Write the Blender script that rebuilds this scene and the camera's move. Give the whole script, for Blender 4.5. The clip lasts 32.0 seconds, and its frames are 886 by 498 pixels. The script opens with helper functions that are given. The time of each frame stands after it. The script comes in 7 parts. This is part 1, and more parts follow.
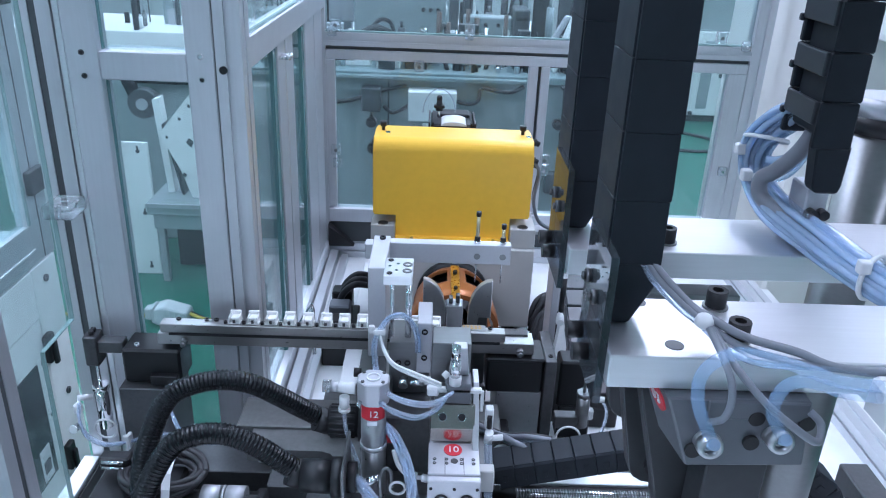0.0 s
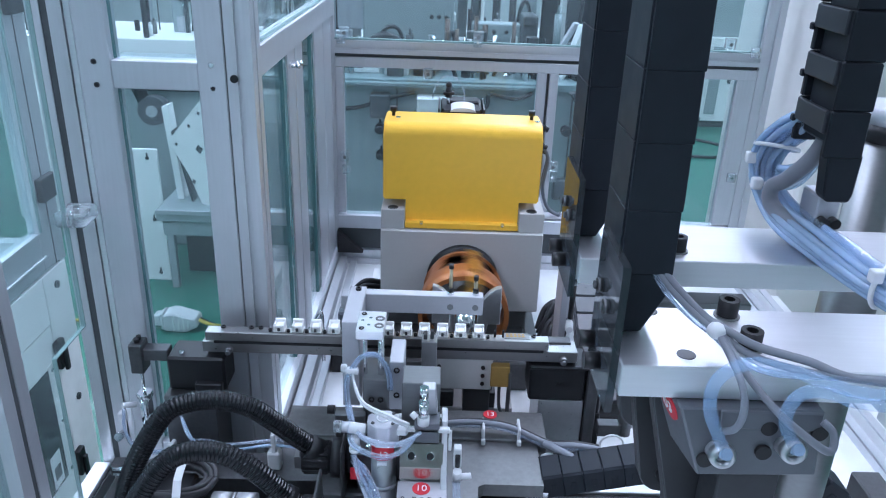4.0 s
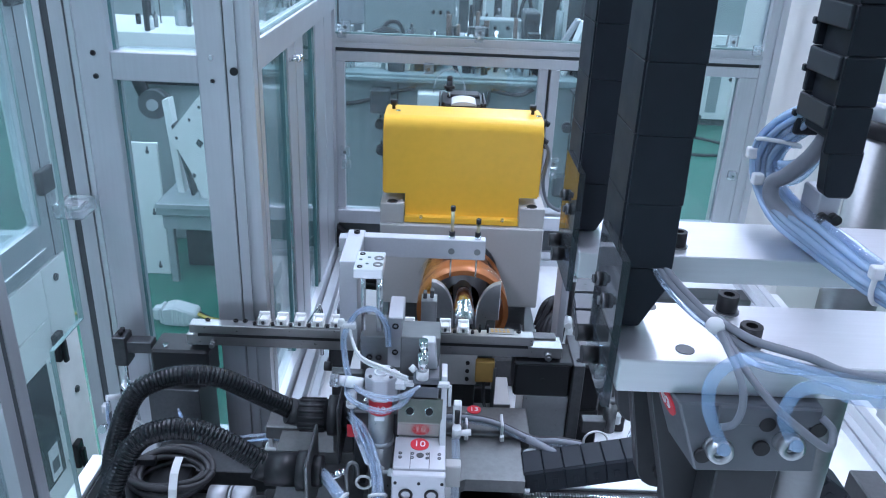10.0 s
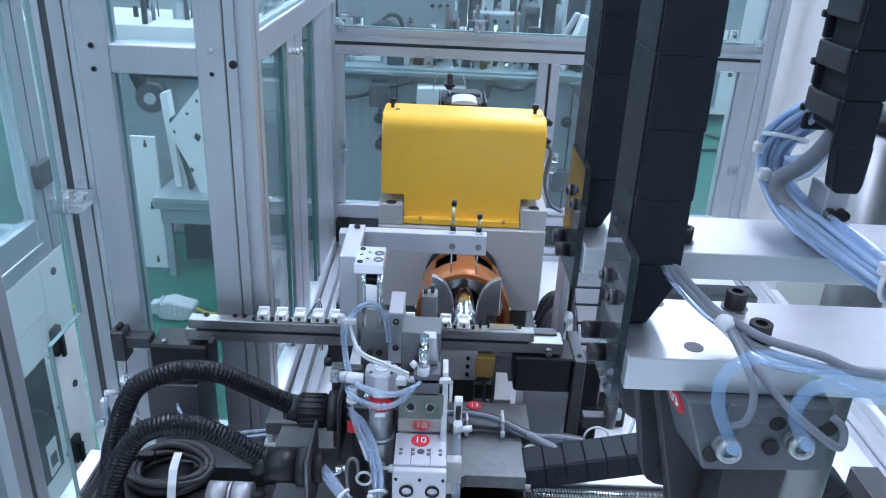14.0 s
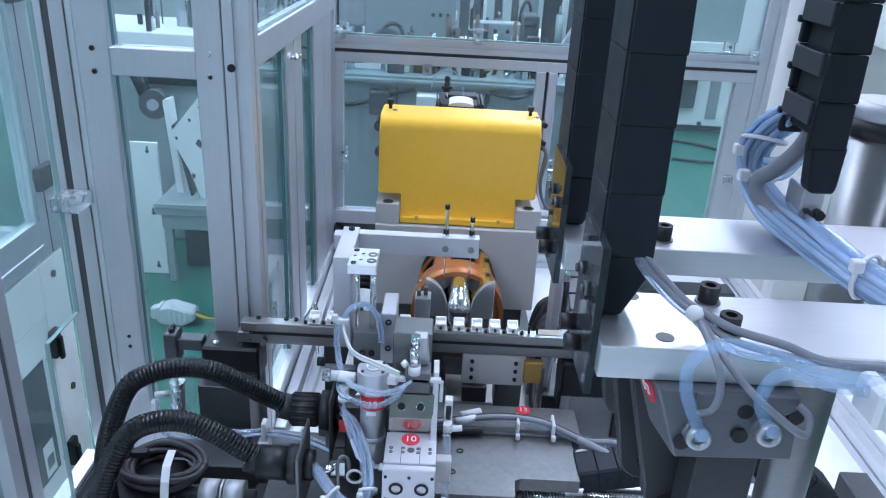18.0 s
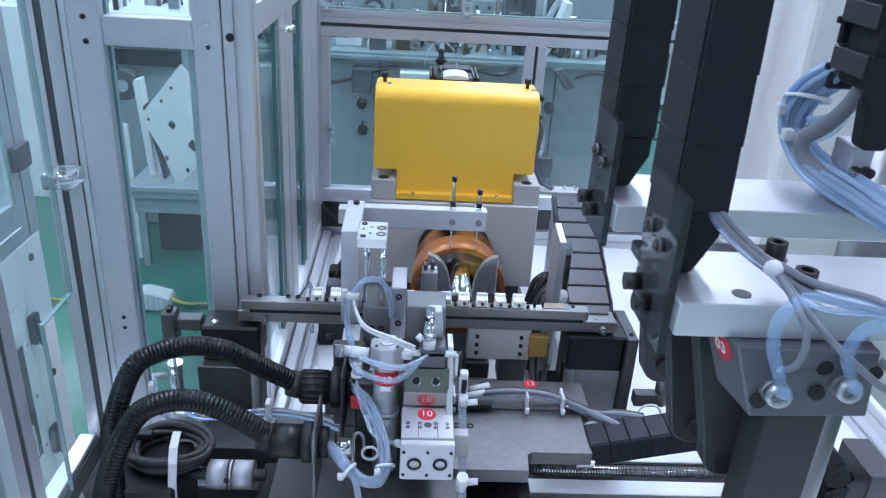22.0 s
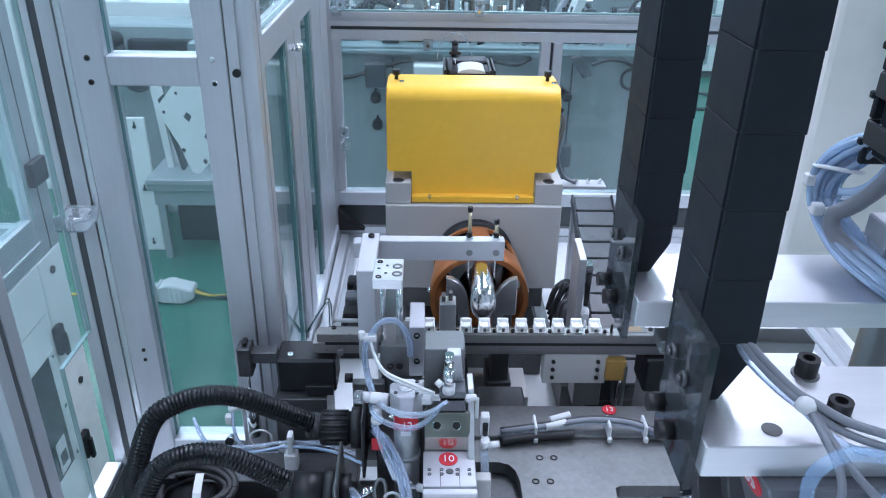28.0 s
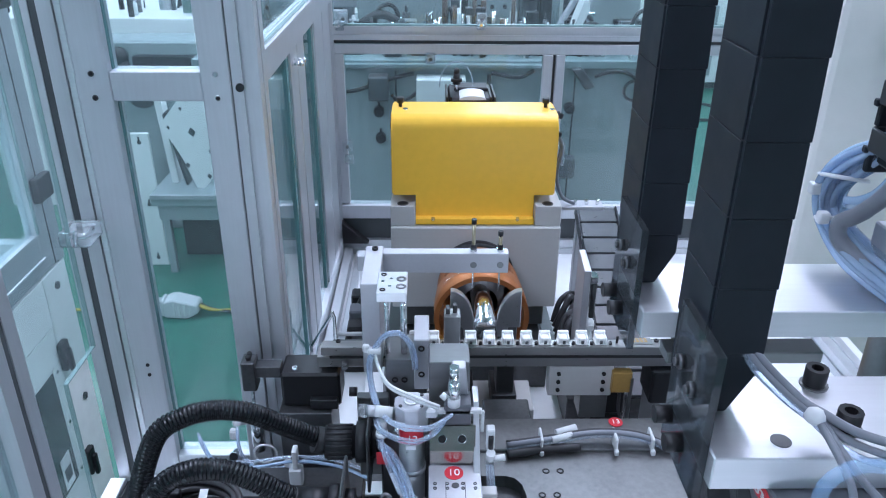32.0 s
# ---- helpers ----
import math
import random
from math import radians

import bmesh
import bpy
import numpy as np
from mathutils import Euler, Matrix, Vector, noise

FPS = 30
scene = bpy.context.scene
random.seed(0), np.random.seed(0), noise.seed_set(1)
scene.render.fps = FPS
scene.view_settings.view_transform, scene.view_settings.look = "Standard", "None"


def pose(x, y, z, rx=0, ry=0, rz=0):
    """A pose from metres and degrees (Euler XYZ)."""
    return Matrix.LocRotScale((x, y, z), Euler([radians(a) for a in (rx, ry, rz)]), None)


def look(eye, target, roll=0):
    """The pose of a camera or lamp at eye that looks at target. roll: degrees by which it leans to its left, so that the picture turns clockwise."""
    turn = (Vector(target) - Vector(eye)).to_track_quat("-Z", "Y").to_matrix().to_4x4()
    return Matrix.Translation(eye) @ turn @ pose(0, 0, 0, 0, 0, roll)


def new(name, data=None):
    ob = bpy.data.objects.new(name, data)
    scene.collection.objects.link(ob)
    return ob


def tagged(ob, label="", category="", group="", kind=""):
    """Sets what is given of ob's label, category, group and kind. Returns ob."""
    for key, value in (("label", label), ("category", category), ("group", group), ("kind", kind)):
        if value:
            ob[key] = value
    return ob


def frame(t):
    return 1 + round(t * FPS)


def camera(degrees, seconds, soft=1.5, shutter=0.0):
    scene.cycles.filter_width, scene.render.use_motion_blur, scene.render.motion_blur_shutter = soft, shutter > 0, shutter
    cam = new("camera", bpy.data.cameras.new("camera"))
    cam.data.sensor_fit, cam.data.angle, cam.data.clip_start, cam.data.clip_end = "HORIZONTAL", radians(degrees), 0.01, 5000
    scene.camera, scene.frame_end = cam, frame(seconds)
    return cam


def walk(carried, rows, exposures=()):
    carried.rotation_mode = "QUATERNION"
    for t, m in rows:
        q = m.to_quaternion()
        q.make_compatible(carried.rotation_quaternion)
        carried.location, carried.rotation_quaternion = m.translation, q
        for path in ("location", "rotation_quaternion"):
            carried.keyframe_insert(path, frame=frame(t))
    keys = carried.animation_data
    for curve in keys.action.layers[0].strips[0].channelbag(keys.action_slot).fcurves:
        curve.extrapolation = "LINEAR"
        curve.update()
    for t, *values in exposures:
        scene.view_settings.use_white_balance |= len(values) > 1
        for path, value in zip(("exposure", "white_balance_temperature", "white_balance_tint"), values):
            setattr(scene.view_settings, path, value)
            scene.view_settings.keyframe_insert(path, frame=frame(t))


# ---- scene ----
# ---- camera ----
cam = camera(59.92, 32.0, soft=1.1, shutter=0.5)
PATH = [
    (0, (0.0734, -1.0045, 1.5871), (0.0917, -0.0901, 1.1828), 2.35),
    (0.5, (0.0705, -1.0042, 1.5874), (0.0864, -0.0895, 1.1837), 2.39),
    (1, (0.0695, -1.0057, 1.5888), (0.0833, -0.0905, 1.1862), 2.32),
    (1.5, (0.0721, -1.0075, 1.5889), (0.0841, -0.0913, 1.1883), 2.28),
    (2, (0.073, -1.0091, 1.5897), (0.084, -0.0925, 1.1903), 2.21),
    (2.5, (0.074, -1.0065, 1.5891), (0.0835, -0.0893, 1.1908), 2.19),
    (3, (0.0723, -1.0051, 1.5897), (0.0818, -0.0877, 1.1918), 2.16),
    (3.5, (0.0713, -1.0045, 1.5892), (0.0803, -0.0872, 1.1912), 2.11),
    (5.5, (0.0733, -1.0131, 1.5903), (0.0777, -0.095, 1.194), 2.02),
    (6, (0.0751, -1.0139, 1.5896), (0.0783, -0.0957, 1.1934), 2.06),
    (6.5, (0.0756, -1.0119, 1.5888), (0.0783, -0.0938, 1.1926), 2.11),
    (7, (0.073, -1.0097, 1.589), (0.076, -0.092, 1.1917), 2.10),
    (7.5, (0.0736, -1.009, 1.5886), (0.0781, -0.0915, 1.1908), 2.24),
    (8, (0.0747, -1.0079, 1.5881), (0.0812, -0.0909, 1.1894), 2.36),
    (8.5, (0.0726, -1.0061, 1.5884), (0.08, -0.0894, 1.1887), 2.43),
    (9, (0.0716, -1.0046, 1.5882), (0.0795, -0.0884, 1.1875), 2.43),
    (9.5, (0.0719, -1.0045, 1.587), (0.0802, -0.0886, 1.1856), 2.48),
    (10, (0.0724, -1.004, 1.5867), (0.0806, -0.0884, 1.1848), 2.52),
    (10.5, (0.0705, -1.0032, 1.5868), (0.0792, -0.0879, 1.1841), 2.55),
    (11, (0.0715, -1.0029, 1.5869), (0.0796, -0.0878, 1.1838), 2.51),
    (11.5, (0.0718, -1.0017, 1.5864), (0.0801, -0.0871, 1.1822), 2.50),
    (12, (0.0711, -0.9996, 1.5856), (0.0796, -0.0854, 1.1805), 2.54),
    (12.5, (0.0696, -0.9976, 1.5853), (0.0788, -0.084, 1.1788), 2.59),
    (13, (0.0674, -0.9995, 1.5849), (0.0776, -0.0861, 1.1779), 2.66),
    (13.5, (0.0691, -0.9999, 1.5848), (0.0801, -0.0868, 1.1772), 2.70),
    (14, (0.0691, -0.9989, 1.5849), (0.0804, -0.0862, 1.1766), 2.70),
    (14.5, (0.0676, -0.9987, 1.5843), (0.0794, -0.0861, 1.1757), 2.71),
    (16.5, (0.0669, -1.0036, 1.5846), (0.0821, -0.0897, 1.1788), 3.10),
    (17, (0.0673, -1.006, 1.5837), (0.0822, -0.0912, 1.1803), 3.25),
    (17.5, (0.0722, -1.0096, 1.5818), (0.0843, -0.0931, 1.1818), 3.23),
    (18, (0.0791, -1.0124, 1.5821), (0.0876, -0.0944, 1.1856), 3.17),
    (18.5, (0.0786, -1.009, 1.5822), (0.0833, -0.0905, 1.1868), 2.99),
    (19, (0.0768, -1.0058, 1.5814), (0.0807, -0.0881, 1.184), 2.88),
    (19.5, (0.0749, -1.0053, 1.58), (0.0802, -0.0894, 1.1786), 2.89),
    (20, (0.0762, -1.0009, 1.5752), (0.085, -0.087, 1.1694), 2.91),
    (20.5, (0.0753, -0.9956, 1.5739), (0.0918, -0.0838, 1.1635), 3.03),
    (21, (0.0715, -0.9976, 1.5654), (0.0978, -0.0873, 1.1524), 3.21),
    (21.5, (0.0574, -1.0034, 1.5588), (0.098, -0.0947, 1.1433), 3.41),
    (22, (0.0365, -1.003, 1.5638), (0.0859, -0.0943, 1.1492), 3.46),
    (22.5, (0.02, -0.9902, 1.588), (0.0752, -0.0814, 1.1743), 3.33),
    (23, (0.0195, -0.9799, 1.6196), (0.0757, -0.0719, 1.2043), 3.08),
    (23.5, (0.0279, -0.9683, 1.6237), (0.0829, -0.0653, 1.1975), 2.75),
    (24, (0.0319, -0.9666, 1.6186), (0.0833, -0.0692, 1.1804), 2.47),
    (24.5, (0.0355, -0.9659, 1.6207), (0.082, -0.073, 1.1728), 2.21),
    (25, (0.0387, -0.9626, 1.6258), (0.0798, -0.0731, 1.1708), 2.04),
    (25.5, (0.0411, -0.9586, 1.6245), (0.0757, -0.0705, 1.166), 1.85),
    (27.5, (0.0401, -0.9573, 1.6221), (0.0639, -0.0676, 1.1663), 1.21),
    (28, (0.04, -0.9575, 1.6222), (0.063, -0.0666, 1.1685), 1.12),
    (28.5, (0.0399, -0.9581, 1.622), (0.0617, -0.0664, 1.1698), 1.00),
    (29, (0.0409, -0.9577, 1.621), (0.0615, -0.0654, 1.1702), 0.90),
    (29.5, (0.0408, -0.9579, 1.6211), (0.0608, -0.065, 1.1713), 0.86),
    (30, (0.0405, -0.957, 1.6206), (0.06, -0.0635, 1.172), 0.75),
    (30.5, (0.0403, -0.9574, 1.6218), (0.0593, -0.0627, 1.1754), 0.66),
    (31, (0.0412, -0.957, 1.6219), (0.0585, -0.0611, 1.178), 0.52),
    (31.5, (0.0412, -0.9566, 1.621), (0.0578, -0.0593, 1.1798), 0.48),
    (32, (0.0404, -0.956, 1.6208), (0.0578, -0.0576, 1.1821), 0.52),
]
walk(cam, [(t, look(eye, target, roll)) for t, eye, target, roll in PATH],
     exposures=[(0, -0.08, 5550, 25), (20.5, -0.08, 5550, 25), (24, -0.08, 5670, 25), (32, -0.08, 5650, 25)])

# ---- light: rows of LED battens under a factory ceiling, plus three added for fill ----
world = bpy.data.worlds.new("world")
scene.world = world
world.use_nodes = True
world.node_tree.nodes["Background"].inputs[0].default_value = (0.55, 0.68, 0.8, 1)
world.node_tree.nodes["Background"].inputs[1].default_value = 0.12
CEILING = 3.6
# last three, out of view behind the camera, are added to fill front faces
LAMPS = [(lx, ly) for lx in (-3.6, -1.3, 0.75, 3.0) for ly in (0.7, 3.6, 6.6)] + [(-3.6, -2.4), (-1.3, -2.4), (3.0, -2.4)]
for lx, ly in LAMPS:
    lamp = bpy.data.lights.new("batten_light", "AREA")
    lamp.shape, lamp.size, lamp.size_y, lamp.energy, lamp.color = "RECTANGLE", 0.35, 2.4, 30, (0.90, 0.96, 1.0)
    new("batten_light", lamp).matrix_world = pose(lx, ly, CEILING - 0.10)

# ---- materials ----
def material(name, colour, rough=0.5, metal=0.0, grain=0.06, scale=60.0, bump=0.0, stretch=(1, 1, 1), stain=0.0, coat=0.0,
             emit=None, strength=0.0, through_light=0.0, ior=1.45, vary=0.0, alpha=1.0):
    m = bpy.data.materials.new(name)
    m.use_nodes = True
    nt = m.node_tree
    bs = nt.nodes["Principled BSDF"]
    link = nt.links.new
    co = nt.nodes.new("ShaderNodeTexCoord")
    mp = nt.nodes.new("ShaderNodeMapping")
    mp.inputs["Scale"].default_value = stretch
    link(co.outputs["Object"], mp.inputs[0])
    fine = nt.nodes.new("ShaderNodeTexNoise")
    fine.inputs["Scale"].default_value, fine.inputs["Detail"].default_value = scale, 5
    wide = nt.nodes.new("ShaderNodeTexNoise")
    wide.inputs["Scale"].default_value, wide.inputs["Detail"].default_value = scale * 0.13, 3
    link(mp.outputs[0], fine.inputs[0])
    link(co.outputs["Object"], wide.inputs[0])
    mixed = nt.nodes.new("ShaderNodeMath")
    mixed.operation = "MULTIPLY_ADD"
    link(wide.outputs[0], mixed.inputs[0])
    mixed.inputs[1].default_value = 0.6 + stain
    link(fine.outputs[0], mixed.inputs[2])
    ramp = nt.nodes.new("ShaderNodeMapRange")
    ramp.inputs[1].default_value, ramp.inputs[2].default_value = 0.45, 1.15 + 0.5 * stain
    ramp.inputs[3].default_value, ramp.inputs[4].default_value = 1 - grain - stain, 1 + grain
    link(mixed.outputs[0], ramp.inputs[0])
    tint = nt.nodes.new("ShaderNodeMix")
    tint.data_type, tint.blend_type = "RGBA", "MULTIPLY"
    tint.inputs[0].default_value = 1
    tint.inputs[6].default_value = (*colour, 1)
    last = ramp.outputs[0]
    if vary:
        info = nt.nodes.new("ShaderNodeObjectInfo")
        spread = nt.nodes.new("ShaderNodeMapRange")
        spread.inputs[3].default_value, spread.inputs[4].default_value = 1 - vary, 1 + vary
        link(info.outputs["Random"], spread.inputs[0])
        both = nt.nodes.new("ShaderNodeMath")
        both.operation = "MULTIPLY"
        link(last, both.inputs[0])
        link(spread.outputs[0], both.inputs[1])
        last = both.outputs[0]
    link(last, tint.inputs[7])
    link(tint.outputs[2], bs.inputs["Base Color"])
    gloss = nt.nodes.new("ShaderNodeMapRange")
    gloss.inputs[3].default_value, gloss.inputs[4].default_value = max(0.03, rough - 0.08), min(1, rough + 0.10)
    link(fine.outputs[0], gloss.inputs[0])
    link(gloss.outputs[0], bs.inputs["Roughness"])
    bs.inputs["Metallic"].default_value = metal
    bs.inputs["IOR"].default_value = ior
    bs.inputs["Coat Weight"].default_value = coat
    bs.inputs["Coat Roughness"].default_value = 0.12
    bs.inputs["Transmission Weight"].default_value = through_light
    bs.inputs["Alpha"].default_value = alpha
    if bump:
        relief = nt.nodes.new("ShaderNodeBump")
        relief.inputs["Strength"].default_value, relief.inputs["Distance"].default_value = bump, 0.0006
        link(fine.outputs[0], relief.inputs["Height"])
        link(relief.outputs[0], bs.inputs["Normal"])
    if emit:
        bs.inputs["Emission Color"].default_value = (*emit, 1)
        bs.inputs["Emission Strength"].default_value = strength
    return m


def glass_pane(name, tint, veil):
    """Flat machine-guard glazing: a clear sheet that reflects as glass does and carries a thin film of dust."""
    m = bpy.data.materials.new(name)
    m.use_nodes = True
    nt = m.node_tree
    nt.nodes.remove(nt.nodes["Principled BSDF"])
    link = nt.links.new
    out = nt.nodes["Material Output"]
    clear = nt.nodes.new("ShaderNodeBsdfTransparent")
    clear.inputs[0].default_value = (*tint, 1)
    shine = nt.nodes.new("ShaderNodeBsdfGlossy")
    shine.inputs["Roughness"].default_value = 0.03
    dust = nt.nodes.new("ShaderNodeBsdfDiffuse")
    dust.inputs[0].default_value = (0.60, 0.70, 0.73, 1)
    facing = nt.nodes.new("ShaderNodeLayerWeight")
    facing.inputs[0].default_value = 0.5
    steep = nt.nodes.new("ShaderNodeMath")
    steep.operation = "POWER"
    steep.inputs[1].default_value = 5
    link(facing.outputs["Facing"], steep.inputs[0])
    fres = nt.nodes.new("ShaderNodeMath")
    fres.operation = "MULTIPLY_ADD"
    fres.inputs[1].default_value, fres.inputs[2].default_value = 0.85, 0.035
    link(steep.outputs[0], fres.inputs[0])
    noise_map = nt.nodes.new("ShaderNodeTexNoise")
    noise_map.inputs["Scale"].default_value = 4
    film = nt.nodes.new("ShaderNodeMapRange")
    film.inputs[3].default_value, film.inputs[4].default_value = veil * 0.6, veil * 1.4
    link(noise_map.outputs[0], film.inputs[0])
    a, b = nt.nodes.new("ShaderNodeMixShader"), nt.nodes.new("ShaderNodeMixShader")
    link(film.outputs[0], a.inputs[0])
    link(clear.outputs[0], a.inputs[1])
    link(dust.outputs[0], a.inputs[2])
    link(fres.outputs[0], b.inputs[0])
    link(a.outputs[0], b.inputs[1])
    link(shine.outputs[0], b.inputs[2])
    link(b.outputs[0], out.inputs[0])
    return m


ALU = material("anodised_aluminium", (0.62, 0.64, 0.67), 0.42, 0.75, 0.05, 300, 0.05, (1, 1, 0.05))
ALU_BRIGHT = material("milled_aluminium", (0.80, 0.82, 0.84), 0.33, 0.85, 0.06, 420, 0.08, (0.05, 1, 1))
ARM_METAL = material("arm_aluminium", (0.74, 0.75, 0.78), 0.38, 0.88, 0.05, 420, 0.06, (0.05, 1, 1))
ALU_SATIN = material("satin_aluminium", (0.52, 0.53, 0.56), 0.45, 0.65, 0.05, 350, 0.05)
STEEL = material("ground_steel", (0.225, 0.232, 0.236), 0.34, 0.9, 0.05, 300, 0.02, (0.3, 1, 1), stain=0.06)
PLATE_STEEL = material("scuffed_plate", (0.185, 0.19, 0.19), 0.42, 0.7, 0.10, 160, 0.05, stain=0.22)
STEEL_DARK = material("blued_steel", (0.115, 0.119, 0.124), 0.45, 0.8, 0.15, 200, 0.06, stain=0.1)
RAIL = material("rail_steel", (0.32, 0.315, 0.31), 0.30, 0.95, 0.03, 260, 0.0, (0.5, 1, 1), stain=0.03)
CHROME = material("polished_steel", (0.78, 0.79, 0.81), 0.10, 1.0, 0.04, 120)
BLACK_STEEL = material("black_oxide", (0.018, 0.018, 0.02), 0.42, 0.3, 0.2, 200)
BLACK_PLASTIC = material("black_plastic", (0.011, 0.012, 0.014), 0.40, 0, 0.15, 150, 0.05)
CHAIN = material("chain_nylon", (0.010, 0.014, 0.020), 0.50, 0, 0.2, 90, 0.1, stain=0.1)
for node in CHAIN.node_tree.nodes:
    if node.type == "BSDF_PRINCIPLED":
        node.inputs["Specular IOR Level"].default_value = 0.36  # dull, dusty nylon
# base greyer than CHAIN: part of the ceiling sheen is put into the colour
CHAIN_SHEEN = material("chain_sheen", (0.04, 0.043, 0.05), 0.30, 0, 0.15, 90, 0.05)
CHAIN_LIGHT = material("chain_bar", (0.030, 0.035, 0.043), 0.40, 0, 0.15, 90, 0.05)
MOTOR = material("motor_black", (0.010, 0.011, 0.013), 0.42, 0.0, 0.15, 220, 0.1)
HOSE = material("conduit_black", (0.004, 0.005, 0.007), 0.22, 0, 0.15, 120)
for node in HOSE.node_tree.nodes:
    if node.type == "BSDF_PRINCIPLED":
        node.inputs["Specular IOR Level"].default_value = 0.42  # oily dark conduit
YELLOW = material("yellow_enamel", (0.94, 0.54, 0.045), 0.36, 0, 0.03, 90, 0.02, coat=0.18, stain=0.02)
PAINT_GREY = material("grey_paint", (0.50, 0.50, 0.49), 0.48, 0.15, 0.03, 200, 0.03)
COPPER = material("flyer_bronze", (0.40, 0.145, 0.045), 0.40, 0.40, 0.08, 140, 0.03, coat=0.2)
PIN = material("brass_steel", (0.55, 0.48, 0.33), 0.3, 0.9, 0.1, 200)
GOLD = material("titanium_gold", (0.75, 0.45, 0.08), 0.28, 0.9, 0.1, 200)
BRASS = material("brass_plate", (0.36, 0.22, 0.06), 0.48, 0.35, 0.12, 200)
WHITE_DECK = material("deck_white", (0.80, 0.82, 0.83), 0.45, 0, 0.03, 40, stain=0.04)
WHITE_PLASTIC = material("white_plastic", (0.64, 0.66, 0.67), 0.4, 0, 0.04, 120)
NYLON = material("bobbin_nylon", (0.82, 0.83, 0.82), 0.35, 0, 0.05, 200, vary=0.05)
RED = material("red_sticker", (0.62, 0.03, 0.045), 0.45, 0, 0.05, 150)
STICKER_INK = material("white_ink", (0.85, 0.85, 0.86), 0.5)
PANEL_WHITE = material("panel_white", (0.82, 0.85, 0.84), 0.5, 0, 0.04, 25, stain=0.06)
CREAM = material("cream_paint", (0.74, 0.74, 0.71), 0.45, 0, 0.03, 20, stain=0.04)
MACHINE_GREY = material("machine_grey", (0.32, 0.38, 0.39), 0.5, 0.1, 0.06, 30, stain=0.1)
MACHINE_TEAL = material("machine_teal", (0.22, 0.30, 0.31), 0.45, 0, 0.05, 30, stain=0.08)
BROWN = material("copper_brown", (0.11, 0.08, 0.065), 0.4, 0.5, 0.1, 100)
DARK_GLASS = material("dark_window", (0.015, 0.025, 0.027), 0.08, 0, 0.05, 30)
DARK_GREY = material("dark_grey", (0.07, 0.08, 0.085), 0.5, 0.1, 0.1, 60)
FLOOR = material("green_epoxy", (0.025, 0.17, 0.115), 0.35, 0, 0.10, 14, 0.05, stain=0.15, coat=0.12)
WALL = material("room_wall", (0.62, 0.66, 0.67), 0.7, 0, 0.04, 8, stain=0.04)
CEIL = material("room_ceiling", (0.68, 0.70, 0.71), 0.8, 0, 0.03, 6)
GLOW = material("led_diffuser", (0.9, 0.9, 0.9), 0.5, emit=(0.88, 0.95, 1.0), strength=9.0)
TUBE_PALE = material("pale_tube", (0.72, 0.84, 0.99), 0.05, 0, 0.03, 100, through_light=0.78, ior=1.25)
PLATE_MIRROR = material("mirror_plate", (0.52, 0.47, 0.44), 0.20, 1.0, 0.05, 60)
TUBE_AIR = material("clear_air_tube", (0.36, 0.58, 0.86), 0.08, 0, 0.04, 100, alpha=0.24)
TUBE_CLEAR = material("clear_tube", (0.74, 0.85, 0.99), 0.05, 0, 0.03, 100, through_light=0.60, ior=1.30, alpha=0.62)
TUBE_BLUE = material("blue_tube", (0.60, 0.78, 1.0), 0.06, 0, 0.06, 100, through_light=0.55, ior=1.33)
CABLE_GREY = material("grey_cable", (0.19, 0.205, 0.235), 0.45, 0, 0.08, 120)
CABLE_DARK = material("dark_cable", (0.03, 0.03, 0.033), 0.45, 0, 0.1, 120)
CABLE_YELLOW = material("yellow_cable", (0.55, 0.42, 0.06), 0.5, 0, 0.08, 120)
ACRYLIC = material("acrylic", (0.85, 0.92, 0.95), 0.08, 0, 0.02, 80, through_light=0.85, ior=1.45)
RUBBER = material("rubber_seal", (0.02, 0.02, 0.022), 0.7)
GLASS = glass_pane("guard_glass", (0.81, 0.90, 0.90), 0.06)
FROST = glass_pane("tinted_sheet", (0.87, 0.955, 0.95), 0.07)
SMOKE = glass_pane("smoked_acrylic", (0.20, 0.24, 0.29), 0.05)
FORMER_STEEL = material("former_steel", (0.80, 0.81, 0.83), 0.10, 1.0, 0.10, 150, 0.9)
FIN = material("satin_steel", (0.46, 0.475, 0.49), 0.30, 0.85, 0.08, 200, 0.05)
ANODISED = material("grey_anodised", (0.13, 0.14, 0.155), 0.45, 0.4, 0.06, 260, 0.04)
DARK_ANOD = material("dark_anodised", (0.040, 0.043, 0.047), 0.42, 0.4, 0.10, 220, 0.04)
EDGE_PALE = material("pale_glass_edge", (0.24, 0.36, 0.35), 0.2)
GLASS_EDGE = material("glass_edge", (0.09, 0.20, 0.20), 0.2)


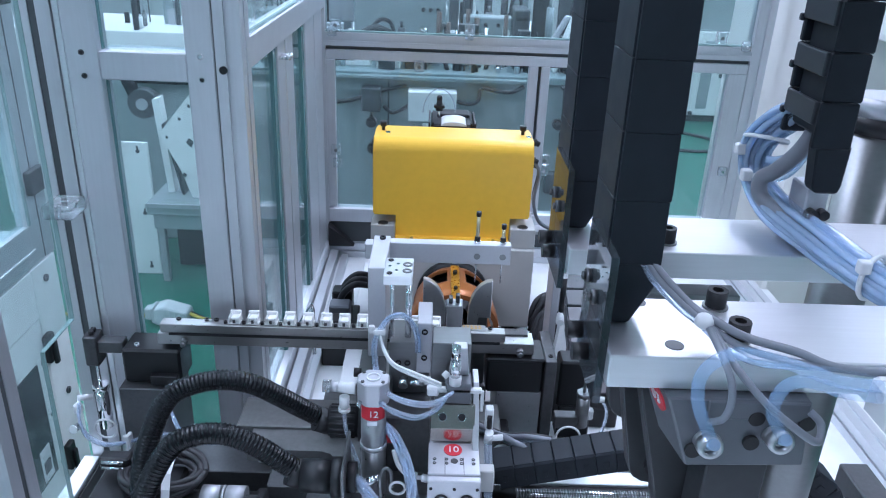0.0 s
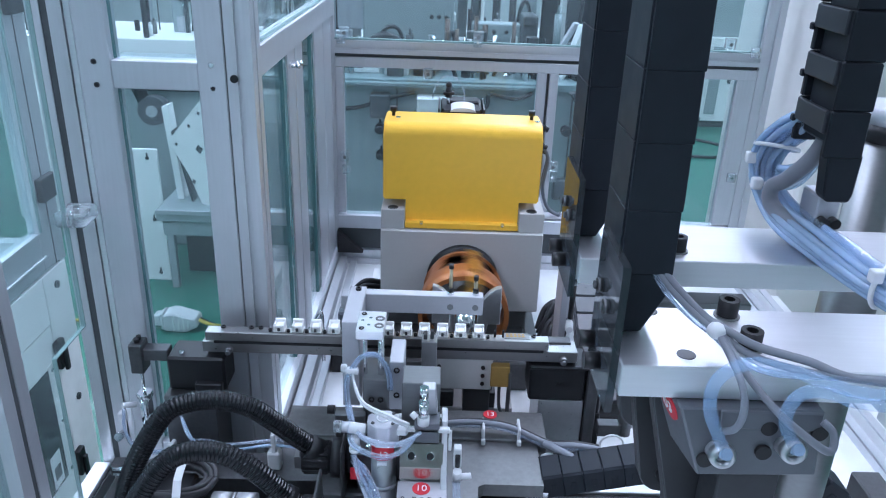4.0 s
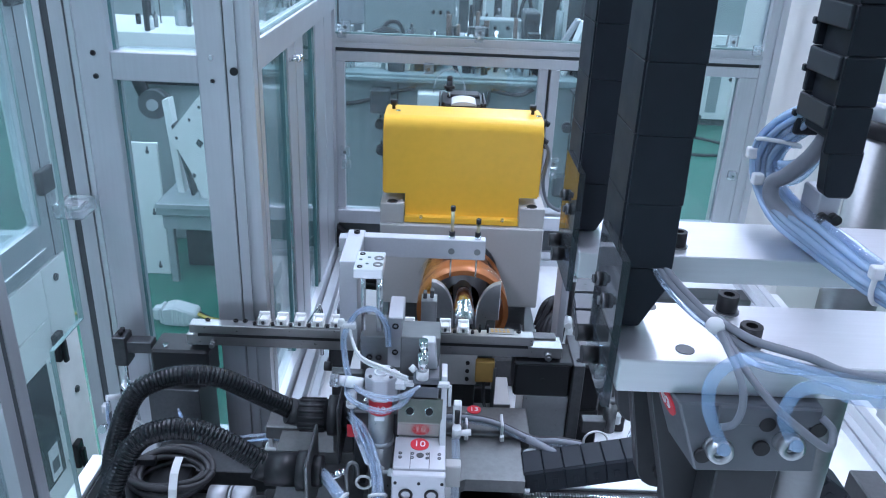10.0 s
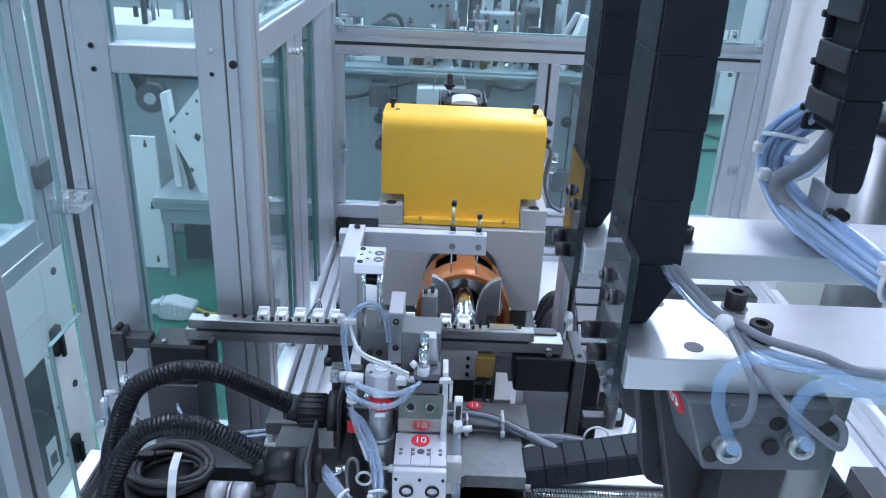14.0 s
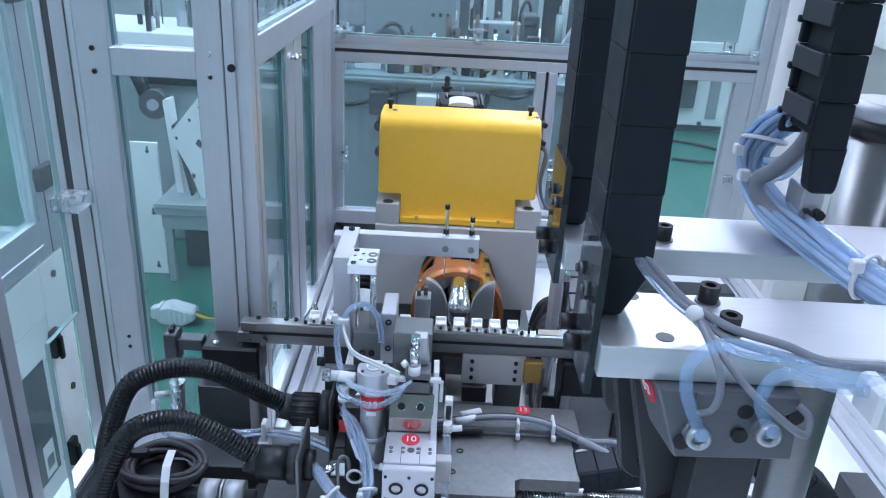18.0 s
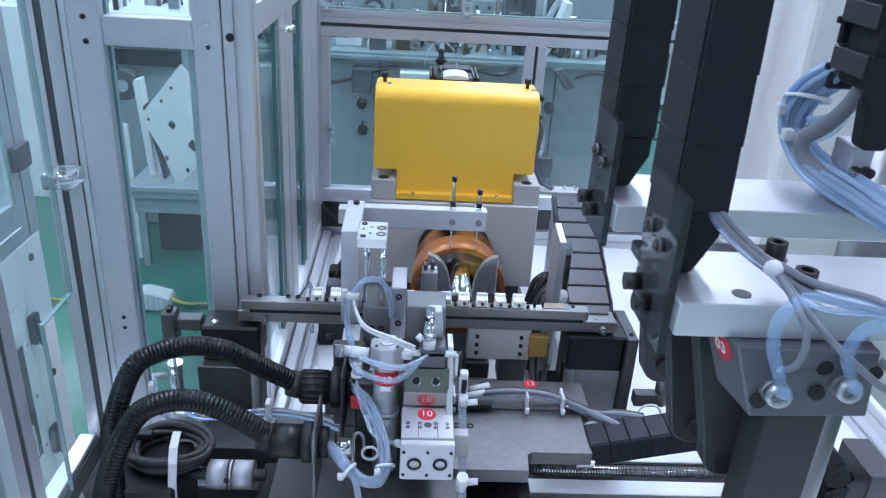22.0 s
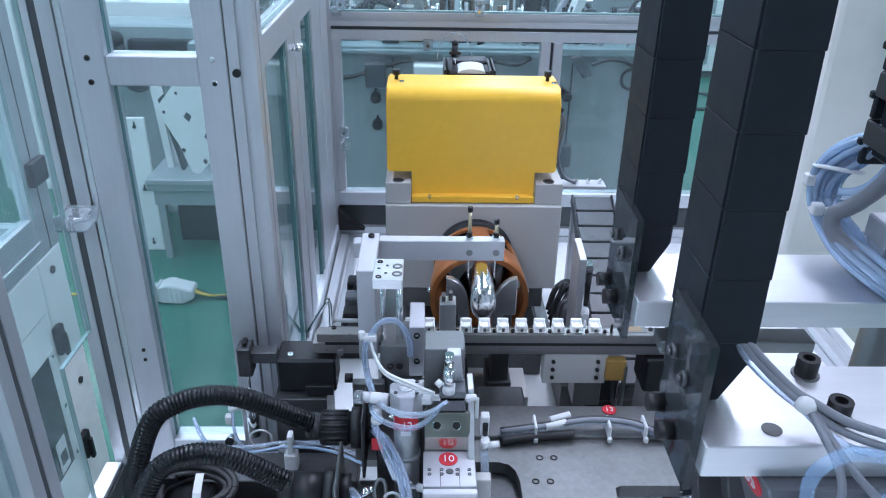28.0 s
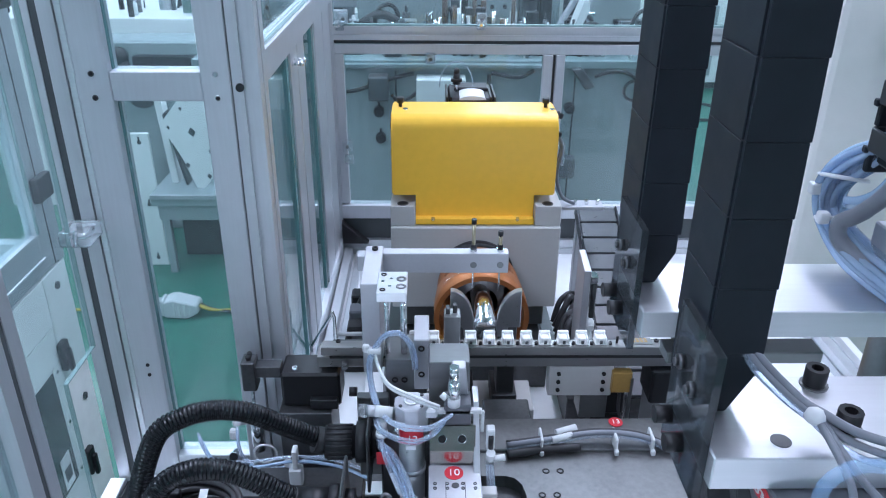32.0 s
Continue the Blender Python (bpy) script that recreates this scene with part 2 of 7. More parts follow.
# ---- builders ----
class Shape:
    """Collects simple solids, in world coordinates, into one mesh."""

    def __init__(self):
        self.bm = bmesh.new()

    def _take(self, other, m=None):
        if m is not None:
            other.transform(m)
        table = {v: self.bm.verts.new(v.co) for v in other.verts}
        for f in other.faces:
            g = self.bm.faces.new([table[v] for v in f.verts])
            g.smooth = f.smooth
        other.free()
        return self

    def box(self, x0, x1, y0, y1, z0, z1, bevel=0.0, seg=1, m=None):
        b = bmesh.new()
        bmesh.ops.create_cube(b, size=1)
        for v in b.verts:
            v.co = ((x0 + x1) / 2 + v.co.x * (x1 - x0), (y0 + y1) / 2 + v.co.y * (y1 - y0), (z0 + z1) / 2 + v.co.z * (z1 - z0))
        if bevel:
            bevel = min(bevel, 0.45 * min(abs(x1 - x0), abs(y1 - y0), abs(z1 - z0)))
            bmesh.ops.bevel(b, geom=list(b.edges), offset=bevel, segments=seg, affect="EDGES", profile=0.5)
        return self._take(b, m)

    def cyl(self, p, q, r, r2=None, seg=16, caps=True):
        p, q = Vector(p), Vector(q)
        r2 = r if r2 is None else r2
        b = bmesh.new()
        bmesh.ops.create_cone(b, cap_ends=caps, segments=seg, radius1=r, radius2=r2, depth=(q - p).length)
        for f in b.faces:
            f.smooth = len(f.verts) == 4
        m = Matrix.Translation((p + q) / 2) @ (q - p).to_track_quat("Z", "Y").to_matrix().to_4x4()
        return self._take(b, m)

    def ball(self, c, r, seg=12, squash=(1, 1, 1)):
        b = bmesh.new()
        bmesh.ops.create_uvsphere(b, u_segments=seg, v_segments=max(6, seg // 2), radius=r)
        for f in b.faces:
            f.smooth = True
        return self._take(b, Matrix.Translation(c) @ Matrix.Diagonal((*squash, 1)))

    def prism(self, outline, axis, lo, hi, bevel=0.0, m=None):
        """Extrudes a closed outline; axis x: (y, z), axis y: (x, z), axis z: (x, y)."""
        b = bmesh.new()
        at = {"x": lambda u, v, w: (w, u, v), "y": lambda u, v, w: (u, w, v), "z": lambda u, v, w: (u, v, w)}[axis]
        low, high = [b.verts.new(at(u, v, lo)) for u, v in outline], [b.verts.new(at(u, v, hi)) for u, v in outline]
        b.faces.new(low), b.faces.new(high)
        for i in range(len(low)):
            j = (i + 1) % len(low)
            b.faces.new((low[i], low[j], high[j], high[i]))
        bmesh.ops.recalc_face_normals(b, faces=list(b.faces))
        if bevel:
            bmesh.ops.bevel(b, geom=list(b.edges), offset=bevel, segments=1, affect="EDGES", profile=0.5)
        return self._take(b, m)

    def tube(self, pts, r, seg=8, rings=6, ridge=0.0, pitch=0.0):
        """A round tube along a smooth line through pts; ridge and pitch corrugate it."""
        line = smooth_line(pts, rings)
        if ridge:
            length = sum((b - a).length for a, b in zip(line, line[1:]))
            line = even_line(smooth_line(pts, 60), max(8, int(length / pitch) * 6))
        up, loops = Vector((0.13, 0.31, 0.94)), []
        for i, c in enumerate(line):
            along = (line[min(i + 1, len(line) - 1)] - line[max(i - 1, 0)]).normalized()
            side = along.cross(up)
            side = side.normalized() if side.length > 1e-5 else along.orthogonal().normalized()
            up = side.cross(along).normalized()
            rr = r + ridge * (1.0, 0.75, -0.85, -1.0, -0.85, 0.75)[i % 6]
            loops.append([self.bm.verts.new(c + rr * (math.cos(a) * side + math.sin(a) * up)) for a in [k * math.tau / seg for k in range(seg)]])
        for a, b in zip(loops, loops[1:]):
            for k in range(seg):
                f = self.bm.faces.new((a[k], a[(k + 1) % seg], b[(k + 1) % seg], b[k]))
                f.smooth = True
        self.bm.faces.new(loops[0]), self.bm.faces.new(loops[-1])
        return self

    def lathe(self, profile, centre, axis="y", seg=48, closed=True):
        """Turns an outline of (along, radius) round an axis through centre."""
        c, loops = Vector(centre), []
        for k in range(seg):
            a = k * math.tau / seg
            ring = []
            for s, r in profile:
                u, v = r * math.cos(a), r * math.sin(a)
                off = {"y": (u, s, v), "x": (s, u, v), "z": (u, v, s)}[axis]
                ring.append(self.bm.verts.new(c + Vector(off)))
            loops.append(ring)
        n = len(profile)
        for k in range(seg):
            a, b = loops[k], loops[(k + 1) % seg]
            for i in range(n if closed else n - 1):
                j = (i + 1) % n
                f = self.bm.faces.new((a[i], a[j], b[j], b[i]))
                f.smooth = True
        return self


def smooth_line(pts, rings):
    p = [Vector(v) for v in pts]
    p = [p[0]] + p + [p[-1]]
    out = []
    for i in range(1, len(p) - 2):
        for k in range(rings):
            t = k / rings
            a, b, c, d = p[i - 1], p[i], p[i + 1], p[i + 2]
            out.append(0.5 * (2 * b + (c - a) * t + (2 * a - 5 * b + 4 * c - d) * t * t + (3 * b - a - 3 * c + d) * t**3))
    return out + [p[-2]]


def even_line(line, count):
    steps = [0.0]
    for a, b in zip(line, line[1:]):
        steps.append(steps[-1] + (b - a).length)
    out, i = [], 0
    for k in range(count + 1):
        s = steps[-1] * k / count
        while i < len(steps) - 2 and steps[i + 1] < s:
            i += 1
        t = (s - steps[i]) / max(1e-9, steps[i + 1] - steps[i])
        out.append(line[i].lerp(line[i + 1], t))
    return out


def thing(name, base, label, category, group="", kind=""):
    ob = new(name)
    ob.empty_display_size = 0.05
    ob.location = base
    return tagged(ob, label, category, group, kind)


def origin_of(ob):
    return Vector(ob.location) + (origin_of(ob.parent) if ob.parent else Vector())


def part(name, shape, mat, parent=None, label="", origin=None, smooth=0.6):
    """Links the shape as one mesh under its thing or part. With origin, the part turns about that place."""
    me = bpy.data.meshes.new(name)
    base = Vector(origin) if origin is not None else (origin_of(parent) if parent else Vector())
    bmesh.ops.translate(shape.bm, verts=list(shape.bm.verts), vec=-base)
    bmesh.ops.recalc_face_normals(shape.bm, faces=list(shape.bm.faces))
    shape.bm.to_mesh(me)
    shape.bm.free()
    me.materials.append(mat)
    ob = new(name, me)
    if parent:
        ob.parent = parent
        ob.location = base - origin_of(parent)
    else:
        ob.location = base
    if label:
        ob["label"] = label
    return ob


def bolt(parent, c, r=0.003, h=0.003, axis=(0, 0, 1), mat=None, name="bolt"):
    """A socket-head screw with its hexagon recess."""
    a = Vector(axis).normalized()
    s = Shape()
    c = Vector(c)
    side = a.to_track_quat("Z", "Y").to_matrix().to_4x4()
    b = bmesh.new()
    out = [b.verts.new(side @ Vector((r * math.cos(k * math.tau / 12), r * math.sin(k * math.tau / 12), z))) for z in (0, h) for k in range(12)]
    hexa = [b.verts.new(side @ Vector((0.55 * r * math.cos(k * math.tau / 12), 0.55 * r * math.sin(k * math.tau / 12), z))) for z in (h, 0.35 * h) for k in range(12)]
    for k in range(12):
        j = (k + 1) % 12
        b.faces.new((out[k], out[j], out[12 + j], out[12 + k])).smooth = True
        b.faces.new((out[12 + k], out[12 + j], hexa[j], hexa[k]))
        b.faces.new((hexa[k], hexa[j], hexa[12 + j], hexa[12 + k]))
    b.faces.new(hexa[12:])
    s._take(b, Matrix.Translation(c))
    return part(name, s, mat or BLACK_STEEL, parent)


def slot_outline(w, d, slot=0.0066, deep=0.004):
    """Cross-section of an aluminium extrusion with a T-slot in each face."""
    hw, hd, s = w / 2, d / 2, slot / 2
    return [(-hw, -hd), (-s, -hd), (-s, -hd + deep), (s, -hd + deep), (s, -hd), (hw, -hd), (hw, -s), (hw - deep, -s), (hw - deep, s), (hw, s),
            (hw, hd), (s, hd), (s, hd - deep), (-s, hd - deep), (-s, hd), (-hw, hd), (-hw, s), (-hw + deep, s), (-hw + deep, -s), (-hw, -s)]


def extrusion(parent, axis, a, b, lo, hi, w=0.03, d=0.03, name="profile", label="", slot=True):
    """A length of profile centred on (a, b) across its axis."""
    s = Shape()
    if slot:
        s.prism([(a + u, b + v) for u, v in slot_outline(w, d)], axis, lo, hi)
    else:
        s.prism([(a - w / 2, b - d / 2), (a + w / 2, b - d / 2), (a + w / 2, b + d / 2), (a - w / 2, b + d / 2)], axis, lo, hi, 0.001)
    return part(name, s, ALU, parent, label)


def pane(parent, x0, x1, y0, y1, z0, z1, name="glass_pane"):
    ob = part(name, Shape().box(x0, x1, y0, y1, z0, z1), GLASS, parent)
    ob.visible_shadow = False
    return ob


def lettering(parent, text, size, m, mat, name="number"):
    cu = bpy.data.curves.new(name, "FONT")
    cu.body, cu.size, cu.align_x, cu.align_y, cu.extrude = text, size, "CENTER", "CENTER", 0.0002
    tmp = new(name, cu)
    dg = bpy.context.evaluated_depsgraph_get()
    me = bpy.data.meshes.new_from_object(tmp.evaluated_get(dg))
    bpy.data.objects.remove(tmp)
    me.materials.clear()
    me.materials.append(mat)
    ob = new(name, me)
    ob.parent = parent
    ob.matrix_local = Matrix.Translation(-origin_of(parent)) @ m
    return ob


# ---- the hall ----
part("floor", Shape().box(-6, 7, -5, 10, -0.05, 0.0), FLOOR)
tagged(bpy.data.objects["floor"], "glossy green epoxy factory floor", "floor", kind="structure")
for wall_name, b in (("wall_north", (-6.1, 7.1, 10, 10.1)), ("wall_south", (-6.1, 7.1, -5.1, -5)), ("wall_west", (-6.1, -6, -5, 10)), ("wall_east", (7, 7.1, -5, 10))):
    tagged(part(wall_name, Shape().box(*b, 0, CEILING), WALL), "plain pale factory hall wall", "wall", kind="structure")
tagged(part("ceiling", Shape().box(-6.1, 7.1, -5.1, 10.1, CEILING, CEILING + 0.1), CEIL), "plain pale hall ceiling", "ceiling", kind="structure")
# housings for every batten, the three added fill ones at y -2.4 included
for lx, ly in LAMPS:
    fix = thing("ceiling_light", (lx, ly, CEILING), "long white LED batten on the ceiling", "lamp", "ceiling battens")
    part("housing", Shape().box(lx - 0.2, lx + 0.2, ly - 1.25, ly + 1.25, CEILING - 0.08, CEILING, 0.01), WHITE_PLASTIC, fix)
    part("diffuser", Shape().box(lx - 0.17, lx + 0.17, ly - 1.2, ly + 1.2, CEILING - 0.09, CEILING - 0.078), GLOW, fix)

# ---- machine deck and cabinet ----
DECK = 0.87
deck = thing("machine_deck", (0.2, 0, 0), "white painted steel deck on the machine cabinet", "machine deck", kind="structure")
part("tabletop", Shape().prism([(-0.345, -1.5), (0.80, -1.5), (0.80, 0.57), (-0.165, 0.57), (-0.165, -0.13), (-0.345, -0.13)], "z", DECK - 0.02, DECK), WHITE_DECK, deck)
part("cabinet", Shape().prism([(-0.33, -1.48), (0.79, -1.48), (0.79, 0.555), (-0.15, 0.555), (-0.15, -0.115), (-0.33, -0.115)], "z", 0.08, DECK - 0.02), CREAM, deck)

# ---- guard frames ----
TOP = 2.1
LOWZ = 1.106
P = 0.034
# front-facing narrow panel beside the deck
panel = thing("guard_panel_front", (-0.25, -0.133, DECK), "narrow aluminium guard panel with two glass panes", "machine guard", kind="structure")
part("stile", Shape().box(-0.338, -0.302, -0.133, -0.103, DECK, TOP, 0.0012), ALU, panel)
part("stile", Shape().box(-0.205, -0.1735, -0.133, -0.103, DECK, TOP, 0.0012), ALU, panel)
part("cross_rail", Shape().box(-0.302, -0.205, -0.132, -0.103, 1.3965, 1.4285, 0.001), ALU, panel)
part("bottom_rail", Shape().box(-0.302, -0.205, -0.132, -0.103, DECK, 0.905, 0.001), ALU, panel)
pane(panel, -0.302, -0.205, -0.120, -0.115, 1.4285, TOP)
pane(panel, -0.302, -0.205, -0.120, -0.115, 0.905, 1.3965)
for hx in (-0.3203, -0.1885):
    for hz in (1.4005, 1.4265):
        part("screw_hole", Shape().lathe([(0.0, 0.0032), (-0.0012, 0.0032), (-0.0012, 0.0022), (0.0, 0.0022)], (hx, -0.133, hz), seg=14), STEEL_DARK if hx < -0.3 else CHROME, panel)
        part("screw", Shape().cyl((hx, -0.1325, hz), (hx, -0.1345, hz), 0.0021, seg=10), BLACK_STEEL if hz < 1.41 or hx < -0.3 else CHROME, panel)
for hz in (1.054, 1.039):
    part("screw", Shape().cyl((-0.3195, -0.1325, hz), (-0.3195, -0.1342, hz), 0.0024, seg=10), BLACK_STEEL, panel)
for gx in (-0.3035, -0.2035):
    for z0, z1 in ((0.905, 1.3965), (1.4285, TOP)):
        part("rubber_seal", Shape().box(gx, gx + 0.002, -0.1215, -0.1135, z0, z1), GLASS_EDGE, panel)

# corner post and side wall running back
side = thing("guard_panel_side", (-0.165, 0.2, DECK), "aluminium side guard with glass panes running to the back frame", "machine guard", kind="structure")
extrusion(side, "z", -0.157, -0.112, DECK, TOP, 0.030, 0.040, "post", "slotted aluminium post")
part("gap_seal", Shape().box(-0.1733, -0.1722, -0.128, -0.110, DECK, TOP), BLACK_STEEL, side, "black gap seal")
part("slot_cap", Shape().cyl((-0.164, -0.1315, 1.412), (-0.164, -0.134, 1.412), 0.0046, seg=20), BLACK_PLASTIC, side, "black round plug")
part("rail", Shape().box(-0.170, -0.145, -0.09, 0.545, 1.405, 1.442, 0.001), ALU, side)
part("rail", Shape().box(-0.170, -0.145, -0.09, 0.545, DECK, 0.915, 0.001), ALU, side)
for y0, y1 in ((-0.088, -0.068), (0.105, 0.158), (0.164, 0.224), (0.342, 0.440), (0.446, 0.540)):
    part("door_stile", Shape().box(-0.168, -0.150, y0, y1, 0.915, 1.4045, 0.001), ALU, side)
# the strip from y 0.084 paints a dark reflection at the glass edge
for y0, y1 in ((-0.068, -0.064), (0.084, 0.105), (0.158, 0.164), (0.224, 0.228), (0.322, 0.342)):
    part("rubber_seal", Shape().box(-0.165, -0.153, y0, y1, 0.915, 1.4045), GLASS_EDGE, side, "dark green strip for seals and a glass-edge reflection")
for y0 in (0.113, 0.134):
    part("door_knob", Shape().cyl((-0.150, y0, 1.383), (-0.138, y0, 1.384), 0.0030, seg=10).ball((-0.137, y0, 1.384), 0.0045, 10), CHROME, side, "chrome knob")
pane(side, -0.161, -0.156, -0.064, 0.084, 0.915, 1.4045)
pane(side, -0.161, -0.156, 0.228, 0.322, 0.915, 1.4045)
pane(side, -0.161, -0.156, -0.09, 0.54, 1.442, TOP)
part("glass_bead", Shape().box(-0.1535, -0.1490, -0.09, 0.54, 1.442, 1.4455), EDGE_PALE, side, "pale glass bead")
part("glass_bead", Shape().box(-0.1535, -0.1490, -0.09, -0.086, 1.4455, TOP), EDGE_PALE, side, "pale glass bead")


# back frame
BACK = 0.556
rear = thing("guard_panel_back", (0.28, BACK, DECK), "aluminium back guard frame with large glass panes", "machine guard", kind="structure")
extrusion(rear, "z", -0.163, BACK + 0.017, DECK, TOP, 0.034, 0.034, "post", "slotted aluminium post")
extrusion(rear, "z", 0.7225, BACK + 0.017, DECK, TOP, 0.034, 0.034, "post", "slotted aluminium post")
extrusion(rear, "x", BACK + 0.017, 1.3440, -0.146, 0.7055, 0.034, 0.026, "cross_rail", "slotted aluminium rail")
part("cross_rail", Shape().box(-0.146, 0.7055, BACK + 0.002, BACK + 0.030, 1.3040, 1.3235, 0.001), ALU, rear)
part("gap_seal", Shape().box(-0.146, 0.7055, BACK + 0.008, BACK + 0.026, 1.3236, 1.3309), DARK_GREY, rear)
for x0, x1 in ((-0.146, -0.128), (0.2635, 0.2825), (0.2885, 0.3065), (0.668, 0.7055)):
    part("door_stile", Shape().box(x0, x1, BACK + 0.002, BACK + 0.022, 0.99, 1.3038, 0.001), ALU, rear)
part("gap_seal", Shape().box(0.2826, 0.2884, BACK + 0.012, BACK + 0.020, 0.99, 1.3038), STEEL_DARK, rear)
part("sill", Shape().box(-0.146, 0.7055, BACK, BACK + 0.030, 0.955, 0.985, 0.001), ALU, rear)
extrusion(rear, "x", BACK + 0.017, DECK + 0.017, -0.146, 0.7055, 0.034, 0.034, "bottom_rail", "slotted aluminium rail")
pane(rear, -0.128, 0.2635, BACK + 0.010, BACK + 0.015, 0.985, 1.3038)
pane(rear, 0.3065, 0.668, BACK + 0.010, BACK + 0.015, 0.985, 1.3038)
pane(rear, -0.146, 0.7055, BACK + 0.014, BACK + 0.019, 1.357, TOP)
part("glass_bead", Shape().box(-0.146, 0.7055, BACK + 0.004, BACK + 0.013, 1.3572, 1.3605), EDGE_PALE, rear, "pale glass bead")
for x0, x1 in ((-0.128, -0.090), (0.226, 0.2635), (0.3065, 0.340)):
    part("seal", Shape().box(x0, x1, BACK + 0.0075, BACK + 0.0095, 1.3018, 1.3038), RUBBER, rear, "black seal")
part("backing_sheet", Shape().box(-0.146, 0.7055, BACK + 0.012, BACK + 0.016, 0.904, 0.955), DARK_GREY, rear)

for cx, cz in ((-0.125, 1.372), (0.140, 1.372), (0.042, 1.297), (-0.128, 1.118), (0.311, 1.111), (0.640, 1.375)):
    clip = part("glass_clip", Shape().box(cx - 0.010, cx + 0.010, BACK - 0.006, BACK + 0.008, cz - 0.011, cz + 0.011, 0.002, 2), ACRYLIC, rear, "clear acrylic glass clip")
    part("clip_screw", Shape().cyl((cx, BACK - 0.007, cz - 0.001), (cx, BACK - 0.003, cz - 0.001), 0.0035, seg=12), STEEL, clip)

# left wall running towards the viewer
left = thing("guard_panel_left", (-0.36, -0.6, DECK), "clear glass guard sheet between slotted aluminium posts", "machine guard", kind="structure")
part("post", Shape().prism([(-0.368 + u, -0.113 + v) for u, v in slot_outline(0.040, 0.040, 0.0085, 0.007)], "z", 0.0, TOP), ALU, left, "slotted aluminium post")
part("cover_strip", Shape().box(-0.3475, -0.3385, -0.131, -0.098, DECK, TOP, 0.0015), ALU_BRIGHT, left, "bright cover strip")
part("front_post", Shape().prism([(-0.366 + u, -0.356 + v) for u, v in slot_outline(0.036, 0.046, 0.0085, 0.007)], "z", 0.0, TOP), ALU, left, "slotted aluminium post")
part("slot_strip", Shape().box(-0.3722, -0.3638, -0.1318, -0.1265, 0.0, TOP), DARK_GREY, left, "dark slot strip")
part("slot_strip", Shape().box(-0.3545, -0.3492, -0.3602, -0.3518, 0.0, TOP), DARK_GREY, left, "dark slot strip")
NOTCH = [(-1.2, DECK), (-0.246, DECK), (-0.246, LOWZ), (-0.168, LOWZ), (-0.168, TOP), (-1.2, TOP)]
sheet = part("glass_sheet", Shape().prism(NOTCH, "x", -0.367, -0.363), FROST, left, "clear glass sheet with a notched lower corner")
sheet.visible_shadow = False
for y0, y1, z0, z1 in ((-0.2470, -0.2455, DECK, LOWZ), (-0.246, -0.168, LOWZ - 0.0008, LOWZ + 0.0006), (-0.1685, -0.1672, LOWZ, TOP)):
    part("sheet_edge", Shape().box(-0.3675, -0.3625, y0, y1, z0, z1), EDGE_PALE, left, "pale green glass edge")
hinge_block = part("hinge_block", Shape().box(-0.3745, -0.340, -0.176, -0.135, 1.240, 1.258, 0.003, 2), ACRYLIC, left, "clear acrylic hinge block")
part("hinge_pin", Shape().cyl((-0.357, -0.166, 1.239), (-0.357, -0.166, 1.259), 0.003, seg=10).cyl((-0.350, -0.150, 1.249), (-0.362, -0.150, 1.249), 0.0028, seg=10), CHROME, hinge_block)

for u0, u1 in ((-0.3990, -0.3775), (-0.3745, -0.3490)):
    part("bottom_rail", Shape().box(u0, u1, -1.2, -0.380 if u1 > -0.36 else -0.135, DECK - 0.040, DECK - 0.001, 0.001), ALU_BRIGHT, left, "bright bottom rail")
part("rail_slot", Shape().box(-0.3775, -0.3745, -1.2, -0.135, DECK - 0.040, DECK - 0.008), DARK_GREY, left, "dark slot of the rail")

# right wall
right = thing("guard_panel_right", (0.74, 0, DECK), "aluminium guard frame along the right edge of the deck", "machine guard", kind="structure")
extrusion(right, "y", 0.735, DECK + 0.017, -1.4, 0.55, 0.034, 0.034, "bottom_rail", "slotted aluminium rail")
# ---- winding head: yellow cover, grey block, bell-shaped flyer ----
HEAD = Vector((0.11, 0.20, 0.87))
head = thing("winding_head", HEAD, "coil winding head with glossy yellow cover over a grey block", "winding machine")
CX = 0.1065
half, r = 0.1225, 0.016
top, low = 1.305, 1.184


def cover_sheet(y0, y1):
    s = Shape()
    # folded over the top: a rounded long edge in front, square ends
    rr = 0.018
    prof = [(y0, low), (y0, top - rr)] + [(y0 + rr - rr * math.cos(a), top - rr + rr * math.sin(a)) for a in [k * math.pi / 16 for k in range(1, 9)]] + [(y1, top), (y1, low)]
    s.prism(prof, "x", CX - half + 0.002, CX + half - 0.002)
    return s


part("cover", cover_sheet(0.1190, 0.200), YELLOW, head, "glossy yellow folded sheet cover")
for x0 in (CX - half, CX + half - 0.003):
    part("end_cheek", Shape().prism([(0.1205, low + 0.002), (0.1205, 1.284), (0.138, 1.303), (0.199, 1.303), (0.199, low + 0.002)], "x", x0, x0 + 0.003), YELLOW, head)
part("apron", Shape().box(0.0195, 0.1985, 0.1190, 0.1206, 1.1500, low), YELLOW, head, "yellow front apron")
part("apron_lip", Shape().box(0.0195, 0.1985, 0.1070, 0.1205, 1.1405, 1.1500, 0.0006), YELLOW, head, "yellow folded lip")
for sx in (0.0455, 0.1735):
    part("lip_screw", Shape().cyl((sx, 0.1085, 1.1475), (sx, 0.1065, 1.1515), 0.0028, seg=12), CHROME, head)
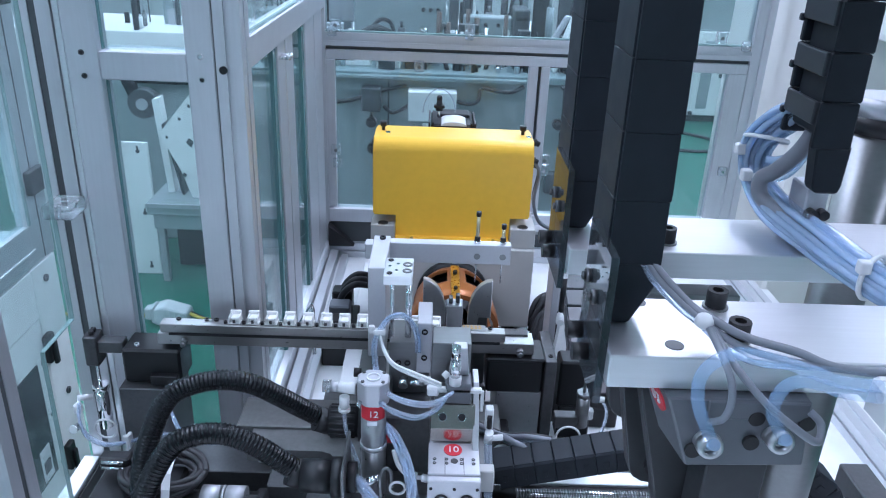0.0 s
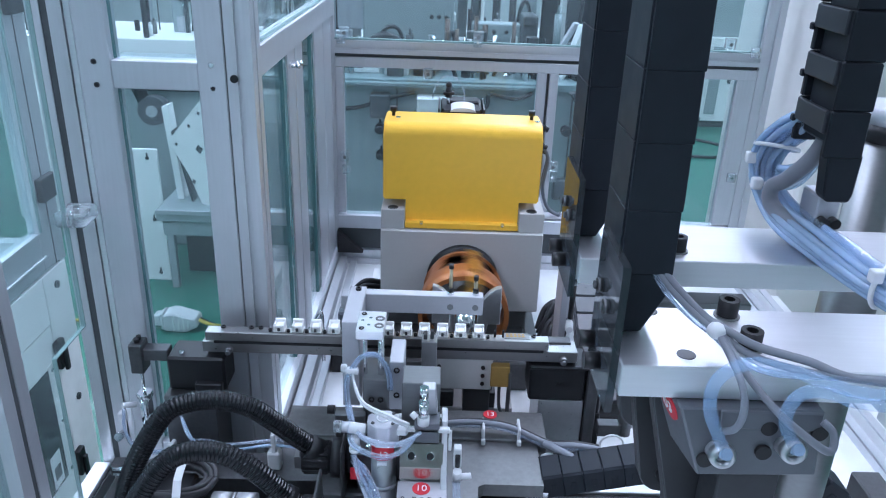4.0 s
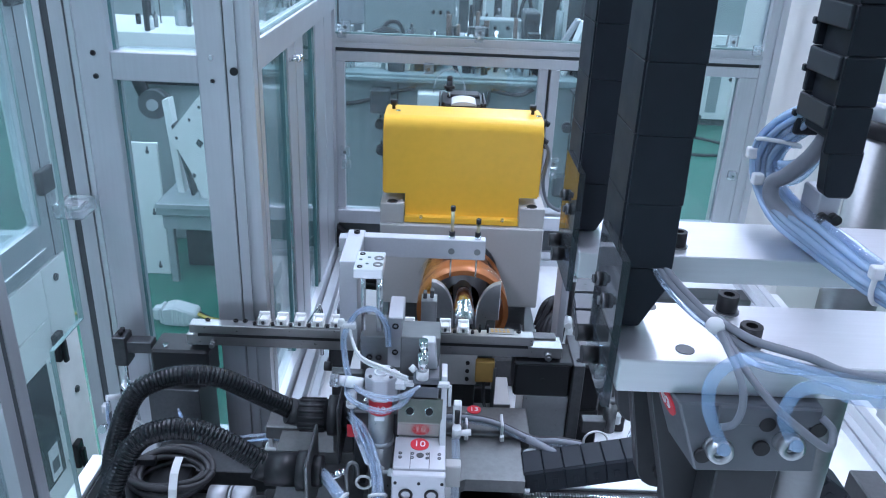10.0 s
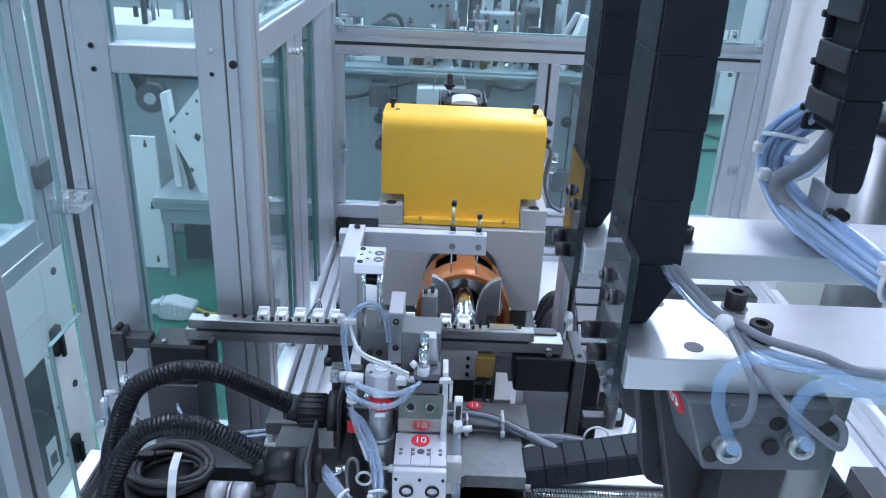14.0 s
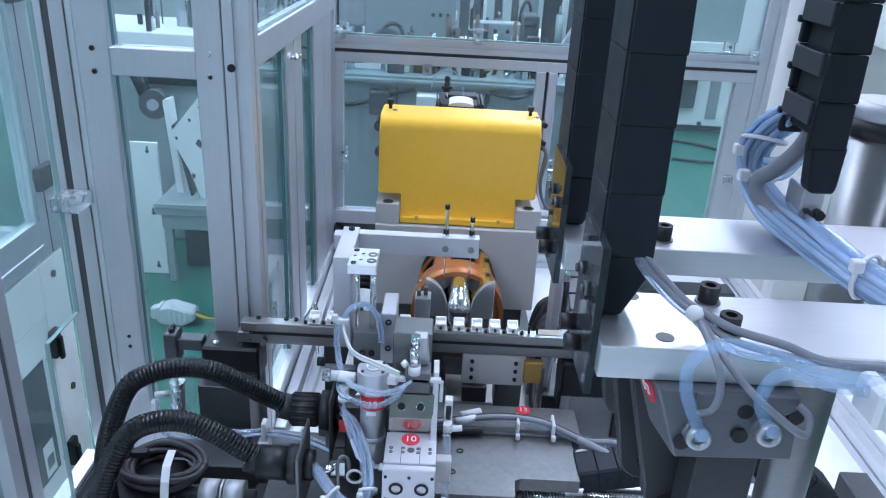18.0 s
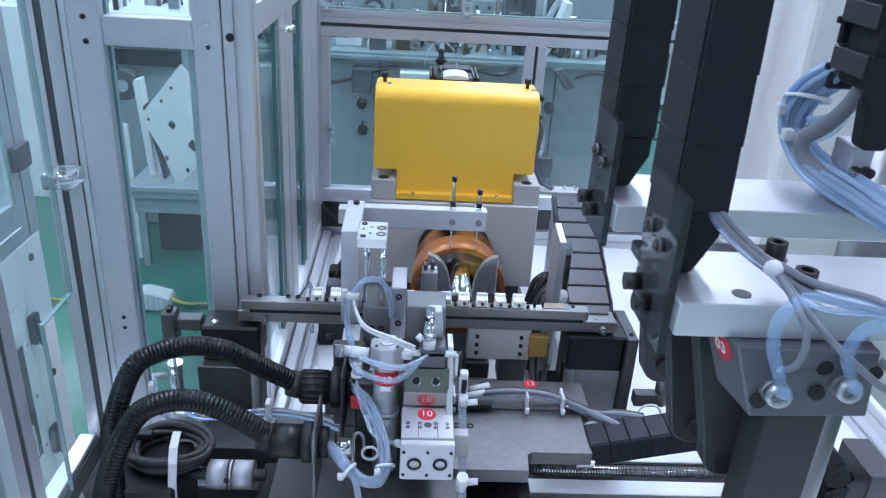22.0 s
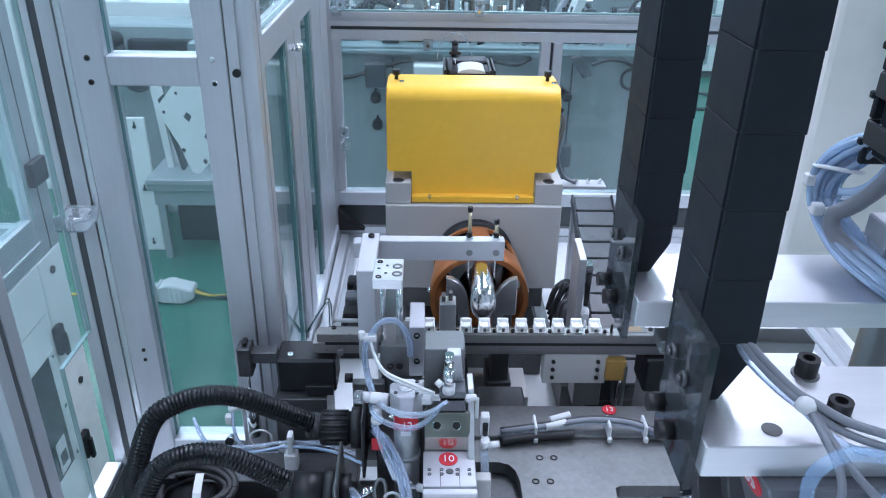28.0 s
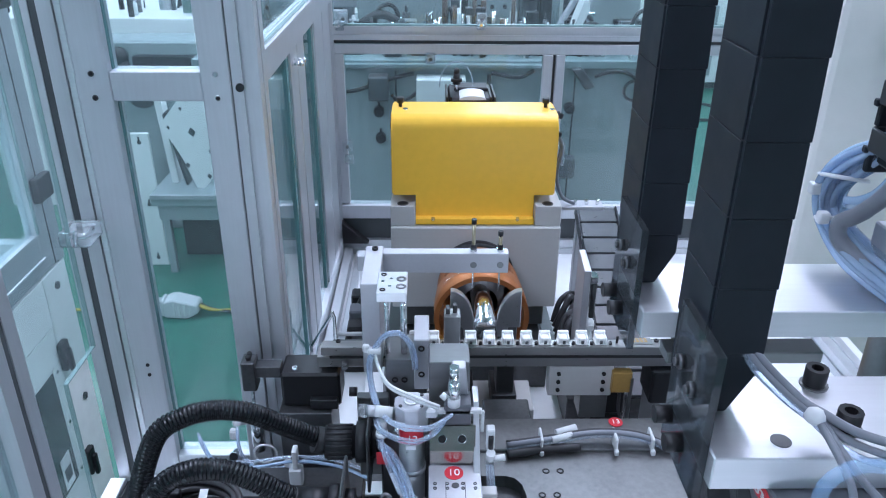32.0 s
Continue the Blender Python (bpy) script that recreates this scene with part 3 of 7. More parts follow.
for sx in (-0.0035, 0.2145):
    part("thumb_screw", Shape().cyl((sx, 0.172, 1.3045), (sx, 0.172, 1.3125), 0.0028, seg=10).cyl((sx, 0.172, 1.3115), (sx, 0.172, 1.3195), 0.0050, 0.0056, seg=12), BLACK_PLASTIC, head, "black thumb screw")
    part("washer", Shape().cyl((sx + 0.008, 0.158, 1.3043), (sx + 0.008, 0.158, 1.3065), 0.0038, seg=12), CHROME, head)
for sx in (0.2320,):
    for z in (1.255, 1.285):
        part("cable_gland", Shape().cyl((sx - 0.004, 0.20, z), (sx + 0.010, 0.20, z), 0.006, seg=12).cyl((sx + 0.008, 0.20, z), (sx + 0.014, 0.20, z - 0.003), 0.0045, seg=10), BLACK_PLASTIC, head)
for z in (1.215, 1.262):
    part("cable_gland", Shape().cyl((CX - half - 0.006, 0.225, z), (CX - half + 0.004, 0.225, z), 0.006, seg=12), BLACK_PLASTIC, head)

block = Shape()
block.box(-0.0185, 0.2395, 0.100, 0.34, 1.000, 1.1385, 0.0015)
part("block", block, PAINT_GREY, head, "satin grey machined block")
for x0, x1 in ((-0.0185, 0.0185), (0.1995, 0.2395)):
    lug = part("lug", Shape().box(x0, x1, 0.1065, 0.30, 1.1385, 1.171, 0.0012), PAINT_GREY, head, "grey mounting lug")
    c = (x0 + x1) / 2
    part("counterbore", Shape().lathe([(0.0004, 0.0085), (0.0012, 0.0085), (0.0012, 0.0065), (0.0004, 0.0065)], (c, 0.1165, 1.1706), "z", 20), STEEL_DARK, lug)
    part("bolt", Shape().cyl((c, 0.1165, 1.1705), (c, 0.1165, 1.1715), 0.0066, seg=18), BLACK_STEEL, lug)
# black sheet behind the apron stands in for the shade under the cover
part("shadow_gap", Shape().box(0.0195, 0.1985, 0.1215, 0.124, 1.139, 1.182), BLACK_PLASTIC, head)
part("foot", Shape().box(-0.005, 0.225, 0.12, 0.33, 0.955, 1.000, 0.002), STEEL, head)
# servo behind the cover
servo = part("servo_motor", Shape().box(0.070, 0.140, 0.215, 0.305, 1.255, 1.306, 0.003), BLACK_STEEL, head, "black servo motor")
part("servo_cap", Shape().prism([(0.086, 1.304)] + [(0.107 - 0.021 * math.cos(a), 1.304 + 0.0065 * math.sin(a)) for a in [math.pi * k / 12 for k in range(1, 12)]] + [(0.128, 1.304)], "y", 0.2135, 0.262), WHITE_PLASTIC, servo, "white curved label")
part("servo_edge", Shape().box(0.080, 0.134, 0.263, 0.300, 1.304, 1.311, 0.002), BLACK_PLASTIC, servo)
for x in (0.066, 0.072, 0.134, 0.140):
    part("fin", Shape().box(x, x + 0.003, 0.212, 0.295, 1.27, 1.309), BLACK_PLASTIC, servo)
part("motor_bracket", Shape().box(0.062, 0.148, 0.2005, 0.32, 1.240, 1.255, 0.001), ALU_SATIN, head)
guide_post = part("wire_guide", Shape().cyl((0.083, 0.26, 1.300), (0.083, 0.26, 1.325), 0.0022, seg=10), CHROME, head, "bright wire guide post")
part("spool", Shape().cyl((0.083, 0.26, 1.318), (0.083, 0.26, 1.336), 0.0065, 0.0045, seg=14).ball((0.083, 0.26, 1.338), 0.0055, 10).box(0.074, 0.092, 0.254, 0.266, 1.322, 1.327, 0.001), BLACK_PLASTIC, guide_post, "black wire spool")
loop = [(0.083 + 0.027 * math.cos(a), 0.262, 1.312 + 0.041 * math.sin(a)) for a in [math.pi * k / 10 for k in range(11)]]
part("air_tube", Shape().tube(loop, 0.0011, 6, 3), TUBE_CLEAR, head, "thin clear tube loop")
# cable arm on the right flank
arm_r = part("cable_arm", Shape().box(0.2395, 0.335, 0.235, 0.265, 1.110, 1.116, 0.0008), ALU_SATIN, head, "flat cable arm")
for k in range(3):
    part("arm_bolt", Shape().cyl((0.288 + 0.019 * k, 0.248, 1.116), (0.288 + 0.019 * k, 0.248, 1.125), 0.0032, seg=10), CHROME, arm_r)
for k in range(3):
    part("signal_cable", Shape().tube([(0.232, 0.20 + 0.006 * k, 1.262 - 0.01 * k), (0.250, 0.20 + 0.006 * k, 1.235), (0.247, 0.215 + 0.006 * k, 1.18), (0.262, 0.235 + 0.005 * k, 1.135), (0.285, 0.245, 1.118)], 0.0030 - 0.0004 * k, 8, 5), CABLE_DARK if k else CABLE_GREY, head)

# spindle nose: a polished former with a square mouth, in front of the flyer
AX = Vector((0.1135, 0.02, 1.058))
nose = Shape()
rows = []
for k in range(11):
    a = k / 10
    rows.append((-0.030 - 0.066 * a, 0.0085 + 0.0080 * math.sqrt(a), 1.0975 + 0.0060 * math.sqrt(a) - 0.012 * a ** 3, 1.0850 - 0.036 * a ** 0.7))
rows += [(-0.0995, 0.0150, 1.0855, 1.049), (-0.1020, 0.0115, 1.078, 1.050), (-0.1030, 0.0060, 1.070, 1.053)]
loops = []
for y, w, zt, zb in rows:
    ring = []
    for j in range(16):
        a = j / 16 * math.tau
        ring.append(nose.bm.verts.new((AX.x + w * math.cos(a) * abs(math.cos(a)) ** -0.25 if abs(math.cos(a)) > 1e-3 else AX.x, y, (zt + zb) / 2 + (zt - zb) / 2 * math.sin(a))))
    loops.append(ring)
for a, b in zip(loops, loops[1:]):
    for j in range(16):
        nose.bm.faces.new((a[j], a[(j + 1) % 16], b[(j + 1) % 16], b[j])).smooth = True
nose.bm.faces.new(loops[0]), nose.bm.faces.new(loops[-1])
former = part("former", nose, FORMER_STEEL, head, "polished steel winding former", origin=(AX.x, -0.04, 1.06))
part("spindle", Shape().cyl((AX.x, 0.03, 1.072), (AX.x, -0.070, 1.074), 0.0150, 0.0115, seg=20), STEEL_DARK, head, "dark spindle")
part("hub", Shape().lathe([(0.0, 0.026), (0.02, 0.036), (0.06, 0.042), (0.085, 0.042), (0.085, 0.0), (0.0, 0.0)], (AX.x, 0.012, AX.z), closed=False), STEEL_DARK, head, "dark spindle hub")
part("collar", Shape().lathe([(0.0, 0.050), (0.004, 0.0575), (0.014, 0.0575), (0.014, 0.040), (0.0, 0.040)], (AX.x, 0.086, AX.z + 0.002)), BLACK_STEEL, head, "black collar ring")

# the bell: a short drum in front, a windowed cone behind
fly = Shape()
seg, windows = 72, 6
rings = [(-0.052, 0.0668, 0.0600), (-0.026, 0.0668, 0.0612), (-0.010, 0.0660, 0.0606), (-0.004, 0.0655, 0.0605), (0.044, 0.0612, 0.0567), (0.058, 0.0575, 0.053), (0.066, 0.0550, 0.0505)]
vo, vi = [], []
for y, ro, ri in rings:
    vo.append([fly.bm.verts.new(AX + Vector((ro * math.sin(k * math.tau / seg), y, ro * math.cos(k * math.tau / seg)))) for k in range(seg)])
    vi.append([fly.bm.verts.new(AX + Vector((ri * math.sin(k * math.tau / seg), y, ri * math.cos(k * math.tau / seg)))) for k in range(seg)])
gap = lambda i, k: i == 3 and (k % (seg // windows)) not in (0, 1, 2, 10, 11)
for i in range(len(rings) - 1):
    for k in range(seg):
        j = (k + 1) % seg
        if gap(i, k):
            for a, b, c, d, show in ((vo[i][k], vo[i][j], vi[i][j], vi[i][k], True), (vo[i + 1][k], vo[i + 1][j], vi[i + 1][j], vi[i + 1][k], True),
                                     (vo[i][k], vi[i][k], vi[i + 1][k], vo[i + 1][k], not gap(i, (k - 1) % seg)), (vo[i][j], vi[i][j], vi[i + 1][j], vo[i + 1][j], not gap(i, (k + 1) % seg))):
                if show:
                    fly.bm.faces.new((a, b, c, d))
            continue
        fly.bm.faces.new((vo[i][k], vo[i][j], vo[i + 1][j], vo[i + 1][k])).smooth = True
        fly.bm.faces.new((vi[i][k], vi[i + 1][k], vi[i + 1][j], vi[i][j])).smooth = True
for k in range(seg):
    j = (k + 1) % seg
    fly.bm.faces.new((vo[0][k], vi[0][k], vi[0][j], vo[0][j]))
    fly.bm.faces.new((vo[-1][k], vo[-1][j], vi[-1][j], vi[-1][k]))
flyer = part("flyer", fly, COPPER, head, "bronze bell-shaped flyer with windows", origin=AX)
guide = Shape().box(AX.x - 0.0065, AX.x + 0.0065, -0.045, 0.060, AX.z + 0.062, AX.z + 0.070, 0.001)
guide.box(AX.x - 0.006, AX.x + 0.006, -0.056, -0.040, AX.z + 0.040, AX.z + 0.070, 0.001)
for dz in (0.045, 0.056):
    guide.cyl((AX.x, -0.064, AX.z + dz), (AX.x, -0.054, AX.z + dz), 0.0040, seg=12)
part("wire_nozzle", guide, GOLD, flyer, "gold wire guide with rollers")
part("nozzle_screw", Shape().cyl((AX.x, 0.03, AX.z + 0.070), (AX.x, 0.03, AX.z + 0.075), 0.0032, seg=10).cyl((AX.x, -0.02, AX.z + 0.070), (AX.x, -0.02, AX.z + 0.074), 0.0028, seg=10), BLACK_STEEL, flyer)
part("balance_screw", Shape().cyl((AX.x - 0.070, -0.005, AX.z), (AX.x - 0.060, -0.005, AX.z), 0.0035, seg=10).cyl((AX.x + 0.060, -0.005, AX.z), (AX.x + 0.070, -0.005, AX.z), 0.0035, seg=10), CHROME, flyer)

# ---- guide fins, fixed in front of the flyer ----
def fin(sign):
    f = thing("guide_fin", (AX.x + sign * 0.03, -0.08, 0.955), "polished quarter-round wire guide fin", "guide fin", "wire guide fins")
    pts = [(0.046, 1.086), (0.046, 1.141)] + [(0.046 - 0.031 * math.sin(a), 1.090 + 0.051 * math.cos(a)) for a in [math.radians(d) for d in range(15, 91, 15)]] + [(0.015, 1.072), (0.028, 1.072), (0.030, 1.086)]
    part("blade", Shape().prism([(AX.x + sign * u, v) for u, v in pts], "y", -0.096, -0.086, 0.001), FIN, f)
    part("holder", Shape().box(*sorted((AX.x + sign * 0.018, AX.x + sign * 0.042)), -0.094, -0.06, 0.98, 1.086, 0.001), STEEL, f)
    part("base", Shape().box(*sorted((AX.x + sign * 0.012, AX.x + sign * 0.046)), -0.10, -0.04, 0.955, 0.98, 0.001), STEEL_DARK, f)


fin(-1), fin(1)

# ---- bed under the head, on the deck ----
bed = thing("slide_bed", (0.11, 0.22, DECK), "white and steel slide bed under the winding head", "slide bed")
part("base_plate", Shape().box(-0.06, 0.28, -0.11, 0.46, DECK, 0.905, 0.001), WHITE_DECK, bed)
part("slide_block", Shape().box(0.0, 0.22, 0.02, 0.42, 0.905, 0.954, 0.002), STEEL_DARK, bed)
part("index_motor", Shape().box(0.258, 0.306, -0.112, -0.078, 0.957, 1.030, 0.003).box(0.262, 0.308, -0.110, -0.080, 0.872, 0.9565, 0.002), MOTOR, bed, "black index motor")
part("cross_block", Shape().box(0.02, 0.185, -0.10, -0.03, 0.905, 0.955, 0.001), PAINT_GREY, bed)
for x in (-0.02, 0.24):
    part("slide_rail", Shape().box(x - 0.01, x + 0.01, 0.0, 0.46, 0.905, 0.925, 0.001), STEEL, bed)
# ---- the sliding carriage with its bobbin rail ----
carriage = thing("rail_carriage", (0.1, -0.165, 0.955), "ground steel slide carriage carrying a row of white bobbins", "slide carriage")
part("rail", Shape().box(-0.160, 0.268, -0.174, -0.1575, 1.0945, 1.1065, 0.0008), RAIL, carriage, "ground steel bobbin rail")
part("groove", Shape().box(-0.150, 0.262, -0.1735, -0.158, 1.0905, 1.0945), BLACK_STEEL, carriage, "dark groove")
part("beam", Shape().box(-0.166, 0.306, -0.170, -0.140, 1.0755, 1.0905, 0.0008), RAIL, carriage)
part("rear_rail", Shape().box(-0.150, 0.300, -0.150, -0.134, 1.076, 1.0930, 0.0008), STEEL_DARK, carriage)
BOBBINS = [-0.069 + 0.02265 * k for k in range(12)]


def bobbin(x):
    s = Shape()
    s.box(x - 0.0075, x + 0.0075, -0.170, -0.154, 1.1065, 1.1085, 0.0008)
    s.box(x - 0.0070, x + 0.0070, -0.158, -0.154, 1.1085, 1.1195, 0.0016, 2)
    s.box(x - 0.0045, x + 0.0045, -0.168, -0.157, 1.1085, 1.1150, 0.001)
    s.box(x - 0.0066, x - 0.0046, -0.170, -0.156, 1.1085, 1.1165, 0.0007)
    s.box(x + 0.0046, x + 0.0066, -0.170, -0.156, 1.1085, 1.1165, 0.0007)
    b = part("bobbin", s, NYLON, carriage, "white nylon coil bobbin")
    part("pin", Shape().box(x - 0.0016, x + 0.0016, -0.1705, -0.1685, 1.1085, 1.1125), STEEL_DARK, b)


for x in BOBBINS:
    bobbin(x)
for k in range(13):
    x = -0.080 + 0.02265 * k
    bolt(carriage, (x, -0.1675, 1.1065), 0.0022, 0.0034, name="clamp_screw")
for x in (-0.140, -0.105, -0.093, 0.250):
    bolt(carriage, (x, -0.161, 1.1065), 0.0030, 0.0022, name="rail_screw")
for x in (0.201, 0.211, 0.2005):
    part("stop_pin", Shape().cyl((x, -0.164, 1.1065), (x, -0.164, 1.1165), 0.0014, seg=8), BLACK_STEEL, carriage)
plate_name = part("name_plate", Shape().box(0.212, 0.244, -0.168, -0.154, 1.1066, 1.1072), STEEL, carriage, "engraved steel plate")
for k in range(5):
    part("engraving", Shape().box(0.215 + 0.005 * k, 0.2185 + 0.005 * k, -0.164, -0.160, 1.1072, 1.1074), BRASS, plate_name)
    part("engraving", Shape().box(0.215 + 0.005 * k, 0.2180 + 0.005 * k, -0.1585, -0.1555, 1.1072, 1.1074), BRASS, plate_name)
part("end_bolt", Shape().cyl((0.288, -0.178, 1.081), (0.288, -0.168, 1.081), 0.0048, seg=16).cyl((0.288, -0.182, 1.081), (0.288, -0.176, 1.081), 0.0028, seg=12), STEEL, carriage)
part("end_bolt", Shape().cyl((-0.132, -0.178, 1.081), (-0.132, -0.168, 1.081), 0.0042, seg=16).cyl((-0.132, -0.182, 1.081), (-0.132, -0.176, 1.081), 0.0028, seg=12), STEEL, carriage)
# motors at both ends, with their stands
motor_r = part("stepper_motor", Shape().box(0.248, 0.320, -0.174, -0.125, 1.0200, 1.0710, 0.003), MOTOR, carriage, "black stepper motor")
part("top_cap", Shape().box(0.2465, 0.3215, -0.1755, -0.124, 1.0665, 1.0720, 0.002), BLACK_PLASTIC, motor_r)
part("shaft_hole", Shape().cyl((0.284, -0.1750, 1.046), (0.284, -0.1735, 1.046), 0.0028, seg=14), BLACK_STEEL, motor_r)
part("stand", Shape().box(0.262, 0.3205, -0.172, -0.100, 0.936, 1.0200, 0.001), FIN, carriage, "brushed steel motor stand")
part("stand_cheek", Shape().box(0.3215, 0.336, -0.178, -0.100, 0.936, 1.071, 0.001), STEEL_DARK, carriage)
bolt(carriage, (0.329, -0.165, 1.071), 0.003, 0.002)
motor_l = part("stepper_motor", Shape().box(-0.212, -0.139, -0.176, -0.130, 1.0205, 1.0690, 0.003), MOTOR, carriage, "black stepper motor")
part("plug_socket", Shape().box(-0.176, -0.142, -0.185, -0.175, 1.0225, 1.0365, 0.001), BLACK_PLASTIC, motor_l)
part("stand", Shape().box(-0.215, -0.150, -0.190, -0.120, 0.905, 1.0205, 0.001), STEEL_DARK, carriage, "dark steel motor stand")
part("bracket", Shape().box(-0.244, -0.212, -0.168, -0.150, 1.058, 1.074, 0.001).box(-0.260, -0.243, -0.172, -0.148, 1.040, 1.082, 0.0015), STEEL_DARK, carriage, "dark clamp bracket")
part("bracket_bolt", Shape().cyl((-0.2515, -0.163, 1.082), (-0.2515, -0.163, 1.087), 0.0034, seg=12).cyl((-0.2515, -0.155, 1.082), (-0.2515, -0.155, 1.087), 0.003, seg=12), BLACK_STEEL, carriage)
bolt(carriage, (-0.195, -0.165, 1.0690), 0.0035, 0.003, mat=CHROME)
part("piston_rod", Shape().cyl((-0.2515, -0.160, 1.000), (-0.2515, -0.160, 1.040), 0.0022, seg=10), CHROME, carriage)
cyl_l = part("shock_cylinder", Shape().cyl((-0.2515, -0.160, 0.94), (-0.2515, -0.160, 1.000), 0.0085, seg=18).cyl((-0.2515, -0.160, 0.998), (-0.2515, -0.160, 1.006), 0.0105, seg=6), CHROME, carriage, "small chrome cylinder")
part("fitting", Shape().cyl((-0.262, -0.166, 0.990), (-0.276, -0.176, 0.994), 0.004, seg=10).box(-0.282, -0.272, -0.182, -0.172, 0.972, 0.986, 0.002), WHITE_PLASTIC, cyl_l, "white push-in fitting")
part("tube_ring", Shape().tube([(-0.234 + 0.014 * math.cos(a), -0.200, 0.966 + 0.014 * math.sin(a)) for a in [math.tau * k / 14 for k in range(15)]], 0.0014, 6, 3), WHITE_PLASTIC, carriage, "looped white air tube")
for k in range(3):
    part("tube", Shape().tube([(-0.268, -0.190, 1.000 - 0.004 * k), (-0.266, -0.200, 0.980), (-0.258, -0.205, 0.962 - 0.003 * k), (-0.236, -0.205, 0.947 - 0.002 * k), (-0.205, -0.203, 0.949), (-0.170, -0.205, 0.960 + 0.003 * k), (-0.14, -0.21, 0.965)], 0.0020, 8), TUBE_CLEAR, carriage)
part("cable_tie", Shape().box(-0.208, -0.203, -0.210, -0.196, 0.941, 0.960, 0.001).box(-0.210, -0.202, -0.212, -0.206, 0.955, 0.963, 0.001), WHITE_PLASTIC, carriage, "white cable tie")
part("fitting", Shape().cyl((-0.271, -0.204, 0.968), (-0.271, -0.210, 0.970), 0.0055, seg=14).cyl((-0.271, -0.203, 0.968), (-0.271, -0.195, 0.966), 0.0040, seg=10), CHROME, carriage, "round chrome fitting")
cyl_r = part("shock_cylinder", Shape().cyl((0.372, -0.190, 0.985), (0.372, -0.190, 1.030), 0.0085, seg=18).cyl((0.372, -0.190, 1.030), (0.372, -0.190, 1.036), 0.0100, seg=6).cyl((0.372, -0.190, 1.036), (0.372, -0.190, 1.070), 0.0022, seg=8), STEEL, carriage, "small steel cylinder")
part("fitting", Shape().box(0.378, 0.386, -0.196, -0.187, 0.996, 1.012, 0.002).cyl((0.384, -0.19, 1.025), (0.398, -0.19, 1.025), 0.004, seg=10), WHITE_PLASTIC, cyl_r, "white push-in fitting")
part("cylinder_bracket", Shape().box(0.336, 0.366, -0.200, -0.185, 0.986, 1.004, 0.001), STEEL_DARK, carriage)
ring = [(0.352 + 0.015 * math.cos(a), -0.215, 0.985 + 0.015 * math.sin(a)) for a in [math.tau * k / 14 for k in range(15)]]
part("tube_ring", Shape().tube(ring, 0.0014, 6, 3), WHITE_PLASTIC, carriage, "looped white air tube")
part("tube", Shape().tube([(0.367, -0.215, 0.980), (0.385, -0.21, 0.972), (0.398, -0.20, 0.985), (0.402, -0.195, 1.01), (0.394, -0.19, 1.026)], 0.002, 8), TUBE_CLEAR, carriage)
# base plate with its notch, and what lies on it
base = Shape().prism([(-0.03, -0.262), (-0.03, -0.300), (0.055, -0.300), (0.066, -0.304), (0.073, -0.314), (0.076, -0.330), (0.076, -0.366), (0.176, -0.366), (0.178, -0.340), (0.184, -0.336), (0.250, -0.336), (0.250, -0.262)], "z", 1.004, 1.020)
part("base_plate", base, PLATE_STEEL, carriage, "ground steel base plate")
for x, y in ((0.102, -0.293), (0.118, -0.293), (0.093, -0.330), (0.109, -0.330)):
    part("plate_bolt", Shape().lathe([(0.0, 0.0042), (0.0008, 0.0042), (0.0008, 0.0026), (-0.001, 0.0026)], (x, y, 1.020), "z", 14, False), BLACK_STEEL, carriage)
part("rear_plate", Shape().box(-0.05, 0.262, -0.262, -0.205, 1.006, 1.024, 0.001), PLATE_STEEL, carriage, "ground steel rear plate")
part("web", Shape().box(0.04, 0.10, -0.25, -0.14, 0.94, 1.005, 0.002), STEEL_DARK, carriage)
part("riser", Shape().box(0.0, 0.18, -0.34, -0.28, 0.979, 1.004, 0.002), STEEL_DARK, carriage)
led = part("number_disc", Shape().cyl((0.197, -0.214, 1.0245), (0.197, -0.214, 1.0255), 0.0085, seg=20), RED, carriage, "round red number sticker")
lettering(led, "13", 0.011, pose(0.197, -0.214, 1.0258), STICKER_INK)
# sensor bracket with the brass block
sens = part("sensor_block", Shape().box(0.198, 0.222, -0.176, -0.164, 1.040, 1.070, 0.001), BRASS, carriage, "brass sensor block")
part("sensor_cable", Shape().tube([(0.210, -0.17, 1.040), (0.211, -0.172, 1.01), (0.216, -0.18, 0.995), (0.213, -0.19, 0.965), (0.212, -0.20, 0.94)], 0.0022, 8), CABLE_DARK, sens)
part("sensor_post", Shape().box(0.2195, 0.2245, -0.176, -0.172, 0.955, 1.062, 0.0008), STEEL, carriage)
part("hanger", Shape().box(0.120, 0.200, -0.168, -0.150, 1.030, 1.0755, 0.001), PAINT_GREY, carriage, "grey hanger block")
for x in (0.132, 0.188):
    for z in (1.040, 1.052, 1.064):
        part("hanger_screw", Shape().cyl((x, -0.1705, z), (x, -0.1675, z), 0.0026, seg=10), BLACK_STEEL, carriage)
part("lower_block", Shape().box(0.165, 0.200, -0.155, -0.12, 0.985, 1.030, 0.001), STEEL, carriage)
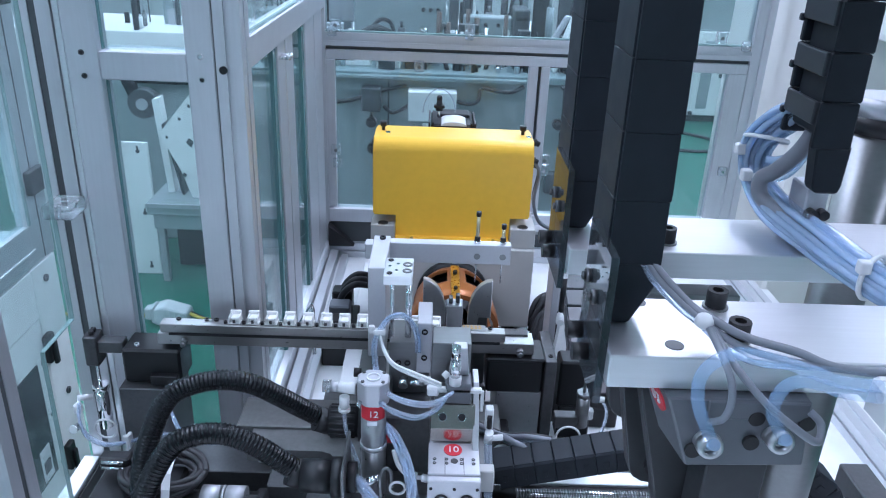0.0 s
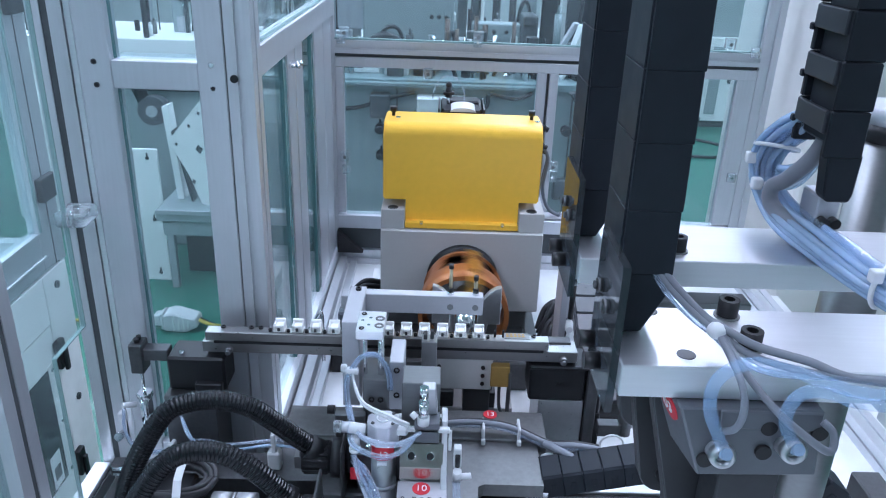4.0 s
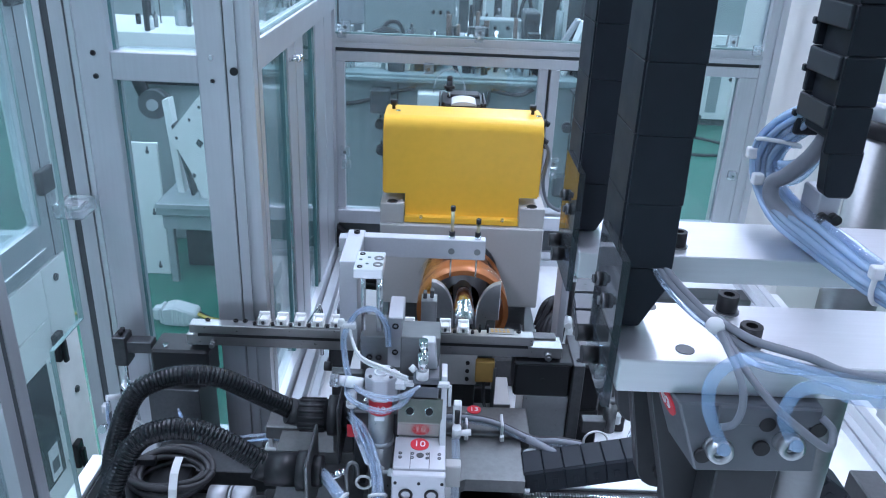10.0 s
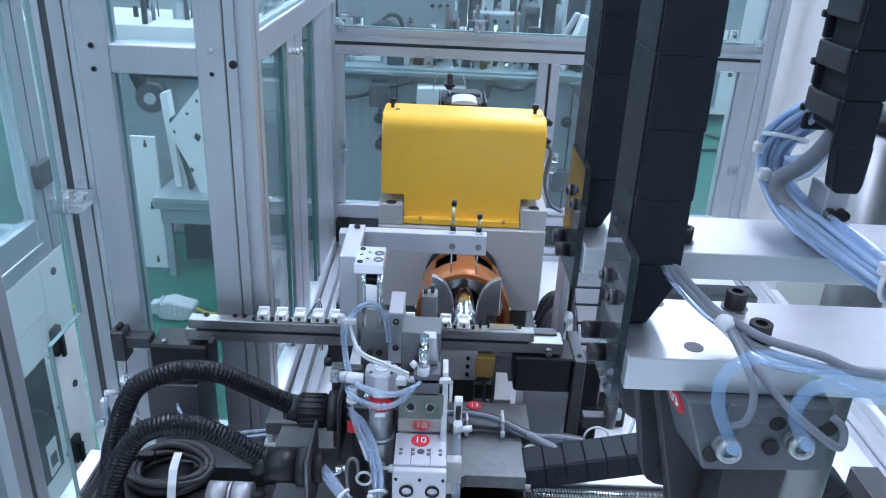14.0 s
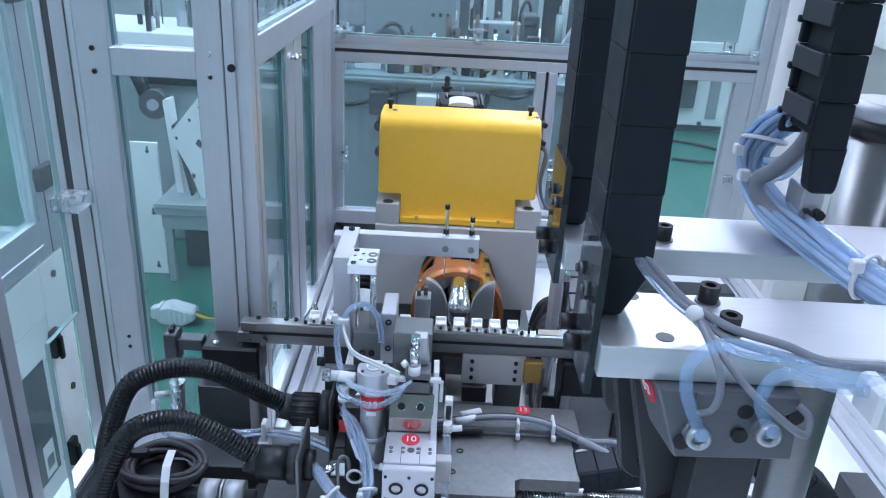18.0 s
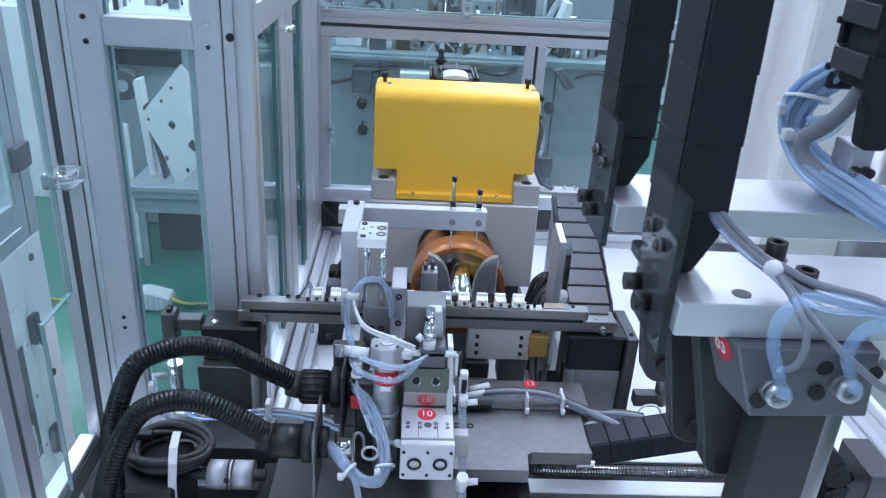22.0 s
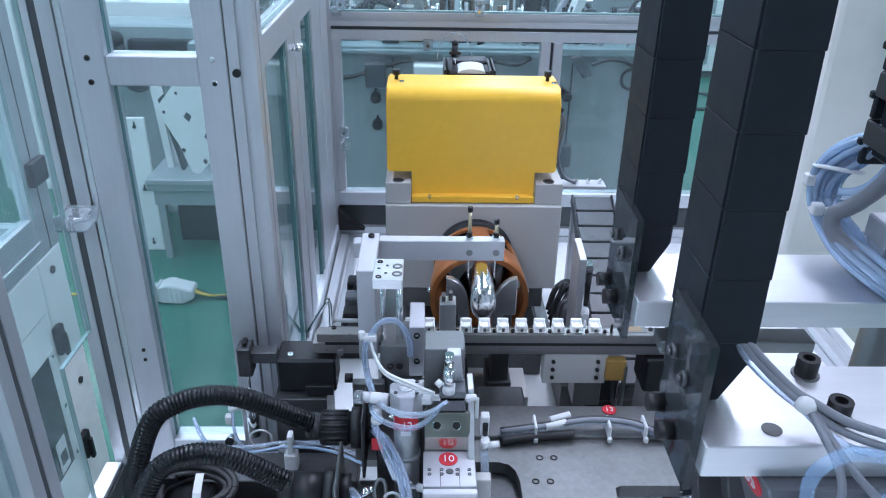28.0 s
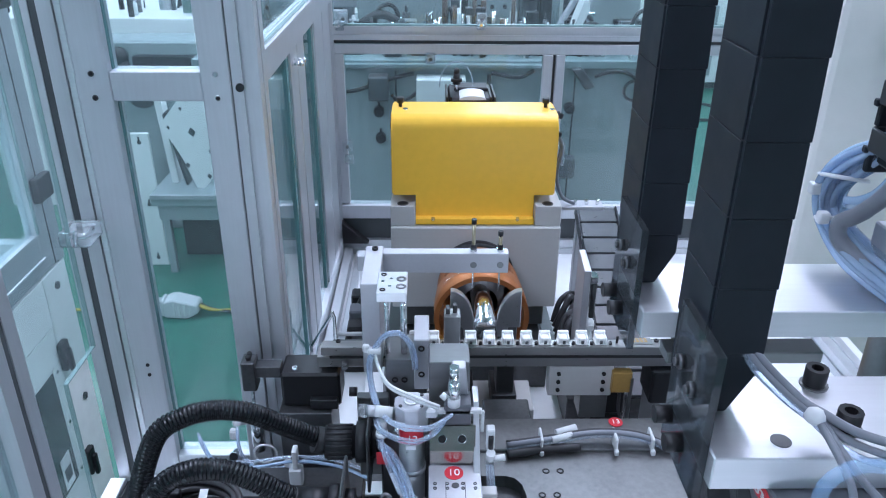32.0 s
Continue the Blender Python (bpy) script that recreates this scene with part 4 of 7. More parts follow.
# tubes and cables lying along the rear plate
for k, (mat, rr) in enumerate(((TUBE_CLEAR, 0.0030), (TUBE_BLUE, 0.0026), (TUBE_CLEAR, 0.0028), (CABLE_GREY, 0.0034), (CABLE_DARK, 0.0030))):
    dy, dz = 0.004 * (k % 3) - 0.004, 0.0045 * (k // 3)
    part("air_tube" if k < 3 else "cable", Shape().tube([(0.060, -0.262 + dy, 1.030 + dz), (0.115, -0.256 + dy, 1.034 + dz), (0.165, -0.248 + dy, 1.036 + dz), (0.215, -0.252 + dy, 1.034 + dz), (0.262, -0.266 + dy, 1.022 + dz), (0.290, -0.278 + dy, 1.030 + dz), (0.318, -0.284 + dy, 1.030 + dz)], rr, 8), mat, carriage)
part("sleeve", Shape().tube([(0.060, -0.272, 1.026), (0.10, -0.266, 1.028), (0.145, -0.262, 1.028)], 0.0050, 10), CABLE_DARK, carriage, "black cable sleeve")
part("tube_joiner", Shape().cyl((0.118, -0.252, 1.040), (0.142, -0.244, 1.0415), 0.0044, seg=12).cyl((0.112, -0.262, 1.038), (0.136, -0.255, 1.0395), 0.0042, seg=12), WHITE_PLASTIC, carriage, "white tube joiners")
for x in (0.100, 0.186, 0.228):
    part("cable_tie", Shape().box(x - 0.0015, x + 0.0015, -0.268, -0.244, 1.024, 1.0425, 0.001).box(x - 0.0025, x + 0.0025, -0.272, -0.266, 1.022, 1.029, 0.001), WHITE_PLASTIC, carriage, "white cable tie")
part("grey_conduit", Shape().tube([(0.258, -0.270, 1.026), (0.270, -0.282, 1.028), (0.288, -0.296, 1.027), (0.302, -0.306, 1.022)], 0.0046, 10), CABLE_GREY, carriage)
part("cable_collar", Shape().tube([(0.262 + 0.009 * math.cos(a), -0.280, 1.010 + 0.009 * math.sin(a)) for a in [math.tau * k / 8 for k in range(9)]], 0.0022, 6, 2), WHITE_PLASTIC, carriage)


def link_chain(name, parent, stations, width, height, label):
    """A cable chain: one hollow-sided link between each pair of stations (place, tilt in the x-z plane)."""
    top_part = part(name, Shape().box(0, 0.0001, 0, 0.0001, 0, 0.0001), CHAIN, parent, label)
    for (a, b) in zip(stations, stations[1:]):
        a, b = Vector(a), Vector(b)
        d = b - a
        ang = math.atan2(d.z, d.x)
        m = Matrix.Translation((a + b) / 2) @ Matrix.Rotation(-ang, 4, "Y")
        n = d.length
        part("link", Shape().box(-n * 0.52, n * 0.52, -width / 2, -width / 2 + 0.003, -height / 2, height / 2, 0.0012, m=m), CHAIN, top_part)
        part("far_cheek", Shape().box(-n * 0.52, n * 0.52, width / 2 - 0.003, width / 2, -height / 2, height / 2, 0.0012, m=m), CHAIN, top_part)
        part("top_bar", Shape().box(-n * 0.49, n * 0.49, -width / 2 + 0.0015, width / 2 - 0.0015, height / 2 - 0.003, height / 2 + 0.0012, 0.0010, m=m), CHAIN, top_part)
        part("low_bar", Shape().box(-n * 0.36, n * 0.40, -width / 2 + 0.002, width / 2 - 0.002, -height / 2 - 0.0008, -height / 2 + 0.003, 0.0008, m=m), CHAIN, top_part)
        part("stud", Shape().box(-n * 0.14, n * 0.14, -width / 2 - 0.001, -width / 2, -height * 0.15, height * 0.15, 0.0006, m=m), CHAIN, top_part)
    return top_part


link_chain("cable_chain", carriage, [(0.252 + 0.022 * k, -0.307, 1.008 + 0.0048 * k) for k in range(12)], 0.040, 0.028, "black cable chain")
part("chain_end", Shape().box(0.236, 0.258, -0.328, -0.286, 0.992, 1.003, 0.001), CHROME, carriage, "bright chain end plate")

# ---- fixed parts of the cross slide on the deck ----
cross = thing("cross_slide", (0.2, -0.36, DECK), "cross slide with ball screw and guide rails on the deck", "linear slide")
part("bed", Shape().box(-0.26, 0.60, -0.44, -0.10, DECK, 0.890, 0.001), STEEL_DARK, cross)
for y in (-0.252, -0.19):
    part("guide_rail", Shape().box(-0.25, 0.59, y - 0.013, y + 0.013, 0.8905, 0.900, 0.001), ALU_BRIGHT, cross, "bright guide rail")
screw = Shape().cyl((0.0, -0.288, 0.956), (0.60, -0.288, 0.956), 0.0060, seg=14)
# flat black strip paints the shadow that lies behind and below the screw
part("screw_shade", Shape().box(-0.25, 0.585, -0.236, -0.200, 0.890, 0.896, 0.001), BLACK_STEEL, cross, "black strip for the shade under the screw")
part("front_tray", Shape().box(-0.25, 0.585, -0.438, -0.336, 0.890, 0.905, 0.001), BLACK_STEEL, cross, "black front tray")
part("ball_screw", screw, CHROME, cross, "bright ball screw")
turns = Shape()
for k in range(165):
    x = 0.02 + 0.0034 * k
    turns.cyl((x, -0.288, 0.956), (x + 0.0017, -0.288, 0.956), 0.0070, seg=12)
part("thread", turns, STEEL, cross, "thread of the screw")
part("end_bearing", Shape().box(0.585, 0.62, -0.32, -0.25, 0.890, 0.985, 0.002), STEEL_DARK, cross)
part("carrier", Shape().box(0.05, 0.184, -0.366, -0.17, 0.915, 0.978, 0.002), BLACK_STEEL, cross)
link_chain("cable_chain", cross, [(0.450, -0.307, 1.030), (0.480, -0.307, 1.028), (0.508, -0.307, 1.018), (0.532, -0.307, 1.000), (0.546, -0.307, 0.972), (0.542, -0.307, 0.944), (0.522, -0.307, 0.926), (0.494, -0.307, 0.919), (0.464, -0.307, 0.918)], 0.040, 0.028, "black cable chain bend")
# ---- pneumatic pick unit in front of the rail ----
unit = thing("pick_unit", (0.06, -0.36, 0.955), "pneumatic pick unit with aluminium slide table and numbered stickers", "pick unit")
# slide table with sticker 10
table = part("slide_table", Shape().box(0.0395, 0.0890, -0.430, -0.383, 1.094, 1.110, 0.0008), ALU_SATIN, unit, "aluminium slide table")
for x in (0.0555, 0.0735):
    part("seam", Shape().box(x - 0.0003, x + 0.0003, -0.4300, -0.4060, 1.1100, 1.1103), STEEL_DARK, table)
for x in (0.0455, 0.0570, 0.0715, 0.0830):
    for y in (-0.4085, -0.4145):
        part("tapped_hole", Shape().lathe([(0.0, 0.0018), (0.0006, 0.0018), (0.0006, 0.0010), (0.0, 0.0010)], (x, y, 1.110), "z", 10), STEEL_DARK, table)
part("centre_hole", Shape().cyl((0.0645, -0.411, 1.1098), (0.0645, -0.411, 1.1105), 0.0036, seg=18), STEEL_DARK, table)
disc = part("number_disc", Shape().cyl((0.0635, -0.3945, 1.110), (0.0635, -0.3945, 1.1106), 0.0090, seg=32), RED, table, "round red sticker")
lettering(disc, "10", 0.0120, pose(0.0635, -0.3945, 1.1108), STICKER_INK)
part("table_end", Shape().box(0.0392, 0.0893, -0.4385, -0.4305, 1.068, 1.1085, 0.001), ALU_SATIN, unit, "slide end plate")
for x in (0.0525, 0.0765):
    part("guide_ring", Shape().lathe([(0.0, 0.0068), (-0.0010, 0.0068), (-0.0010, 0.0044), (0.0, 0.0056)], (x, -0.4385, 1.0865), seg=24), BLACK_STEEL, unit)
for x in (0.0425, 0.0860, 0.0645):
    for z in (1.074, 1.100):
        part("end_screw", Shape().cyl((x, -0.4395, z), (x, -0.4383, z), 0.0016, seg=8), BLACK_STEEL, unit)
part("slide_body", Shape().box(0.0410, 0.0880, -0.4300, -0.330, 1.060, 1.0935, 0.001), ALU_SATIN, unit)
# mirror-bright angle plate behind the table, its upper half sloping back
angle = part("angle_plate", Shape().prism([(-0.3825, 1.1105), (-0.3825, 1.1260), (-0.3690, 1.1450), (-0.3600, 1.1450), (-0.3600, 1.1105)], "x", 0.0405, 0.0848, 0.0006), PLATE_MIRROR, unit, "polished steel angle plate")
part("angle_body", Shape().box(0.0440, 0.0840, -0.3600, -0.335, 1.094, 1.150, 0.001), STEEL, unit)
for x in (0.0525, 0.0715):
    c = Vector((x, -0.3757, 1.1355))
    part("plate_bolt", Shape().cyl(c, c + Vector((0, -0.0008, 0.0006)), 0.0036, seg=16), BLACK_STEEL, angle)
    part("bolt_rim", Shape().tube([c + Vector((0.0040 * math.cos(a), 0.0023 * math.sin(a) - 0.0005, 0.0033 * math.sin(a))) for a in [math.tau * j / 12 for j in range(13)]], 0.0005, 5, 2), CHROME, angle)
# clear tray where the tubes are held, and the gripper cylinder
part("gripper_body", Shape().box(0.0545, 0.0800, -0.3680, -0.345, 1.1455, 1.1690, 0.001), ANODISED, unit, "grey gripper body")
part("gripper_neck", Shape().prism([(0.058, 1.169), (0.078, 1.169), (0.075, 1.200), (0.062, 1.200)], "y", -0.352, -0.338, 0.001), ALU_SATIN, unit)
part("cheek", Shape().prism([(-0.325, 1.160), (-0.350, 1.160), (-0.372, 1.140), (-0.404, 1.098), (-0.404, 1.070), (-0.325, 1.070)], "x", 0.0825, 0.0885, 0.0006), ALU, unit, "aluminium cheek plate")
part("rear_body", Shape().box(0.040, 0.0800, -0.335, -0.300, 1.06, 1.195, 0.001), STEEL, unit)
valve = part("speed_valve", Shape().cyl((0.0635, -0.366, 1.176), (0.0635, -0.366, 1.194), 0.0052, seg=14).cyl((0.0635, -0.358, 1.194), (0.0635, -0.358, 1.206), 0.0050, seg=6), CHROME, unit, "chrome speed valve")
part("valve_ring", Shape().cyl((0.0635, -0.366, 1.168), (0.0635, -0.366, 1.177), 0.0062, seg=14).cyl((0.056, -0.368, 1.182), (0.052, -0.371, 1.179), 0.0034, seg=12), WHITE_PLASTIC, valve, "white release ring")
part("cable_tie", Shape().box(0.046, 0.0905, -0.368, -0.362, 1.158, 1.163, 0.001, m=None).box(0.036, 0.048, -0.371, -0.361, 1.155, 1.165, 0.002), WHITE_PLASTIC, unit, "white cable tie")
part("tie_tail", Shape().box(0.0895, 0.0930, -0.366, -0.363, 1.135, 1.160, 0.0008), WHITE_PLASTIC, unit)
# finger that reaches over the rail
finger = part("finger", Shape().box(0.0570, 0.0755, -0.212, -0.192, 1.112, 1.172, 0.0008), FIN, unit, "ground steel finger")
part("finger_tip", Shape().box(0.0590, 0.0635, -0.206, -0.196, 1.172, 1.179, 0.0006).box(0.0670, 0.0715, -0.204, -0.196, 1.172, 1.182, 0.0006), STEEL_DARK, finger)
part("finger_rod", Shape().cyl((0.0615, -0.300, 1.112), (0.0615, -0.205, 1.126), 0.0050, seg=12).cyl((0.0615, -0.236, 1.120), (0.0615, -0.222, 1.122), 0.0080, seg=14), STEEL_DARK, finger)
# right side: needle valve and tubes
nv = part("needle_valve", Shape().box(0.0955, 0.1035, -0.372, -0.362, 1.118, 1.142, 0.001).cyl((0.0995, -0.372, 1.104), (0.0995, -0.378, 1.120), 0.0045, seg=12).cyl((0.0995, -0.376, 1.111), (0.1140, -0.376, 1.113), 0.0031, seg=10), WHITE_PLASTIC, unit, "white needle valve")
part("valve_stem", Shape().cyl((0.0995, -0.3735, 1.122), (0.0995, -0.3735, 1.136), 0.0026, seg=8), BLACK_STEEL, nv)
for k in range(2):
    part("air_tube", Shape().tube([(0.097 + 0.004 * k, -0.378, 1.106), (0.098 + 0.004 * k, -0.392, 1.085), (0.098 + 0.004 * k, -0.412, 1.060), (0.099 + 0.004 * k, -0.43, 1.03), (0.099 + 0.003 * k, -0.44, 0.99)], 0.0021, 8), TUBE_CLEAR, unit)
part("clamp_block", Shape().box(0.0890, 0.1045, -0.408, -0.396, 1.070, 1.096, 0.001), PAINT_GREY, unit, "grey clamp block")
part("lower_fitting", Shape().cyl((0.0985, -0.430, 1.052), (0.0985, -0.438, 1.072), 0.0055, seg=12).cyl((0.0985, -0.432, 1.060), (0.1140, -0.432, 1.062), 0.0033, seg=10), WHITE_PLASTIC, unit, "white lower fitting")
# round cylinder 12
CX, CY = 0.0230, -0.3620
c12 = part("air_cylinder", Shape().cyl((CX, CY, 1.02), (CX, CY, 1.146), 0.0128, seg=32), FIN, unit, "polished round air cylinder")
part("cylinder_head", Shape().prism([(CX + 0.0172 * math.cos(a), CY + 0.0160 * math.sin(a)) for a in [math.radians(22.5 + 45 * k) for k in range(8)]], "z", 1.1440, 1.1700, 0.0012), ALU_SATIN, c12, "octagonal aluminium head")
for sx in (-0.0100, 0.0100):
    for sy in (-0.0085, 0.0085):
        part("head_screw", Shape().cyl((CX + sx, CY + sy, 1.170), (CX + sx, CY + sy, 1.1712), 0.0018, seg=8), STEEL_DARK, c12)
part("head_boss", Shape().lathe([(0.0, 0.0075), (0.0014, 0.0070), (0.0014, 0.0056), (0.0, 0.0056)], (CX, CY, 1.170), "z", 24), ALU_BRIGHT, c12)
sweep = [math.radians(-150 + 10 * k) for k in range(13)]
band12 = [(CX + 0.0133 * math.cos(a), CY + 0.0133 * math.sin(a)) for a in sweep] + [(CX + 0.01285 * math.cos(a), CY + 0.01285 * math.sin(a)) for a in reversed(sweep)]
d12 = part("number_disc", Shape().prism(band12, "z", 1.1275, 1.1435), RED, c12, "red sticker round the tube")
lettering(d12, "12", 0.0105, pose(CX + 0.001, CY - 0.0142, 1.1355, 90), STICKER_INK)
part("tube_label", Shape().box(CX - 0.0055, CX + 0.0045, CY - 0.0134, CY - 0.0119, 1.1215, 1.1265, 0.0003), ALU_BRIGHT, c12, "small bright label")
part("band", Shape().lathe([(0.0, 0.0138), (0.005, 0.0138), (0.005, 0.0127), (0.0, 0.0127)], (CX, CY, 1.088), "z", 28), ALU_BRIGHT, c12)
elb = part("elbow", Shape().cyl((0.006, -0.365, 1.158), (-0.011, -0.362, 1.158), 0.0058, seg=14), WHITE_PLASTIC, c12, "white elbow fitting")
part("elbow_ring", Shape().cyl((-0.011, -0.362, 1.158), (-0.019, -0.3615, 1.158), 0.0056, seg=14), ALU_SATIN, elb)
part("elbow_cap", Shape().cyl((-0.019, -0.3615, 1.158), (-0.027, -0.361, 1.158), 0.0066, seg=14), ACRYLIC, elb)
part("down_port", Shape().cyl((-0.0055, -0.366, 1.150), (-0.0055, -0.368, 1.138), 0.0050, seg=14).cyl((-0.0055, -0.368, 1.138), (-0.0055, -0.368, 1.134), 0.0060, seg=14), WHITE_PLASTIC, elb)
part("port_tube", Shape().tube([(-0.0055, -0.368, 1.136), (-0.0050, -0.369, 1.118), (-0.0010, -0.374, 1.104), (0.0060, -0.384, 1.092), (0.0120, -0.394, 1.084)], 0.0021, 8), TUBE_CLEAR, elb)
part("bleed_screw", Shape().cyl((0.0105, -0.374, 1.149), (0.0085, -0.381, 1.147), 0.0026, seg=10), CHROME, c12)
part("number_label", Shape().box(-0.013, 0.006, -0.3505, -0.3495, 1.082, 1.097), RED, unit, "red sticker below the gland")
# tall bracket on the left and the cable glands
part("side_bracket", Shape().box(-0.036, -0.002, -0.298, -0.288, 1.02, 1.126, 0.001), STEEL, unit)
for z in (1.135,):
    part("side_bolt", Shape().cyl((-0.043, -0.30, z), (-0.035, -0.30, z), 0.005, seg=12), BLACK_STEEL, unit)
part("gland_plate", Shape().box(-0.0230, -0.0200, -0.356, -0.296, 1.048, 1.122, 0.002), STEEL_DARK, unit, "dark gland plate")
part("gland", Shape().cyl((-0.067, -0.325, 1.090), (-0.035, -0.325, 1.090), 0.0170, seg=24).cyl((-0.035, -0.325, 1.090), (-0.023, -0.325, 1.090), 0.0215, seg=24).cyl((-0.020, -0.325, 1.090), (-0.011, -0.325, 1.090), 0.0165, seg=18), BLACK_PLASTIC, unit, "black conduit gland")
ribs = Shape()
for k in range(16):
    a = k * math.tau / 16
    ribs.cyl((-0.065, -0.325 + 0.0168 * math.cos(a), 1.090 + 0.0168 * math.sin(a)), (-0.039, -0.325 + 0.0168 * math.cos(a), 1.090 + 0.0168 * math.sin(a)), 0.0018, seg=6)
part("gland_ribs", ribs, BLACK_PLASTIC, unit)
part("gland", Shape().cyl((-0.0840, -0.405, 1.083), (-0.0540, -0.405, 1.082), 0.0165, seg=20).cyl((-0.0540, -0.405, 1.082), (-0.0420, -0.405, 1.082), 0.0195, seg=24).cyl((-0.0390, -0.405, 1.082), (-0.0300, -0.405, 1.082), 0.0150, seg=18), BLACK_PLASTIC, unit, "black conduit gland")
part("gland_plate", Shape().box(-0.0420, -0.0390, -0.440, -0.372, 1.036, 1.114, 0.002), STEEL, unit, "steel gland plate")
# tubes that come out of the glands
rnd = random.Random(5)
RUN_A = [(-0.014, -0.328, 1.092), (-0.008, -0.346, 1.103), (0.0005, -0.364, 1.108), (0.0110, -0.382, 1.102), (0.0190, -0.398, 1.093), (0.0250, -0.414, 1.082), (0.0255, -0.430, 1.073), (0.0160, -0.440, 1.067)]
RUN_B = [(-0.034, -0.405, 1.082), (-0.023, -0.420, 1.0830), (-0.010, -0.434, 1.0760), (0.0030, -0.442, 1.0690), (0.0160, -0.442, 1.0665), (0.0240, -0.434, 1.0700), (0.0260, -0.424, 1.0780)]
for run, count in ((RUN_A, 7), (RUN_B, 9)):
    for k in range(count):
        turn = k * 2.399
        out = 0.0056 * math.sqrt((k + 0.4) / count)
        pts = [(x + out * math.cos(turn + 0.3 * i) + rnd.uniform(-0.0008, 0.0008), y, z + out * math.sin(turn + 0.3 * i)) for i, (x, y, z) in enumerate(run)]
        part("air_tube", Shape().tube(pts, 0.0017, 8), TUBE_CLEAR if k % 3 else TUBE_PALE, unit)
for k in range(2):
    part("air_tube", Shape().tube([(-0.004 + 0.003 * k, -0.439, 1.072), (0.000 + 0.003 * k, -0.447, 1.056), (0.003 + 0.003 * k, -0.451, 1.035), (0.005 + 0.002 * k, -0.454, 1.00)], 0.0017, 8), TUBE_CLEAR, unit)
for c, n in (((-0.008, -0.436, 1.0745), (0.75, -0.5, -0.45)), ((0.0255, -0.428, 1.0740), (0.1, -0.75, -0.6))):
    q = Vector(n).to_track_quat("Z", "Y").to_matrix()
    tie = part("cable_tie", Shape().tube([Vector(c) + q @ Vector((0.0082 * math.cos(a), 0.0082 * math.sin(a), 0)) for a in [math.tau * j / 12 for j in range(13)]], 0.0016, 6, 2), WHITE_PLASTIC, unit, "white cable tie")
    part("tie_head", Shape().box(c[0] - 0.010, c[0] - 0.004, c[1] - 0.010, c[1] - 0.005, c[2] - 0.004, c[2] + 0.003, 0.0012), WHITE_PLASTIC, tie)
part("coiled_lead", Shape().tube([(0.010 + 0.0075 * math.cos(a), -0.405, 1.070 + 0.0075 * math.sin(a)) for a in [math.tau * j / 12 for j in range(13)]], 0.0014, 6, 2), WHITE_PLASTIC, unit, "looped white lead")
part("hook_tube", Shape().tube([(-0.006, -0.408, 1.060), (-0.007, -0.405, 1.083), (-0.003, -0.402, 1.091), (0.003, -0.402, 1.087), (0.004, -0.404, 1.070)], 0.0019, 8), STEEL, unit, "grey bent tube")
part("elbow_fitting", Shape().cyl((-0.020, -0.408, 1.078), (-0.012, -0.404, 1.080), 0.0045, seg=6).cyl((-0.012, -0.404, 1.080), (-0.008, -0.403, 1.081), 0.0034, seg=10), CHROME, unit)
part("white_tube", Shape().tube([(0.004, -0.372, 1.090), (0.010, -0.384, 1.080), (0.022, -0.394, 1.076), (0.034, -0.398, 1.078)], 0.0022, 8), WHITE_PLASTIC, unit, "white air tube")
part("fitting", Shape().cyl((0.018, -0.392, 1.079), (0.028, -0.396, 1.077), 0.0042, seg=10).cyl((0.034, -0.398, 1.078), (0.040, -0.400, 1.078), 0.0040, seg=10), WHITE_PLASTIC, unit)
# tube loops in front of the guide block
for k in range(4):
    q = 0.0032 * (k % 2)
    low = [(-0.0215 + q, -0.310, 1.178), (-0.0205 + q, -0.312, 1.152), (-0.014 + q, -0.335, 1.146)]
    low += [(0.006, -0.388, 1.163 + q), (0.038, -0.390, 1.158 + q), (0.062, -0.380, 1.168)] if k < 2 else [(-0.008 + q, -0.380, 1.151), (0.022 + q, -0.391, 1.143 + q), (0.044, -0.388, 1.150 + q), (0.056, -0.380, 1.162)]
    part("air_tube", Shape().tube([(0.027 - q, -0.296, 1.160), (0.026 - q, -0.298, 1.178), (0.022 - q, -0.300, 1.194), (0.010, -0.301, 1.208 - q), (-0.004, -0.302, 1.2065 - q), (-0.0145 + q, -0.304, 1.194)] + low, 0.0017, 8), TUBE_CLEAR if k != 2 else TUBE_PALE, unit, "clear looped air tube")
for k in range(2):
    part("white_tube", Shape().tube([(-0.015, -0.306, 1.188), (-0.010, -0.316, 1.176 - 0.003 * k), (0.002, -0.345, 1.176 - 0.003 * k), (0.028, -0.370, 1.180 - 0.004 * k), (0.050, -0.376, 1.174 - 0.003 * k)], 0.0015, 8), WHITE_PLASTIC, unit, "white air tube")
tie = part("cable_tie", Shape().box(-0.022, -0.008, -0.3085, -0.3005, 1.185, 1.192, 0.002, 2), WHITE_PLASTIC, unit, "white cable tie")
part("tie_head", Shape().box(-0.027, -0.020, -0.3075, -0.3015, 1.187, 1.196, 0.002, 2), WHITE_PLASTIC, tie)
# guide block that lifts the arm
part("guide_body", Shape().box(-0.006, 0.038, -0.285, -0.235, 1.10, 1.165, 0.001), STEEL, unit)
part("guide_face", Shape().box(0.024, 0.040, -0.290, -0.240, 1.130, 1.192, 0.001), ALU_SATIN, unit, "milled face plate")
for x, z in ((0.004, 1.140), (0.014, 1.140), (0.032, 1.150), (0.032, 1.182)):
    part("face_bolt", Shape().lathe([(0.0, 0.0034), (-0.0012, 0.0034), (-0.0012, 0.0020), (0.0006, 0.0020)], (x, -0.286 if x < 0.02 else -0.2905, z), "y", 14, False), BLACK_STEEL, unit)
